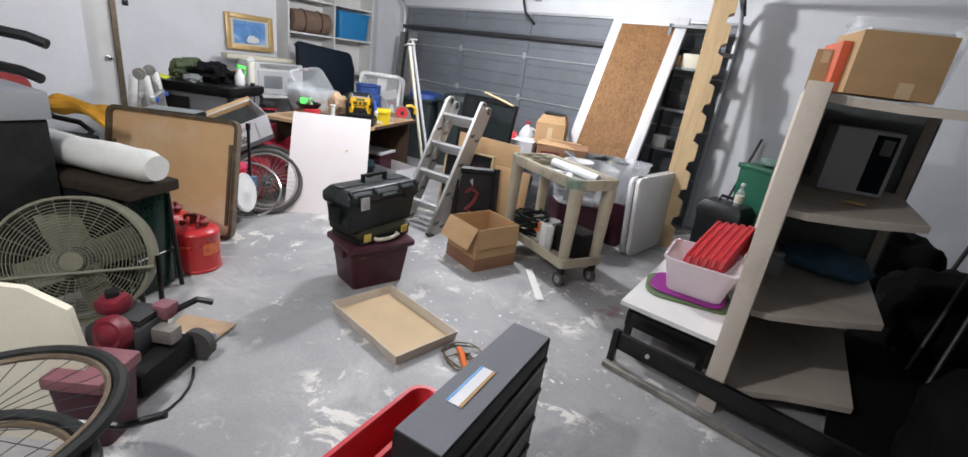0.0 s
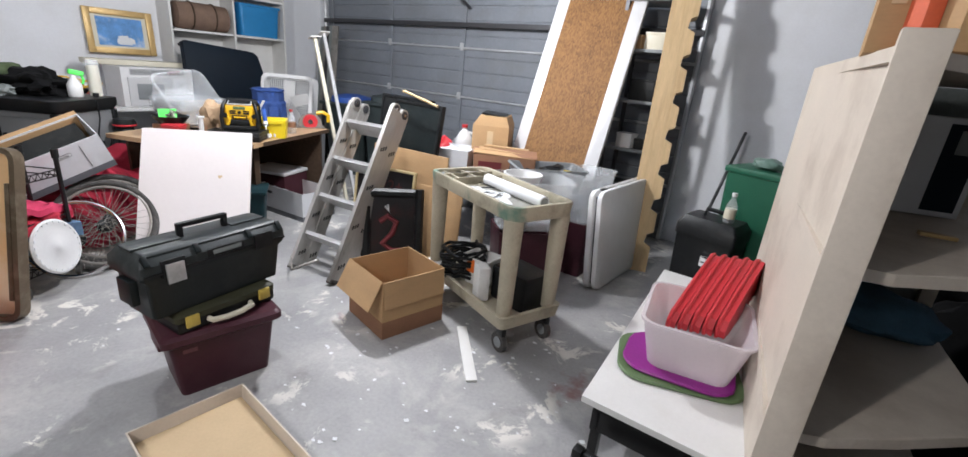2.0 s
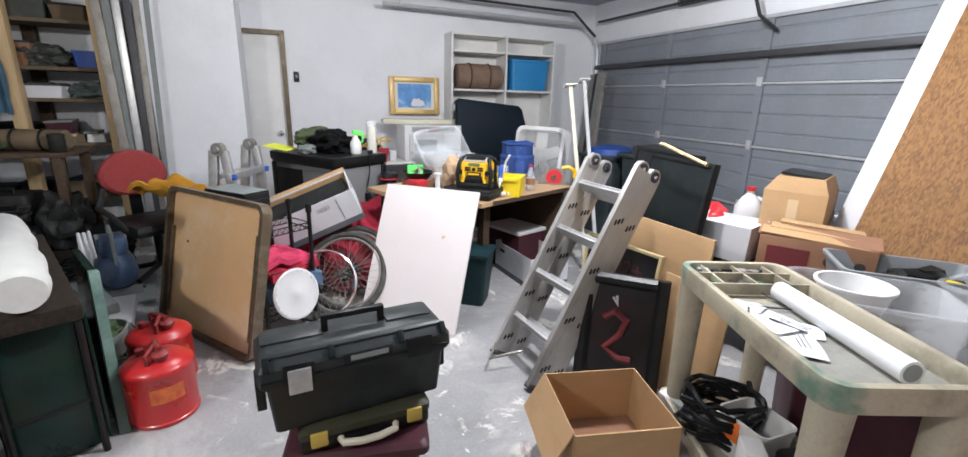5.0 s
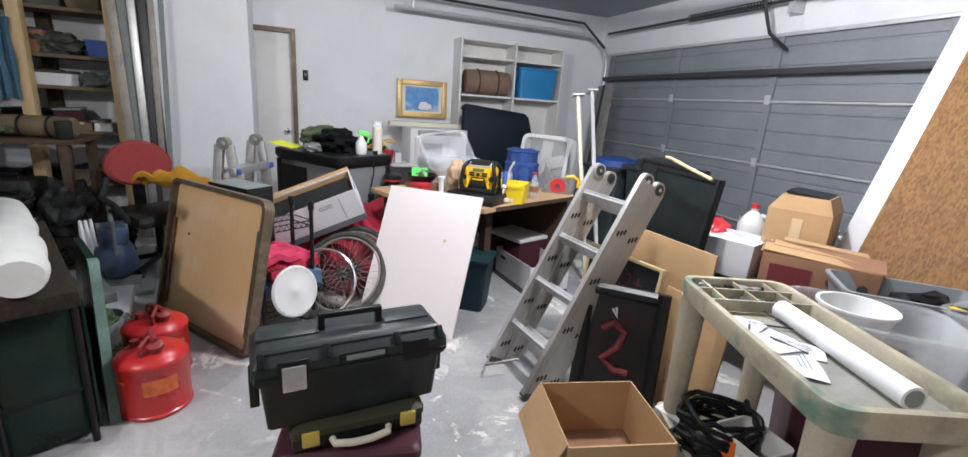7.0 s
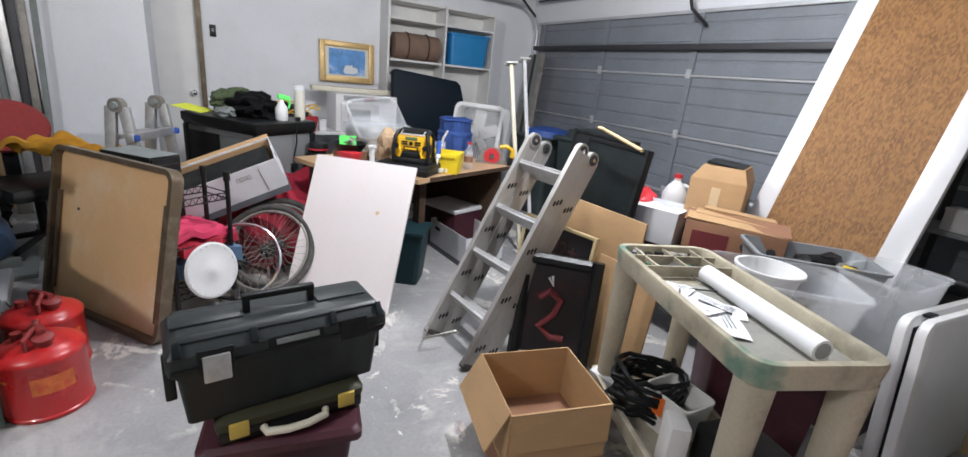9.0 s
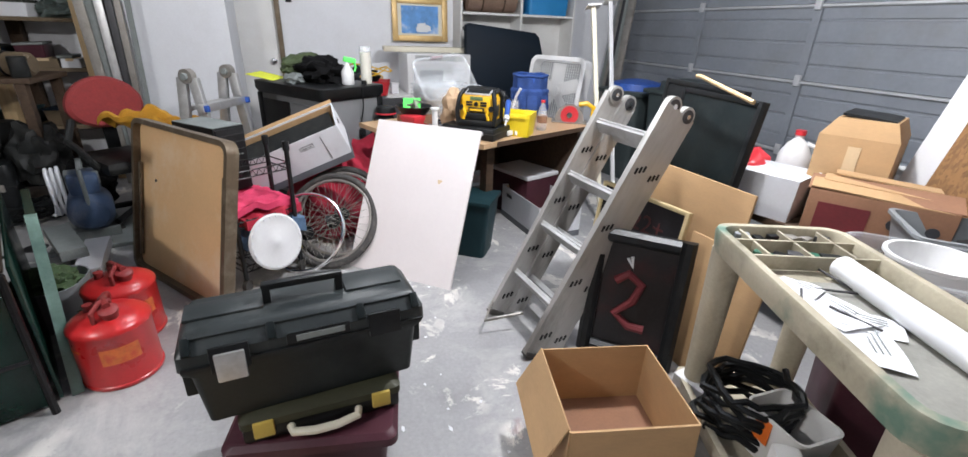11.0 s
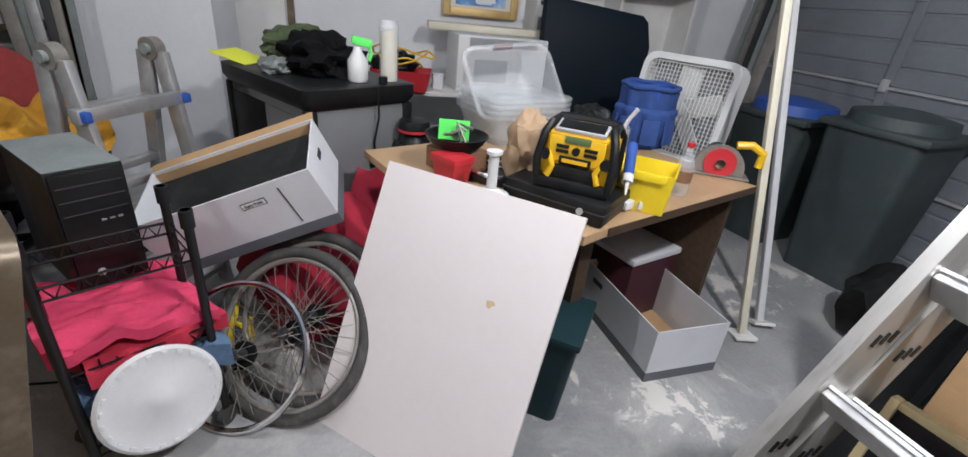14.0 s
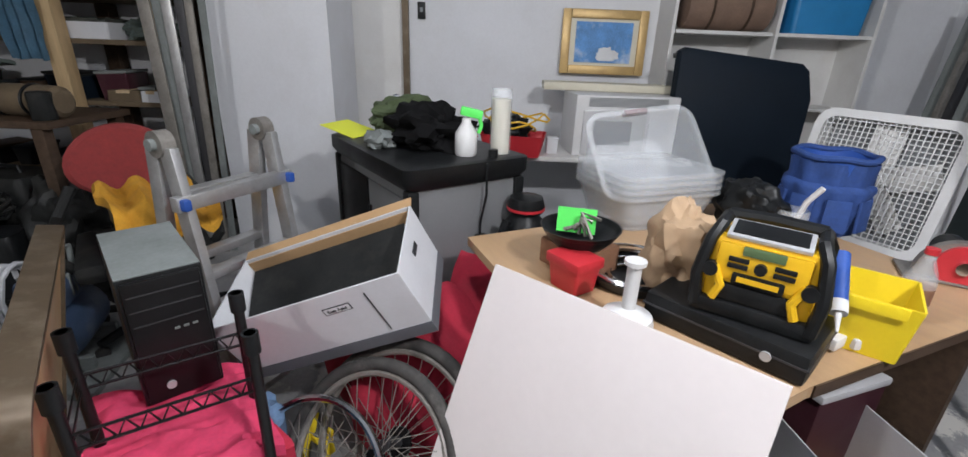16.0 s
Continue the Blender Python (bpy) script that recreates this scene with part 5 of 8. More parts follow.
part("foot_bar", box(bm_new(), (0.31, 0.21, 0.045), (0, 0, 0.0235), bev=0.014), "black", ra)
part("top_screen", box(bm_new(), (0.20, 0.09, 0.012), (0, -0.04, 0.232), (14, 0, 0), bev=0.004), "light_steel", ra)
part("screen_glass", box(bm_new(), (0.175, 0.066, 0.004), (0, -0.0415, 0.2395), (14, 0, 0)), "black", ra, "dark display glass")
part("front_plate", box(bm_new(), (0.22, 0.012, 0.10), (0, -0.090, 0.158), bev=0.01), "yellow", ra)
part("display", box(bm_new(), (0.10, 0.006, 0.025), (0, -0.097, 0.195), bev=0.003), "olive", ra)
part("dial", cyl(bm_new(), 0.015, 0.018, (0, -0.102, 0.158), (90, 0, 0)), "black", ra)
for x in (-0.055, 0.055):
    for z in (0.15, 0.168):
        part("button", box(bm_new(), (0.05, 0.008, 0.013), (x, -0.097, z), bev=0.003), "black", ra)
part("name_plate", box(bm_new(), (0.125, 0.006, 0.032), (0, -0.0975, 0.118), bev=0.005), "black", ra)
part("name_mark", box(bm_new(), (0.10, 0.003, 0.014), (0, -0.1015, 0.118)), "yellow", ra, "yellow maker's mark")
part("lower_grille", box(bm_new(), (0.20, 0.016, 0.05), (0, -0.088, 0.072), bev=0.01), "black", ra)
for sx in (-1, 1):
    part("side_panel", box(bm_new(), (0.008, 0.12, 0.15), (sx * 0.137, 0, 0.125), bev=0.003), "yellow", ra)
    part("speaker", box(bm_new(), (0.006, 0.07, 0.08), (sx * 0.142, 0, 0.11), bev=0.003), "black", ra)
    part("corner_knob", cyl(bm_new(), 0.02, 0.02, (sx * 0.118, -0.1, 0.13), (90, 0, 0)), "black", ra)
    part("front_strut", tube(bm_new(), [(sx * 0.11, -0.097, 0.14), (sx * 0.085, -0.1, 0.09), (sx * 0.10, -0.1, 0.05)], 0.012, 8), "yellow", ra)

yb = thing("parts_bin", "bright yellow stacking parts bin on the desk", "parts bin", on_desk(-3.255, 3.655, 0.731, 52) @ Matrix.Diagonal((0.84, 0.80, 0.95, 1)))
part("bin", tub(bm_new(), (0.27, 0.20), (0.30, 0.24), 0.15, 0.006, 0.01), "bin_yellow", yb)
part("front_lip", box(bm_new(), (0.24, 0.01, 0.03), (0, -0.122, 0.135), bev=0.003), "bin_yellow", yb)
part("label_slot", box(bm_new(), (0.07, 0.004, 0.03), (-0.07, -0.113, 0.06), (-8, 0, 0), bev=0.001), "kraft", yb)
for k in range(6):
    random.seed(k + 20)
    single("small_fitting", box(bm_new(), (0.05, 0.035, 0.03), (0, 0, 0.015), bev=0.006), "plastic_white", "small white plastic fitting in the yellow bin", "fitting", on_desk(-3.235 + 0.06 * random.uniform(-1, 1), 3.625 + 0.05 * random.uniform(-1, 1), 0.738 + 0.028 * (k // 3), 60 * k), group="fittings in the yellow bin")
tb2 = thing("caulk_tube", "blue and white caulk tube leaning in the yellow bin", "tube", axes((-3.19, 3.575, 0.865), (0.6, -0.3, -0.55), (0, 0, 1)) @ Matrix.Diagonal((0.75, 0.75, 0.75, 1)))
part("tube", cyl(bm_new(), 0.024, 0.17, (-0.06, 0, 0), (0, 90, 0)), "blue", tb2)
part("band", cyl(bm_new(), 0.0245, 0.04, (0.04, 0, 0), (0, 90, 0)), "paper", tb2)
part("nozzle", cyl(bm_new(), 0.012, 0.07, (0.085, 0, 0), (0, 90, 0), r2=0.004), "plastic_white", tb2)
bo = thing("plastic_bottle", "clear soda bottle with brown label on the desk", "bottle", on_desk(-3.33, 3.89))
part("bottle", lathe(bm_new(), [(0.03, 0), (0.034, 0.01), (0.034, 0.11), (0.03, 0.13), (0.014, 0.17), (0.013, 0.185), (0.011, 0.185), (0.012, 0.17)], 20), "clear", bo)
part("label", cyl(bm_new(), 0.0345, 0.045, (0, 0, 0.075), seg=20), "carton_dark", bo)
part("cap", cyl(bm_new(), 0.015, 0.016, (0, 0, 0.192), seg=16), "red_plastic", bo)
sa = thing("circular_saw", "circular saw with red guard and yellow handle on the desk", "saw", on_desk(-3.58, 4.24, 0.731, 60))
part("shoe", box(bm_new(), (0.26, 0.14, 0.008), (0, 0, 0.006), bev=0.002), "alu_dirty", sa)
part("guard", rings(bm_new(), [[(r * math.cos(a), y, 0.03 + r * math.sin(a)) for a in [math.pi * k / 14 for k in range(15)] for r in (0.105,)] + [(0.105, y, 0.012), (-0.105, y, 0.012)][::-1] for y in (-0.05, -0.02)]), "alu_dirty", sa)
part("blade_cover", cyl(bm_new(), 0.065, 0.014, (0, -0.056, 0.06), (90, 0, 0), seg=28), "red_plastic", sa)
part("hub", cyl(bm_new(), 0.02, 0.02, (0, -0.066, 0.06), (90, 0, 0)), "chrome", sa)
part("motor", cyl(bm_new(), 0.045, 0.12, (0.0, 0.05, 0.07), (90, 0, 0)), "black", sa)
part("handle", tube(bm_new(), [(0.06, 0.02, 0.13), (0.12, 0.02, 0.14), (0.17, 0.02, 0.11), (0.17, 0.02, 0.05)], 0.018, 8), "yellow", sa)
pb = single("paper_bag", lump(bm_new(), (0.10, 0.09, 0.14), (0, 0, 0.105), 0.38, 2.2, 8.1, 4), "kraft", "crumpled brown paper bag on the desk", "paper bag", on_desk(-3.44, 3.32, 0.731, 30))
pd = thing("cake_stand", "white plastic pedestal with stem on the desk", "stand", on_desk(-3.25, 3.13))
part("foot", lathe(bm_new(), [(0.062, 0), (0.065, 0.012), (0.06, 0.03), (0.03, 0.045), (0.016, 0.05)], 28), "plastic_white", pd)
part("stem", lathe(bm_new(), [(0.017, 0.05), (0.017, 0.16), (0.026, 0.165), (0.026, 0.175)], 20), "plastic_white", pd)
dsx = thing("wire_dish", "round chrome wire dish on the desk", "dish", on_desk(-3.50, 3.22, 0.731))
for k, r in enumerate((0.07, 0.10, 0.13, 0.145)):
    part("ring", tube(bm_new(), [(r * math.cos(a), r * math.sin(a), 0.012 + 0.012 * k) for a in [2 * math.pi * j / 30 for j in range(30)]], 0.005, 5, True), "chrome", dsx)
part("plate", lathe(bm_new(), [(0.02, 0.003), (0.12, 0.006), (0.14, 0.035), (0.145, 0.035), (0.125, 0.002)], 30), "black", dsx)
rb = thing("red_box", "small red plastic box with lid on the desk", "box", on_desk(-3.44, 3.03, 0.731, 35))
part("body", solid(bm_new(), (0.10, 0.08), (0.115, 0.095), 0.07, 0, 0.01), "red_plastic", rb)
part("lid", box(bm_new(), (0.125, 0.105, 0.03), (0, 0, 0.085), bev=0.006), "red_plastic", rb)
bt = thing("black_bowl", "black bowl holding small tools on the desk", "bowl", on_desk(-3.55, 3.06, 0.815))
part("bowl", lathe(bm_new(), [(0.07, 0), (0.10, 0.03), (0.115, 0.06), (0.12, 0.06), (0.11, 0.045), (0.06, 0.01)], 28), "black", bt)
for k in range(5):
    part("pliers", tube(bm_new(), [(-0.05 + 0.02 * k, -0.03 + 0.015 * k, 0.03), (0.0, 0.0, 0.06 + 0.01 * k), (0.07 - 0.02 * k, 0.03 * (k - 2), 0.075)], 0.006, 5), "alu_dirty", bt)
single("wood_block", box(bm_new(), (0.18, 0.16, 0.082), (0, 0, 0.041), bev=0.006), "carton_dark", "brown block under the black bowl", "block", on_desk(-3.58, 3.07, 0.731, 35))
single("green_card", box(bm_new(), (0.115, 0.003, 0.075), (0, 0, 0.037)), "lime", "bright green card standing in the bowl", "card", axes((-3.57, 3.05, 0.845), (0.24, 0.97, 0), (-0.15, 0.0, 1)))
bk = thing("blue_bucket", "blue bucket wrapped in a canvas tool organiser", "bucket", on_desk(-4.02, 4.10, 0.731, 30))
part("bucket", tub(bm_new(), (0.22, 0.22), (0.26, 0.26), 0.30, 0.006, 0.11), "blue", bk)
part("rim_cuff", tube(bm_new(), [(0.136 * math.cos(a), 0.136 * math.sin(a), 0.295 + 0.004 * math.sin(5 * a)) for a in [2 * math.pi * j / 32 for j in range(32)]], 0.012, 8, True), "blue_cloth", bk, "folded canvas cuff")
fold = []
for z, r in ((0.005, 0.122), (0.05, 0.136), (0.10, 0.142), (0.14, 0.140), (0.175, 0.150), (0.19, 0.146), (0.20, 0.134), (0.28, 0.139)):
    fold.append([((r + 0.006 * math.sin(9 * a + 20 * z) + 0.007 * noise.noise((3 * math.cos(a), 3 * math.sin(a), 14 * z))) * math.cos(a), (r + 0.006 * math.sin(9 * a + 20 * z) + 0.007 * noise.noise((3 * math.cos(a), 3 * math.sin(a), 14 * z))) * math.sin(a), z) for a in [2 * math.pi * j / 60 for j in range(60)]])
part("organiser", rings(bm_new(), fold, caps=False), "blue_cloth", bk, "blue canvas pocket wrap with folds")
for k in range(8):
    a = k * math.pi / 4
    part("pocket", box(bm_new(), (0.085, 0.012, 0.12), (0, -0.148, 0.09), (-4, 0, 0), bev=0.005), "blue_cloth", bk, m=pose(0, 0, 0, 0, 0, math.degrees(a)))
gc = thing("glass_jar", "clear glass jar with utensils on the desk", "jar", on_desk(-3.85, 3.88, 0.731))
part("jar", lathe(bm_new(), [(0.05, 0), (0.055, 0.01), (0.055, 0.12), (0.052, 0.125), (0.05, 0.12), (0.05, 0.01)], 20), "clear", gc)
part("brush", tube(bm_new(), [(0, 0, 0.02), (0.03, 0.02, 0.16), (0.06, 0.04, 0.22)], 0.01, 6), "plastic_white", gc)
single("dark_bag", lump(bm_new(), (0.14, 0.09, 0.11), (0, 0, 0.083), 0.28, 2.4, 11, 4), "black", "dark crumpled bag on the desk", "bag", on_desk(-3.98, 3.80, 0.731, 20))

# box fan behind the desk, standing on a crate
fm = axes((-4.20, 4.40, 0.60), (0.88, 0.48, 0), (-0.10, 0.16, 1))
bf = thing("box_fan", "white plastic box fan leaning behind the desk", "fan", fm)
fw = 0.56
outer = [(x, z + fw / 2) for x, z, _ in rect(fw, fw, 0, 0.07)]
inner = [(x, z + fw / 2) for x, z, _ in rect(fw - 0.07, fw - 0.07, 0, 0.05)]
part("housing", rings(bm_new(), [[(x, -0.06, z) for x, z in outer], [(x, 0.06, z) for x, z in outer], [(x, 0.06, z) for x, z in inner], [(x, -0.06, z) for x, z in inner]], closed=True), "plastic_white", bf)
gr = bm_new()
for k in range(23):
    x = -0.235 + 0.47 * k / 22
    box(gr, (0.0035, 0.004, fw - 0.07), (x, -0.05, fw / 2))
    box(gr, (fw - 0.07, 0.004, 0.0035), (0, -0.046, fw / 2 + x))
part("grille", gr, "plastic_white", bf, "white square mesh grille", smooth=False)
part("back_plate", box(bm_new(), (fw - 0.075, 0.006, fw - 0.075), (0, 0.045, fw / 2)), "mid_grey", bf)
for k in range(5):
    part("blade", box(bm_new(), (0.11, 0.008, 0.2), (0, -0.005, 0.13), (0, 0, 25), bev=0.003), "white", bf, m=pose(0, 0, fw / 2, 0, 72 * k, 0))
part("hub", cyl(bm_new(), 0.04, 0.05, (0, -0.01, fw / 2), (90, 0, 0)), "plastic_white", bf)
cr = thing("plastic_crate", "grey crate carrying the box fan behind the desk", "crate", pose(-4.22, 4.45, 0, 0, 0, 28))
part("body", tub(bm_new(), (0.56, 0.34), (0.60, 0.38), 0.595, 0.015, 0.02), "mid_grey", cr)
part("lid", box(bm_new(), (0.6, 0.38, 0.015), (0, 0, 0.59)), "mid_grey", cr)

# nested clear tubs, the top one tipped up
cs = thing("clear_tub", "stack of nested clear storage tubs by the desk", "tub", pose(-4.08, 3.42, 0.731, 0, 0, 20), group="clear storage tubs")
for k in range(4):
    part("tub", tub(bm_new(), (0.30, 0.36), (0.36, 0.44), 0.13, 0.004, 0.05, 0.014), "clear", cs, m=pose(0, 0, 0.025 * k))
ct2 = thing("clear_tub", "clear storage tub tipped on its end by the desk", "tub", axes((-4.06, 3.42, 0.83), (-0.25, 0.93, 0.1), (0.85, 0.1, 0.65)), group="clear storage tubs")
part("tub", tub(bm_new(), (0.36, 0.26), (0.44, 0.34), 0.17, 0.004, 0.06, 0.016), "clear", ct2, m=pose(0, 0.13, -0.06))
part("handle", box(bm_new(), (0.10, 0.02, 0.03), (0, 0.31, 0.10), bev=0.006), "dusty_red", ct2, "faded red clip handle")
part("handle", box(bm_new(), (0.10, 0.02, 0.03), (0, -0.05, 0.10), bev=0.006), "red_plastic", ct2, "red clip handle")

# ---- white board, wheels, rack, file box ----
bl, br2, tl = Vector((-3.08, 2.55, 0.0)), Vector((-2.63, 3.06, 0.0)), Vector((-3.36, 2.82, 0.825))
m = axes(bl, br2 - bl, tl - bl)
wl, hl = (br2 - bl).length, (tl - bl).length
wbd = thing("white_board", "large pinkish white laminate board leaning on the desk", "board", m)
part("panel", box(bm_new(), (wl, 0.016, hl), (wl / 2, 0.008, hl / 2), bev=0.002), "melamine", wbd, smooth=False)
part("chip", prism(bm_new(), [(-0.016, 0.009), (0.006, 0.012), (0.015, 0.002), (0.004, -0.004), (-0.002, -0.014), (-0.013, -0.01)], 0.001, pose(wl * 0.72, -0.0002, hl * 0.65, 90, 0, 0)), "carton_tan", wbd, "torn tan chip in the face", smooth=False)

def bike_wheel(m, dia, label, tyre=True):
    w = thing("bicycle_wheel", label, "bicycle wheel", m, group="bicycle wheels by the rack")
    r = dia / 2
    if tyre:
        part("tyre", tube(bm_new(), circle(r - 0.02, 48, (0, 0, r)), 0.021, 10, True), "rubber", w, "worn dark tyre")
    part("rim", tube(bm_new(), circle(r - (0.045 if tyre else 0.012), 48, (0, 0, r)), 0.011, 8, True), "chrome" if not tyre else "alu_dirty", w, "metal rim")
    part("hub", cyl(bm_new(), 0.018, 0.09, (0, 0, r), (90, 0, 0), seg=14), "strut", w)
    part("sprocket", cyl(bm_new(), 0.045, 0.012, (0, 0.03, r), (90, 0, 0), seg=20), "black_metal", w)
    sp = bm_new()
    for k in range(32):
        a = 2 * math.pi * k / 32
        b = a + (0.5 if k % 2 else -0.5)
        y = 0.035 if k % 4 < 2 else -0.035
        tube(sp, [(0.02 * math.cos(b), y, r + 0.02 * math.sin(b)), ((r - 0.05) * math.cos(a), 0, r + (r - 0.05) * math.sin(a))], 0.0014, 4)
    tagged(part("spokes", sp, "alu_dirty", w, "thin dull steel spokes", smooth=False), kind="stuff")
    return w


bike_wheel(axes((-3.085, 2.385, 0.0), (0.50, 0.86, 0), (-0.42, 0.10, 0.60)), 0.60, "bicycle wheel with black tyre leaning by the board")
bike_wheel(axes((-3.16, 2.44, 0.0), (0.50, 0.86, 0), (-0.42, 0.10, 0.60)), 0.62, "second tyred bicycle wheel leaning behind")
bike_wheel(axes((-3.06, 2.25, 0.0), (0.42, 0.90, 0), (-0.52, 0.05, 0.66)), 0.50, "bare chrome bicycle rim leaning by the rack", False)

M_FB = axes((-3.47, 2.08, 0.345), (0.05, 0.57, 0.235), (0.08, -0.06, 0.25))
fb = thing("file_box", "tilted white cardboard file box on a red bag", "box", M_FB)
part("carton", tub(bm_new(), (0.62, 0.30), (0.62, 0.30), 0.25, 0.005, 0.0), "box_white", fb, m=pose(0.31, 0.15, 0), smooth=False)
part("grey_band", box(bm_new(), (0.624, 0.304, 0.045), (0.31, 0.15, 0.0235)), "box_grey", fb, "dark grey printed base band", smooth=False)
part("lining", box(bm_new(), (0.60, 0.004, 0.22), (0.31, 0.29, 0.13)), "carton", fb, "brown inner wall", smooth=False)
part("top_edge", box(bm_new(), (0.62, 0.035, 0.006), (0.31, 0.32, 0.25), (12, 0, 0)), "carton", fb, smooth=False)
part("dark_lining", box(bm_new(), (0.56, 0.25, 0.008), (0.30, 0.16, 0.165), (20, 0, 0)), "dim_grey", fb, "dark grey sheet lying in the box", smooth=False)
part("hand_hole", box(bm_new(), (0.003, 0.05, 0.02), (0.6212, 0.16, 0.19)), "ink", fb, "dark hand hole", smooth=False)
part("print_line", box(bm_new(), (0.003, 0.003, 0.16), (0.50, -0.0012, 0.14)), "ink", fb, smooth=False)
lb = part("label_frame", box(bm_new(), (0.085, 0.002, 0.026), (0.40, -0.0008, 0.19)), "ink", fb, smooth=False)
part("label_face", box(bm_new(), (0.079, 0.002, 0.02), (0.40, -0.0016, 0.19)), "paper", lb, smooth=False)
text("Easy Fold", 0.016, "ink", fb, pose(0.40, -0.0035, 0.19, 90, 0, 0))

single("red_bag", lump(bm_new(), (0.36, 0.30, 0.30), (0, 0, 0.22), 0.22, 1.6, 2.2, 4), "red_cloth", "large crumpled red nylon bag on the floor", "bag", pose(-3.72, 2.55, 0.0, 0, 0, 30))
single("red_cover", cloth(bm_new(), 0.5, 0.55, lambda u, v: 0.50 - 0.28 * u + 0.05 * noise.noise((u * 5, v * 5, 2)) - 0.1 * abs(v - 0.5), 18, 18, 0.01, 0.08), "red_cloth", "red nylon cover draped behind the board", "cover", pose(-3.70, 2.86, 0.12, 0, 0, -20))
single("yellow_rag", lump(bm_new(), (0.06, 0.06, 0.14), (0, 0, 0.11), 0.5, 2.5, 5), "bin_yellow", "yellow cloth behind the wheels", "cloth", pose(-3.42, 2.24, 0.0))

RA, RB = Vector((-2.92, 2.01, 0)), Vector((-3.105, 2.28, 0))
rk = thing("wire_rack", "black wire rolling rack holding clothes", "rack", along(RA, RB))
rw, rd = (RB - RA).length, 0.20
for x in (0, rw):
    for y in (0, rd):
        pst = part("post", cyl(bm_new(), 0.0125, 0.70, (x, y, 0.42), seg=12), "black_metal", rk)
        part("collar", cyl(bm_new(), 0.018, 0.05, (x, y, 0.745), seg=12), "black", pst)
        part("caster", cyl(bm_new(), 0.032, 0.022, (x, y, 0.033), (90, 0, 30)), "rubber", pst)
for z in (0.11, 0.36, 0.62):
    wr = bm_new()
    for zz in (z, z + 0.035):
        tube(wr, [(0, 0, zz), (rw, 0, zz), (rw, rd, zz), (0, rd, zz)], 0.004, 5, True)
    for k in range(9):
        x0, x1 = rw * k / 9, rw * (k + 1) / 9
        for y in (0, rd):
            tube(wr, [(x0, y, z), ((x0 + x1) / 2, y, z + 0.035), (x1, y, z)], 0.0025, 4)
    if z < 0.5:
        for k in range(10):
            tube(wr, [(rw * k / 9, 0, z + 0.03), (rw * k / 9, rd, z + 0.03)], 0.0025, 4)
    part("wire_shelf", wr, "black_metal", rk, smooth=False)
M_RK = along(RA, RB)
ld = thing("white_disc", "round white plastic lid in front of the rack", "lid", M_RK @ axes((rw * 0.52, -0.075, 0.10), (1, 0.05, 0), (0, 0.22, 1)))
part("disc", lathe(bm_new(), [(0.15, 0), (0.155, 0.01), (0.145, 0.018), (0.12, 0.014), (0.03, 0.016), (0.02, 0.022)], 40, pose(0, 0, 0.155, 90, 0, 0)), "plastic_white", ld)
for k in range(24):
    a = 2 * math.pi * k / 24
    part("rim_tab", box(bm_new(), (0.014, 0.006, 0.008), (0.137 * math.cos(a), -0.018, 0.155 + 0.137 * math.sin(a)), (0, -math.degrees(a) + 90, 0)), "paper", ld, smooth=False)
single("pink_shirt", cloth(bm_new(), 0.36, 0.36, lambda u, v: 0.075 + 0.03 * noise.noise((u * 4, v * 5, 4)) + 0.014 * noise.noise((u * 7, v * 22, 4)) - 0.12 * max(0, u - 0.8), 26, 26, 0.035, 0.09), "pink_cloth", "rose red folded shirt on the wire rack", "shirt", M_RK @ pose(rw * 0.5, 0.20, 0.385))
single("red_shirt", cloth(bm_new(), 0.33, 0.34, lambda u, v: 0.07 + 0.04 * noise.noise((u * 4, v * 6, 8)) + 0.012 * noise.noise((u * 9, v * 20, 8)), 24, 24, 0.05, 0.10), "red_cloth", "dark red folded cloth on the wire rack", "cloth", M_RK @ pose(rw * 0.55, 0.17, 0.335, 0, 0, 9))
single("jeans", cloth(bm_new(), 0.34, 0.34, lambda u, v: 0.09 + 0.06 * noise.noise((u * 5, v * 5, 12)) + 0.015 * noise.noise((u * 11, v * 19, 3)), 24, 24, 0.08, 0.12), "denim", "crumpled blue denim jeans on the wire rack", "jeans", M_RK @ pose(rw * 0.60, 0.17, 0.240, 0, 0, -6))

pc = thing("computer_tower", "dusty black computer tower on the clothes", "computer", along((-3.20, 1.93), (-3.325, 2.065), 0.465))
part("case", box(bm_new(), (0.18, 0.36, 0.36), (0.09, 0.18, 0.18), bev=0.006), "black", pc)
# top face greyer than the black sides
part("grey_top", box(bm_new(), (0.176, 0.356, 0.003), (0.09, 0.18, 0.361)), "slate", pc, "grey top face")
part("front_panel", box(bm_new(), (0.165, 0.012, 0.34), (0.09, -0.004, 0.18), bev=0.005), "black_metal", pc)
for z in (0.235, 0.275, 0.315):
    part("drive_line", box(bm_new(), (0.15, 0.003, 0.003), (0.09, -0.011, z)), "strut", pc)
for x in (0.10, 0.12, 0.14):
    part("front_port", box(bm_new(), (0.012, 0.003, 0.006), (x, -0.0112, 0.205)), "slate", pc, smooth=False)
part("power_button", cyl(bm_new(), 0.011, 0.006, (0.06, -0.012, 0.05), (90, 0, 0)), "light_steel", pc)


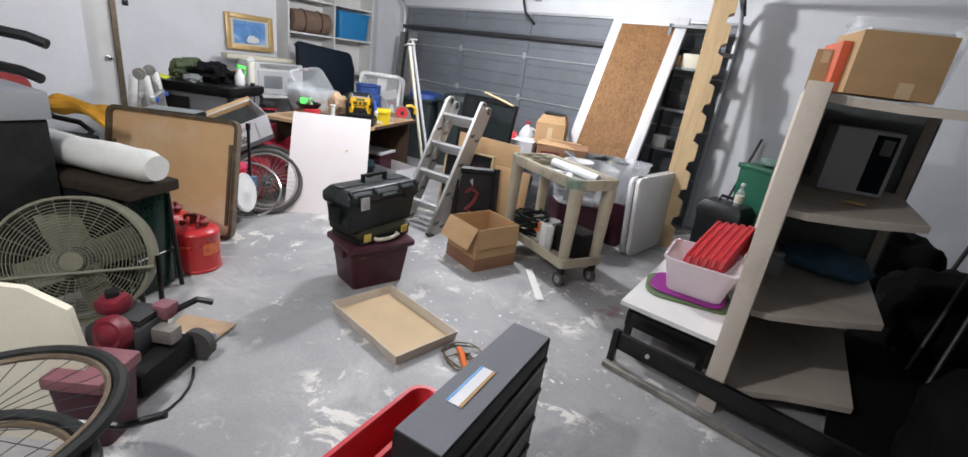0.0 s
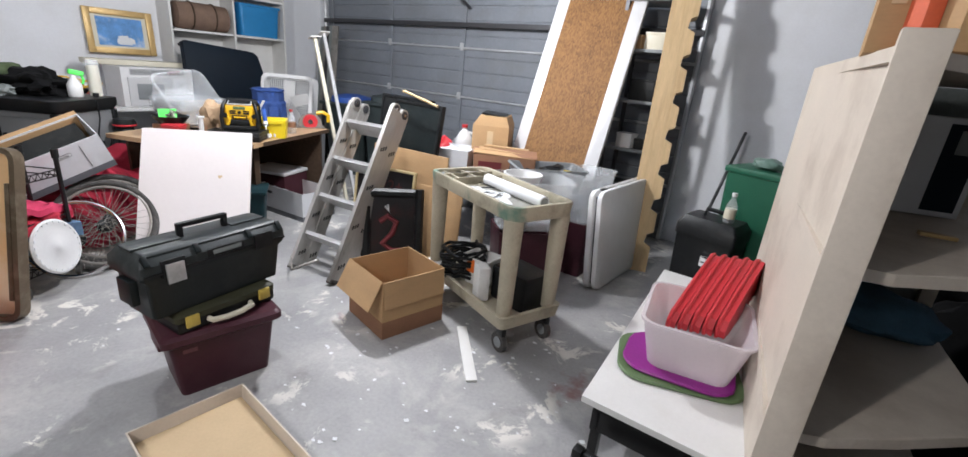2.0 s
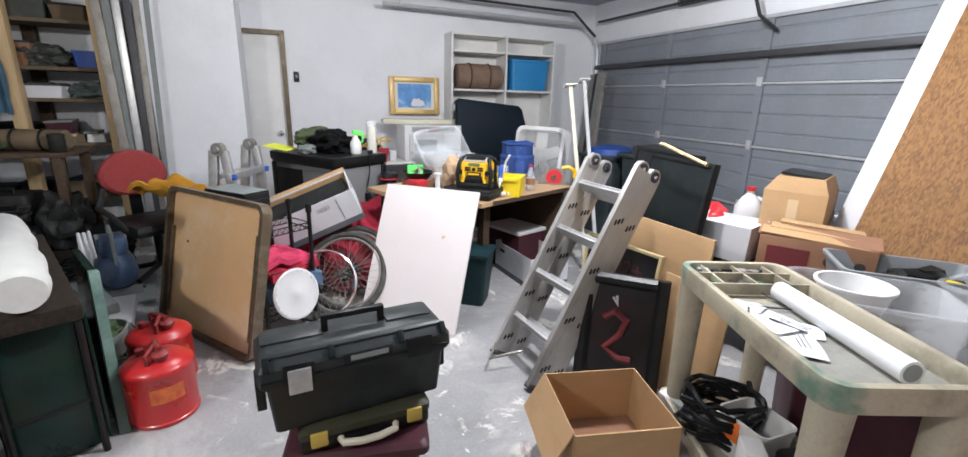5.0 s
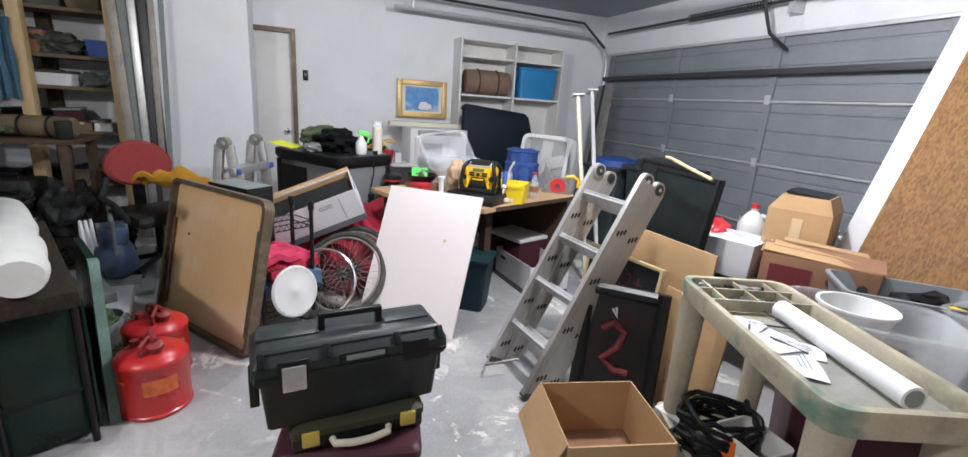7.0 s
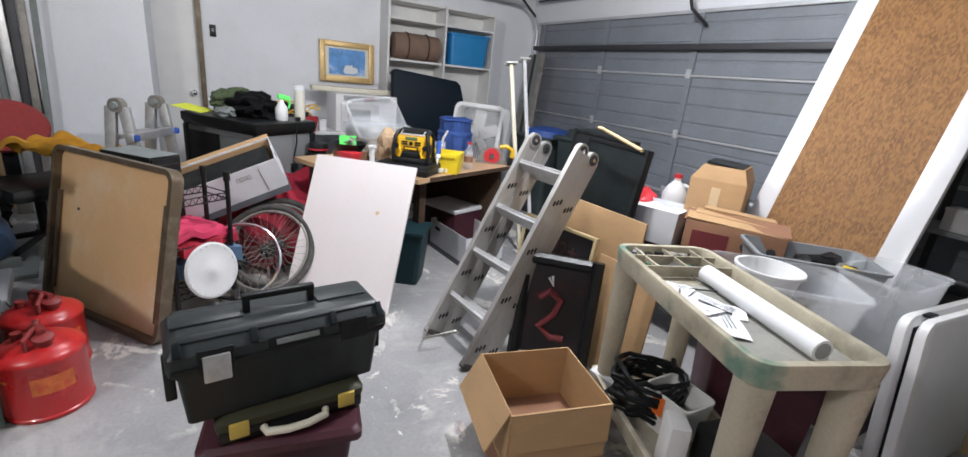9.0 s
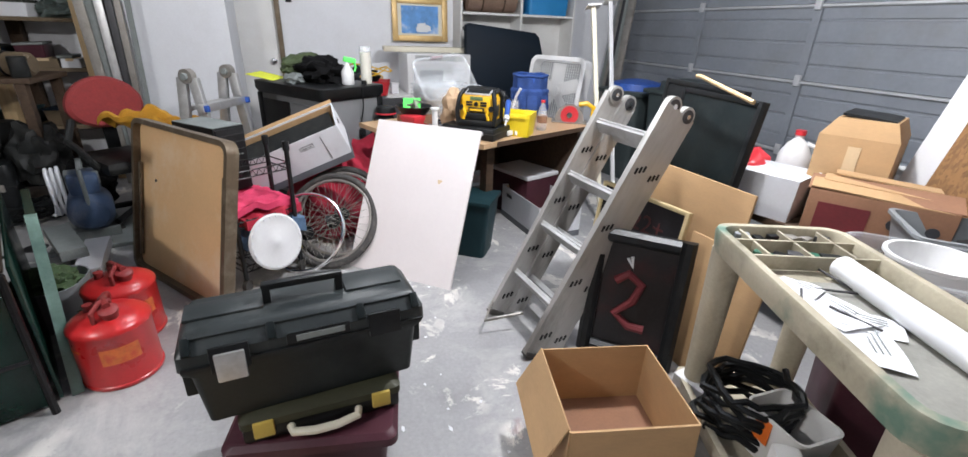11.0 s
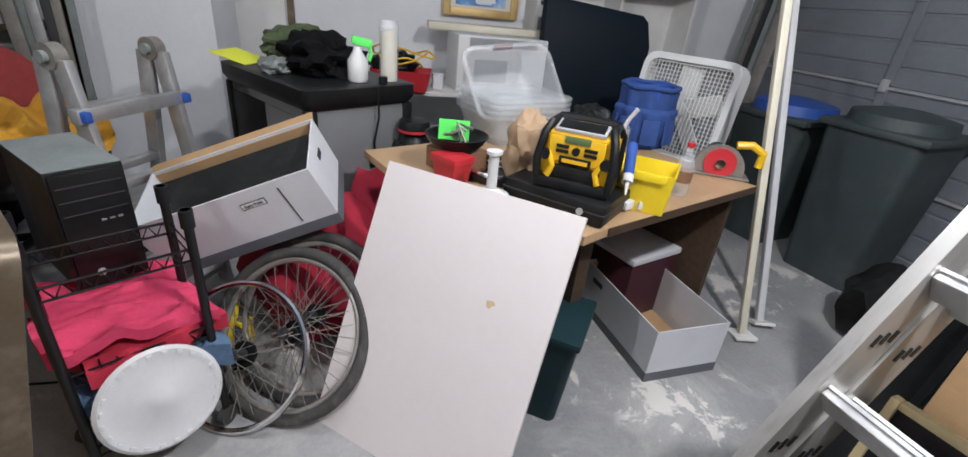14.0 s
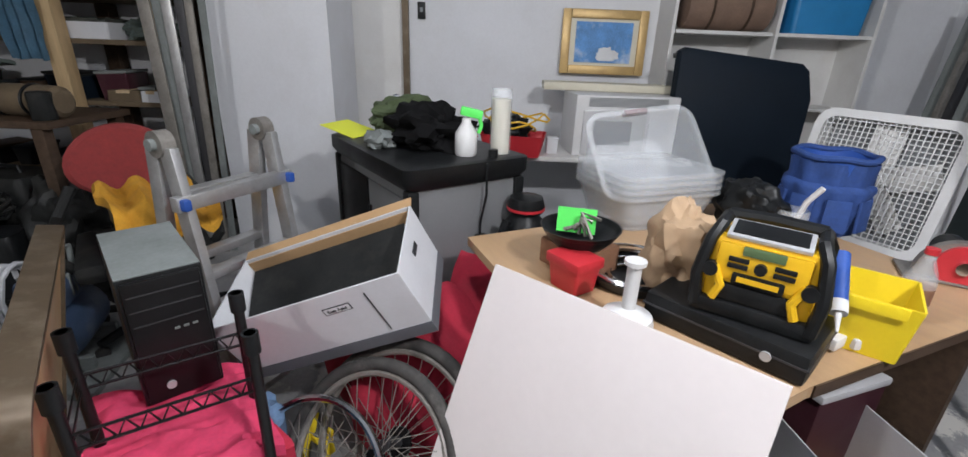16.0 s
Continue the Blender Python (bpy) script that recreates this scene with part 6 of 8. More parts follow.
# ---- card table on edge, fuel cans, green panel ----
p0, p1 = Vector((-3.42, 1.37, 0.0)), Vector((-2.68, 1.945, 0.0))
ktm = axes(p0, p1 - p0, (-0.02, 0.20, 0.80))
kw, kh = (p1 - p0).length, 0.86
kt = thing("card_table", "folding card table on edge showing its tan underside", "card table", ktm)
part("hardboard", box(bm_new(), (kw - 0.04, 0.012, kh - 0.04), (kw / 2, 0.012, kh / 2)), "hardboard", kt, "stained tan hardboard underside")
rim = [(x + kw / 2, z + kh / 2) for x, z, _ in rect(kw, kh, 0, 0.06)]
rin = [(x + kw / 2, z + kh / 2) for x, z, _ in rect(kw - 0.05, kh - 0.05, 0, 0.04)]
part("rim", rings(bm_new(), [[(x, -0.03, z) for x, z in rim], [(x, 0.028, z) for x, z in rim], [(x, 0.028, z) for x, z in rin], [(x, -0.03, z) for x, z in rin]], closed=True), "bronze", kt, "brown enamelled steel rim")
for x, z0, z1 in ((0.05, 0.08, kh * 0.72), (kw - 0.055, 0.10, kh * 0.80)):
    part("folded_leg", box(bm_new(), (0.022, 0.016, z1 - z0), (x, -0.006, (z0 + z1) / 2), bev=0.004), "bronze", kt)
part("bolt_hole", cyl(bm_new(), 0.008, 0.004, (0.2, 0.004, kh * 0.63), (90, 0, 0)), "ink", kt)


def fuel_can(x, y, rz, label):
    c = thing("fuel_can", label, "fuel can", pose(x, y, 0, 0, 0, rz), group="red fuel cans")
    part("body", lathe(bm_new(), [(0.133, 0), (0.139, 0.008), (0.139, 0.018), (0.135, 0.022), (0.135, 0.235), (0.139, 0.24), (0.139, 0.25), (0.130, 0.262), (0.10, 0.282), (0.05, 0.297), (0.03, 0.30)], 36), "red", c)
    part("spout", lathe(bm_new(), [(0.026, 0), (0.026, 0.035), (0.033, 0.04), (0.033, 0.055), (0.02, 0.062)], 18, pose(0.055, 0.02, 0.278, 0, 18, 0)), "red_worn", c, "dull red pouring spout")
    part("spring_clip", tube(bm_new(), [(0.08, -0.03, 0.28), (0.085, -0.03, 0.33), (0.06, -0.005, 0.355), (0.02, 0.01, 0.35)], 0.009, 8), "red_worn", c)
    part("trigger", tube(bm_new(), [(-0.03, 0.0, 0.335), (0.02, 0.0, 0.352), (0.075, 0.02, 0.345)], 0.013, 8), "red_worn", c)
    part("handle", tube(bm_new(), [(-0.085, 0, 0.28), (-0.09, 0, 0.318), (-0.045, 0, 0.338), (0.0, 0, 0.335), (0.03, 0.01, 0.31)], 0.011, 8), "red_worn", c)
    part("hinge_lug", box(bm_new(), (0.026, 0.05, 0.05), (0.01, 0, 0.315), bev=0.006), "red_worn", c)
    part("vent_cap", cyl(bm_new(), 0.018, 0.03, (-0.02, -0.055, 0.305), seg=14), "red_worn", c)
    part("decal", rings(bm_new(), [[(0.1362 * math.cos(a), 0.1362 * math.sin(a), z) for a in [radians(-15 + 5 * k) for k in range(12)]] + [(0.1356 * math.cos(a), 0.1356 * math.sin(a), z) for a in [radians(40 - 5 * k) for k in range(12)]] for z in (0.12, 0.19)]), "decal_orange", c, "worn orange warning decal")
    part("paint_scrape", rings(bm_new(), [[(0.1358 * math.cos(a), 0.1358 * math.sin(a), z) for a in [radians(-75 + 5 * k) for k in range(7)]] + [(0.1354 * math.cos(a), 0.1354 * math.sin(a), z) for a in [radians(-45 - 5 * k) for k in range(7)]] for z in (0.175, 0.185)]), "decal_orange", c, "pale scraped line")
    return c


fuel_can(-2.385, 1.60, 12, "dented red steel safety fuel can on the floor")
fuel_can(-2.69, 1.54, 30, "second red steel fuel can behind the first")

gp = thing("glassy_board", "dark green glassy board with pale edge beside the stand", "board", axes((-2.275, 1.46, 0.0), (-0.9, -0.43, 0), (-0.03, 0.06, 1)))
GP = [(0.0, 0.0), (0.80, 0.0), (0.86, 0.60), (0.34, 0.62)]
part("sheet", rings(bm_new(), [[(x, y, z) for x, z in GP] for y in (-0.03, 0.0)]), "green_deep", gp, "dark green glassy face", smooth=False)
# the board's lit edge, drawn as a strip of paler green
part("edge_strip", rings(bm_new(), [[(x, y, z) for x, z in [(-0.008, 0.0), (0.05, 0.0), (0.39, 0.62), (0.334, 0.624)]] for y in (-0.034, 0.004)]), "green_panel", gp, "board edge in pale green, its lit tone put into the colour", smooth=False)

M_ST = along((-2.10, 1.36), (-2.95, 0.95))
sd = thing("wicker_stand", "dark wicker topped metal stand under the roll", "stand", M_ST)
part("wicker_top", box(bm_new(), (1.22, 0.30, 0.065), (0.62, 0.02, 0.6175), bev=0.015), "wicker", sd)
for x in (0.08, 1.18):
    for y in (-0.11, 0.14):
        part("leg", tube(bm_new(), [(x, y, 0.56), (x + (0.04 if x > 0.5 else -0.04), y, 0.0)], 0.013, 8), "black_metal", sd)
    part("cross_bar", tube(bm_new(), [(x, -0.12, 0.22), (x, 0.15, 0.22)], 0.009, 6), "black_metal", sd)
part("green_pane", box(bm_new(), (1.0, 0.012, 0.56), (0.60, -0.135, 0.295), bev=0.003), "green_deep", sd, "dark green glass side pane")
part("end_pane", box(bm_new(), (0.012, 0.24, 0.56), (0.085, 0.015, 0.295), bev=0.003), "green_deep", sd, "dark green glass end pane")
# black sheet standing in for the deep shade beneath the wicker top
part("shade_board", box(bm_new(), (1.0, 0.012, 0.56), (0.60, 0.155, 0.295), bev=0.003), "black_cloth", sd, "black sheet added for the deep shade under the top")
bm = bm_new()
prof = []
for k in range(19):
    x = 1.15 * k / 18
    r = 0.084 + 0.012 * noise.noise((x * 5, 1, 1)) - (0.02 if k in (0, 18) else 0)
    prof.append([(x, 0.02 + 1.1 * r * math.cos(a) * (1 + 0.10 * noise.noise((x * 4, a, 3))), 0.735 + r * math.sin(a) * (1 + 0.06 * noise.noise((x * 9, a * 2, 5)))) for a in [2 * math.pi * j / 24 for j in range(24)]])
rings(bm, prof)
single("sheeting_roll", bm, "canvas", "rolled white plastic sheeting lying on the stand", "roll", M_ST @ pose(-0.02, 0, 0.002))

# drum fan
fa = thing("floor_fan", "old olive round floor fan with wire grille", "fan", axes((-1.86, 0.93, 0.10), (-0.42, -0.90, 0), (-0.28, 0.12, 0.95)))
FR = 0.29
part("drum", rings(bm_new(), [circle(FR, 40, (0, y, FR)) for y in (-0.09, 0.09)] + [circle(FR - 0.012, 40, (0, y, FR)) for y in (0.09, -0.09)], closed=True), "fan_olive", fa)
for k in range(18):
    part("grille_ring", tube(bm_new(), circle(0.045 + 0.0135 * k, 36, (0, 0.085 + 0.01 * math.sin(k / 4), FR)), 0.0022, 4, True), "fan_olive", fa)
gsp = bm_new()
for k in range(28):
    a = 2 * math.pi * k / 28
    tube(gsp, [(0.04 * math.cos(a), 0.09, FR + 0.04 * math.sin(a)), ((FR - 0.01) * math.cos(a + 0.25), 0.085, FR + (FR - 0.01) * math.sin(a + 0.25))], 0.0018, 4)
tagged(part("grille_spokes", gsp, "fan_olive", fa, smooth=False), kind="stuff")
part("badge", cyl(bm_new(), 0.042, 0.014, (0, 0.095, FR), (90, 0, 0), seg=24), "fan_olive", fa)
for k in range(4):
    part("blade", box(bm_new(), (0.15, 0.01, 0.2), (0, 0, 0.14), (0, 0, 28), bev=0.004), "fan_olive", fa, m=pose(0, -0.01, FR, 0, 90 * k + 20, 0))
part("motor", cyl(bm_new(), 0.06, 0.1, (0, -0.05, FR), (90, 0, 0)), "strut", fa)
for sx in (-1, 1):
    part("stand_leg", tube(bm_new(), [(sx * 0.30, 0, FR), (sx * 0.31, 0, -0.04), (sx * 0.31, 0.16, -0.09), (sx * 0.31, -0.16, -0.09)], 0.012, 8), "black_metal", fa)
part("cross_bar", tube(bm_new(), [(-0.3, 0.11, FR - 0.04), (0.3, 0.11, FR - 0.06)], 0.008, 6), "fan_olive", fa)

# red engine, dusty bin, tyre and cream panel
en = thing("garden_engine", "small red and black petrol garden engine on the floor", "engine", pose(-1.50, 1.02, 0, 0, 0, 35))
part("deck", box(bm_new(), (0.40, 0.32, 0.12), (0, -0.03, 0.08), bev=0.03), "dusty", en)
part("crankcase", box(bm_new(), (0.22, 0.2, 0.14), (0, 0, 0.19), bev=0.03), "strut", en)
for k in range(6):
    part("cooling_fin", box(bm_new(), (0.15, 0.14, 0.006), (0.02, 0.02, 0.215 + 0.014 * k), bev=0.002), "strut", en)
part("tank", box(bm_new(), (0.11, 0.10, 0.075), (-0.05, 0.0, 0.32), (6, -5, 0), bev=0.03), "engine_red", en, "grimy red fuel tank")
part("tank_cap", cyl(bm_new(), 0.026, 0.03, (-0.05, 0, 0.365), seg=18), "black", en)
part("cowl", lathe(bm_new(), [(0.075, 0), (0.075, 0.035), (0.06, 0.05), (0.045, 0.047), (0.03, 0.056), (0.01, 0.058)], 24, pose(0.03, -0.09, 0.25, 75, 0, 0)), "engine_red", en, "grimy red recoil cowl")
part("air_filter", box(bm_new(), (0.08, 0.08, 0.07), (0.10, 0.09, 0.27), bev=0.02), "dusty_red", en)
part("muffler", box(bm_new(), (0.1, 0.07, 0.07), (0.15, 0.02, 0.2), bev=0.015), "alu_dirty", en)
part("front_wheel", cyl(bm_new(), 0.075, 0.04, (0.20, 0.14, 0.076), (90, 0, 0), seg=24), "rubber", en)
part("rear_wheel", cyl(bm_new(), 0.085, 0.05, (-0.10, -0.21, 0.086), (90, 0, 0), seg=24), "rubber", en)
part("lever", tube(bm_new(), [(0.10, 0.10, 0.24), (0.2, 0.16, 0.30), (0.24, 0.2, 0.27)], 0.016, 6), "black_metal", en)
single("black_cable", tube(bm_new(), [(-1.35 + 0.22 * math.sin(k * 0.3), 1.10 - 0.02 * k + 0.1 * math.cos(k * 0.35), 0.008) for k in range(22)], 0.006, 6), "black", "thin black cable trailing on the floor", "cable")
mb = thing("dusty_bin", "dusty maroon plastic bin with lid", "bin", pose(-1.19, 0.84, 0, 0, 0, 40) @ Matrix.Diagonal((0.78, 0.78, 0.96, 1)))
part("body", solid(bm_new(), (0.2, 0.2), (0.24, 0.24), 0.26, 0, 0.03), "maroon", mb)
part("lid", box(bm_new(), (0.26, 0.26, 0.05), (0, 0, 0.28), bev=0.015), "dusty_red", mb, "dusty pink red lid")
cy = thing("bicycle", "bicycle tipped on its side over the chair back", "bicycle", pose(-0.76, 0.52, 0))
for cx, cyy, z, tip in ((0.0, 0.0, 0.50, 0.10), (0.21, -0.11, 0.47, 0.06)):
    ring = [(cx + 0.31 * math.cos(a), cyy + 0.31 * math.sin(a), z + 0.31 * tip * math.sin(a + 0.6)) for a in [2 * math.pi * j / 48 for j in range(48)]]
    w = part("wheel", tube(bm_new(), ring, 0.018, 8, True), "dim_grey", cy)
    part("rim", tube(bm_new(), [(cx + (x - cx) * 0.915, cyy + (y - cyy) * 0.915, zz) for x, y, zz in ring], 0.009, 6, True), "bronze", w)
    sp = bm_new()
    for x, y, zz in ring[::2]:
        tube(sp, [(cx, cyy, z), (cx + (x - cx) * 0.91, cyy + (y - cyy) * 0.91, zz)], 0.0013, 4)
    tagged(part("spokes", sp, "strut", w, smooth=False), kind="stuff")
    part("hub", cyl(bm_new(), 0.02, 0.10, (cx, cyy, z), seg=14), "black_metal", w)
part("frame_tube", tube(bm_new(), [(0, 0, 0.45), (0.0, -0.30, 0.30), (-0.1, -0.5, 0.016)], 0.016, 8), "black_metal", cy)
part("frame_tube", tube(bm_new(), [(0.21, -0.11, 0.42), (0.25, -0.3, 0.25), (0.3, -0.5, 0.016)], 0.016, 8), "black_metal", cy)
part("seat_post", tube(bm_new(), [(0, -0.02, 0.44), (-0.12, -0.1, 0.2), (-0.2, -0.1, 0.016)], 0.014, 8), "black_metal", cy)
part("brake_lever", tube(bm_new(), [(0.06, 0.18, 0.46), (0.14, 0.28, 0.44), (0.20, 0.36, 0.47)], 0.011, 8), "black_metal", cy)
cp = thing("cream_panel", "rounded cream plastic chair back beside the bicycle", "chair", pose(-1.38, 0.63, 0, 0, 0, 40) @ Matrix.Diagonal((1.2, 1.0, 0.98, 1)))
part("back", rings(bm_new(), [[(x, y0 + 0.12 * (z - 0.3), z) for x, z in [(-0.22, 0.0), (0.22, 0.0), (0.24, 0.35), (0.2, 0.52), (0.08, 0.58), (-0.08, 0.58), (-0.2, 0.52), (-0.24, 0.35)]] for y0 in (0, 0.025)]), "cream", cp)
part("grey_leg", tube(bm_new(), [(-0.26, 0, 0), (-0.26, 0.03, 0.3), (-0.2, 0.08, 0.62)], 0.014, 8), "light_steel", cp)
ps = thing("paper_scraps", "torn card and blue printed paper on the floor", "paper", pose(-1.66, 1.34, 0, 0, 0, 30))
part("card", cloth(bm_new(), 0.30, 0.16, lambda u, v: 0.006 + 0.01 * u, 6, 6, 0.003), "kraft", ps)
part("leaflet", cloth(bm_new(), 0.10, 0.06, lambda u, v: 0.024 + 0.012 * math.sin(u * 4), 6, 6, 0.001), "paper", ps, m=pose(0.02, -0.12, 0, 0, 0, 20))
part("leaflet", cloth(bm_new(), 0.12, 0.05, lambda u, v: 0.010 + 0.012 * math.sin(u * 4), 6, 6, 0.001), "denim", ps, m=pose(0.1, -0.08, 0.01, 0, 0, 50))

# black speaker case and red bin close to the start
bxm = axes((-0.005, 1.54, 0.0), (0.10, -0.60, 0), (0, 0, 1))
sb = thing("black_case", "tall dusty black case with a paper label on top", "case", bxm)
part("body", box(bm_new(), (0.66, 0.15, 0.59), (0, 0, 0.297), bev=0.008), "black", sb)
# top sheet in a lighter grey than the body
part("grey_top", box(bm_new(), (0.65, 0.14, 0.004), (0, 0, 0.5935)), "box_grey", sb, "dark grey top face")
for k in range(4):
    part("ridge", box(bm_new(), (0.64, 0.008, 0.02), (0, 0.078, 0.12 + 0.13 * k), bev=0.003), "black_metal", sb)
lbl = part("label", box(bm_new(), (0.19, 0.05, 0.002), (0.07, -0.005, 0.597)), "paper", sb, "white paper label")
part("blue_stripe", box(bm_new(), (0.19, 0.008, 0.002), (0.07, -0.026, 0.5982)), "blue_bin", lbl)
part("brown_stripe", box(bm_new(), (0.19, 0.010, 0.002), (0.07, 0.016, 0.5982)), "carton", lbl)
rbn = thing("red_bin", "red plastic bin standing beside the black case", "bin", pose(-0.125, 1.27, 0, 0, 0, -81))
part("body", tub(bm_new(), (0.34, 0.07), (0.42, 0.10), 0.47, 0.006, 0.05, 0.008), "red_plastic", rbn)

# ---- east side: bench with tubs, tall shelf ----
be = thing("low_bench", "white topped low bench on a black metal frame", "bench", pose(0, 0, 0))
part("top", prism(bm_new(), [(-0.14, 2.97), (0.40, 2.97), (0.24, 4.47), (-0.25, 4.47)], 0.025, pose(0, 0, 0.28)), "white", be, smooth=False)
for x, y in ((-0.08, 3.03), (0.33, 3.03), (-0.18, 4.4), (0.18, 4.4)):
    part("leg", box(bm_new(), (0.035, 0.035, 0.28), (x, y, 0.14)), "black_metal", be)
part("front_rail", box(bm_new(), (0.44, 0.03, 0.09), (0.12, 3.02, 0.20), bev=0.004), "black_metal", be)
part("side_rail", box(bm_new(), (0.03, 1.4, 0.09), (-0.135, 3.7, 0.20), (0, 0, 4), bev=0.004), "black_metal", be)
bdf = thing("bed_frame", "black metal bed frame rails lying on the floor", "bed frame", along((-0.09, 2.80), (1.25, 2.72)))
part("rail", box(bm_new(), (1.35, 0.03, 0.10), (0.68, 0.06, 0.13), bev=0.005), "black_metal", bdf)
part("foot_bar", box(bm_new(), (1.35, 0.035, 0.03), (0.68, -0.03, 0.015), bev=0.005), "alu_dirty", bdf)
part("end_post", box(bm_new(), (0.035, 0.04, 0.19), (0.01, 0.05, 0.095), bev=0.005), "black_metal", bdf)
part("bolt", cyl(bm_new(), 0.012, 0.01, (0.2, 0.042, 0.13), (90, 0, 0)), "light_steel", bdf)
for nm, mt, lab, z, s, rz in (("tub_lid", "olive", "olive green oval tub lid on the bench", 0.306, 1.08, 5), ("tub_lid", "purple", "purple tub lid under the clear tub", 0.322, 0.96, -4)):
    single(nm, rings(bm_new(), [rect(0.44 * s, 0.34 * s, 0, 0.10), rect(0.45 * s, 0.35 * s, 0.008, 0.10), rect(0.44 * s, 0.34 * s, 0.015, 0.10)]), mt, lab, "lid", pose(0.09, 3.42, z, 0, 0, 12 + rz))
cq = thing("clear_tub", "milky clear tub holding red lids on the bench", "tub", pose(0.11, 3.50, 0.338, 0, 0, 9), group="clear storage tubs")
part("tub", tub(bm_new(), (0.31, 0.38), (0.40, 0.44), 0.19, 0.005, 0.06, 0.010), "clear_pink", cq)
LIDP = [(0.0, -0.02), (0.03, 0.015), (0.20, 0.03), (0.42, 0.025), (0.465, -0.01), (0.48, -0.10), (0.44, -0.15), (0.24, -0.13), (0.06, -0.09), (0.0, -0.06)]
for k in range(5):
    rlid = thing("red_lid", "red plastic lid standing on edge in the clear tub", "lid", axes((0.02 + 0.045 * k, 3.46 + 0.006 * k, 0.49 + 0.005 * k), (0.13, 0.92, 0.42), (0.10 - 0.03 * k, -0.4, 0.92)), group="red lids in the clear tub")
    part("lid", rings(bm_new(), [[(x, y, z) for x, z in LIDP] for y in (-0.019, -0.012, 0.0, 0.017)]), "red_plastic", rlid)
    part("lip", tube(bm_new(), [(x, 0.012, z) for x, z in LIDP], 0.009, 8, True), "red_plastic", rlid)
bkx = thing("toolbox", "black plastic toolbox with white label behind the bench", "toolbox", pose(-0.06, 4.66, 0, 0, 0, -12) @ Matrix.Diagonal((0.72, 0.85, 1.08, 1)))
part("body", solid(bm_new(), (0.44, 0.26), (0.48, 0.3), 0.50, 0, 0.02), "black", bkx)
part("lid", rings(bm_new(), [rect(0.50, 0.32, 0.50, 0.02), rect(0.50, 0.32, 0.56, 0.02), rect(0.42, 0.24, 0.61, 0.02)]), "black", bkx)
part("handle", tube(bm_new(), [(-0.1, 0, 0.60), (-0.09, 0, 0.65), (0.09, 0, 0.65), (0.1, 0, 0.60)], 0.013, 8), "black", bkx)
part("label", box(bm_new(), (0.07, 0.003, 0.11), (0.05, -0.145, 0.40), (-3, 0, 0)), "paper", bkx, "white paper label")
for k in range(3):
    part("label_print", box(bm_new(), (0.05, 0.002, 0.008), (0.05, -0.1475, 0.37 + 0.03 * k), (-3, 0, 0)), "ink", bkx)
wbt = thing("small_bottle", "small clear bottle with yellow label on the toolbox", "bottle", pose(0.01, 4.63, 0.652))
part("bottle", lathe(bm_new(), [(0.03, 0), (0.032, 0.01), (0.032, 0.11), (0.014, 0.15), (0.013, 0.17)], 18), "clear", wbt)
part("label", cyl(bm_new(), 0.0328, 0.06, (0, 0, 0.06), seg=18), "cream", wbt)
part("cap", cyl(bm_new(), 0.016, 0.02, (0, 0, 0.178), seg=14), "plastic_white", wbt)
gbn = thing("green_bin", "dark green plastic bin by the wall", "bin", pose(0.16, 4.92, 0, 0, 0, -20))
part("body", solid(bm_new(), (0.36, 0.28), (0.42, 0.34), 0.93, 0, 0.03), "green_bin", gbn)
part("lid", box(bm_new(), (0.44, 0.36, 0.04), (0, 0, 0.95), bev=0.012), "green_bin", gbn)
single("green_pad", lump(bm_new(), (0.09, 0.06, 0.04), (0, 0, 0.03), 0.3, 2, 2), "green_panel", "pale green pack on the green bin", "pack", pose(0.12, 4.88, 0.972))
single("thin_rod", tube(bm_new(), [(-0.30, 5.3, 0.0), (-0.16, 5.9, 1.1)], 0.012, 8), "strut", "thin dark metal rod leaning on the wall", "rod")

sh = thing("tall_shelf", "cream painted wooden shelf unit with warped boards", "shelf", pose(0, 0, 0))
A = Vector((0.415, 2.85))
part("front_post", box(bm_new(), (0.085, 0.04, 1.56), (A.x + 0.02, A.y, 0.78), bev=0.004), "cream_wood", sh)
part("side_panel", box(bm_new(), (0.018, 1.35, 1.50), (A.x - 0.085, A.y + 0.69, 0.79), (0, 0, 8.3), bev=0.003), "cream_wood", sh, smooth=False)
for k, (z, tip) in enumerate(((0.10, (0.99, 3.25)), (0.53, (0.966, 3.32)), (1.02, (0.966, 3.32)), (1.50, (1.12, 3.05)))):
    pts = [(0.40, 2.87), (0.55, 2.955), (0.72, 3.10 if k < 3 else 2.97), tip, (tip[0] - 0.09, 4.2), (0.24, 4.2)]
    lo, hi = [], []
    b = bm_new()
    rings(b, [[(x, y, z - (0.018 * math.sin(i * 0.9) if i < 4 else 0) + dz) for i, (x, y) in enumerate(pts)] for dz in (0, 0.032)])
    part("shelf_board", b, "cream_wood", sh, smooth=False)
part("back_panel", box(bm_new(), (0.68, 0.012, 1.48), (0.58, 4.245, 0.76)), "slate", sh, "dark board closing the back", smooth=False)
part("back_post", box(bm_new(), (0.05, 0.05, 1.5), (0.88, 4.2, 0.76)), "cream_wood", sh)
part("back_post", box(bm_new(), (0.05, 0.05, 1.5), (0.26, 4.22, 0.76)), "cream_wood", sh)
tbx = thing("cardboard_box", "brown cardboard box on top of the cream shelf", "box", along((0.50, 3.02), (0.80, 3.13), 1.535))
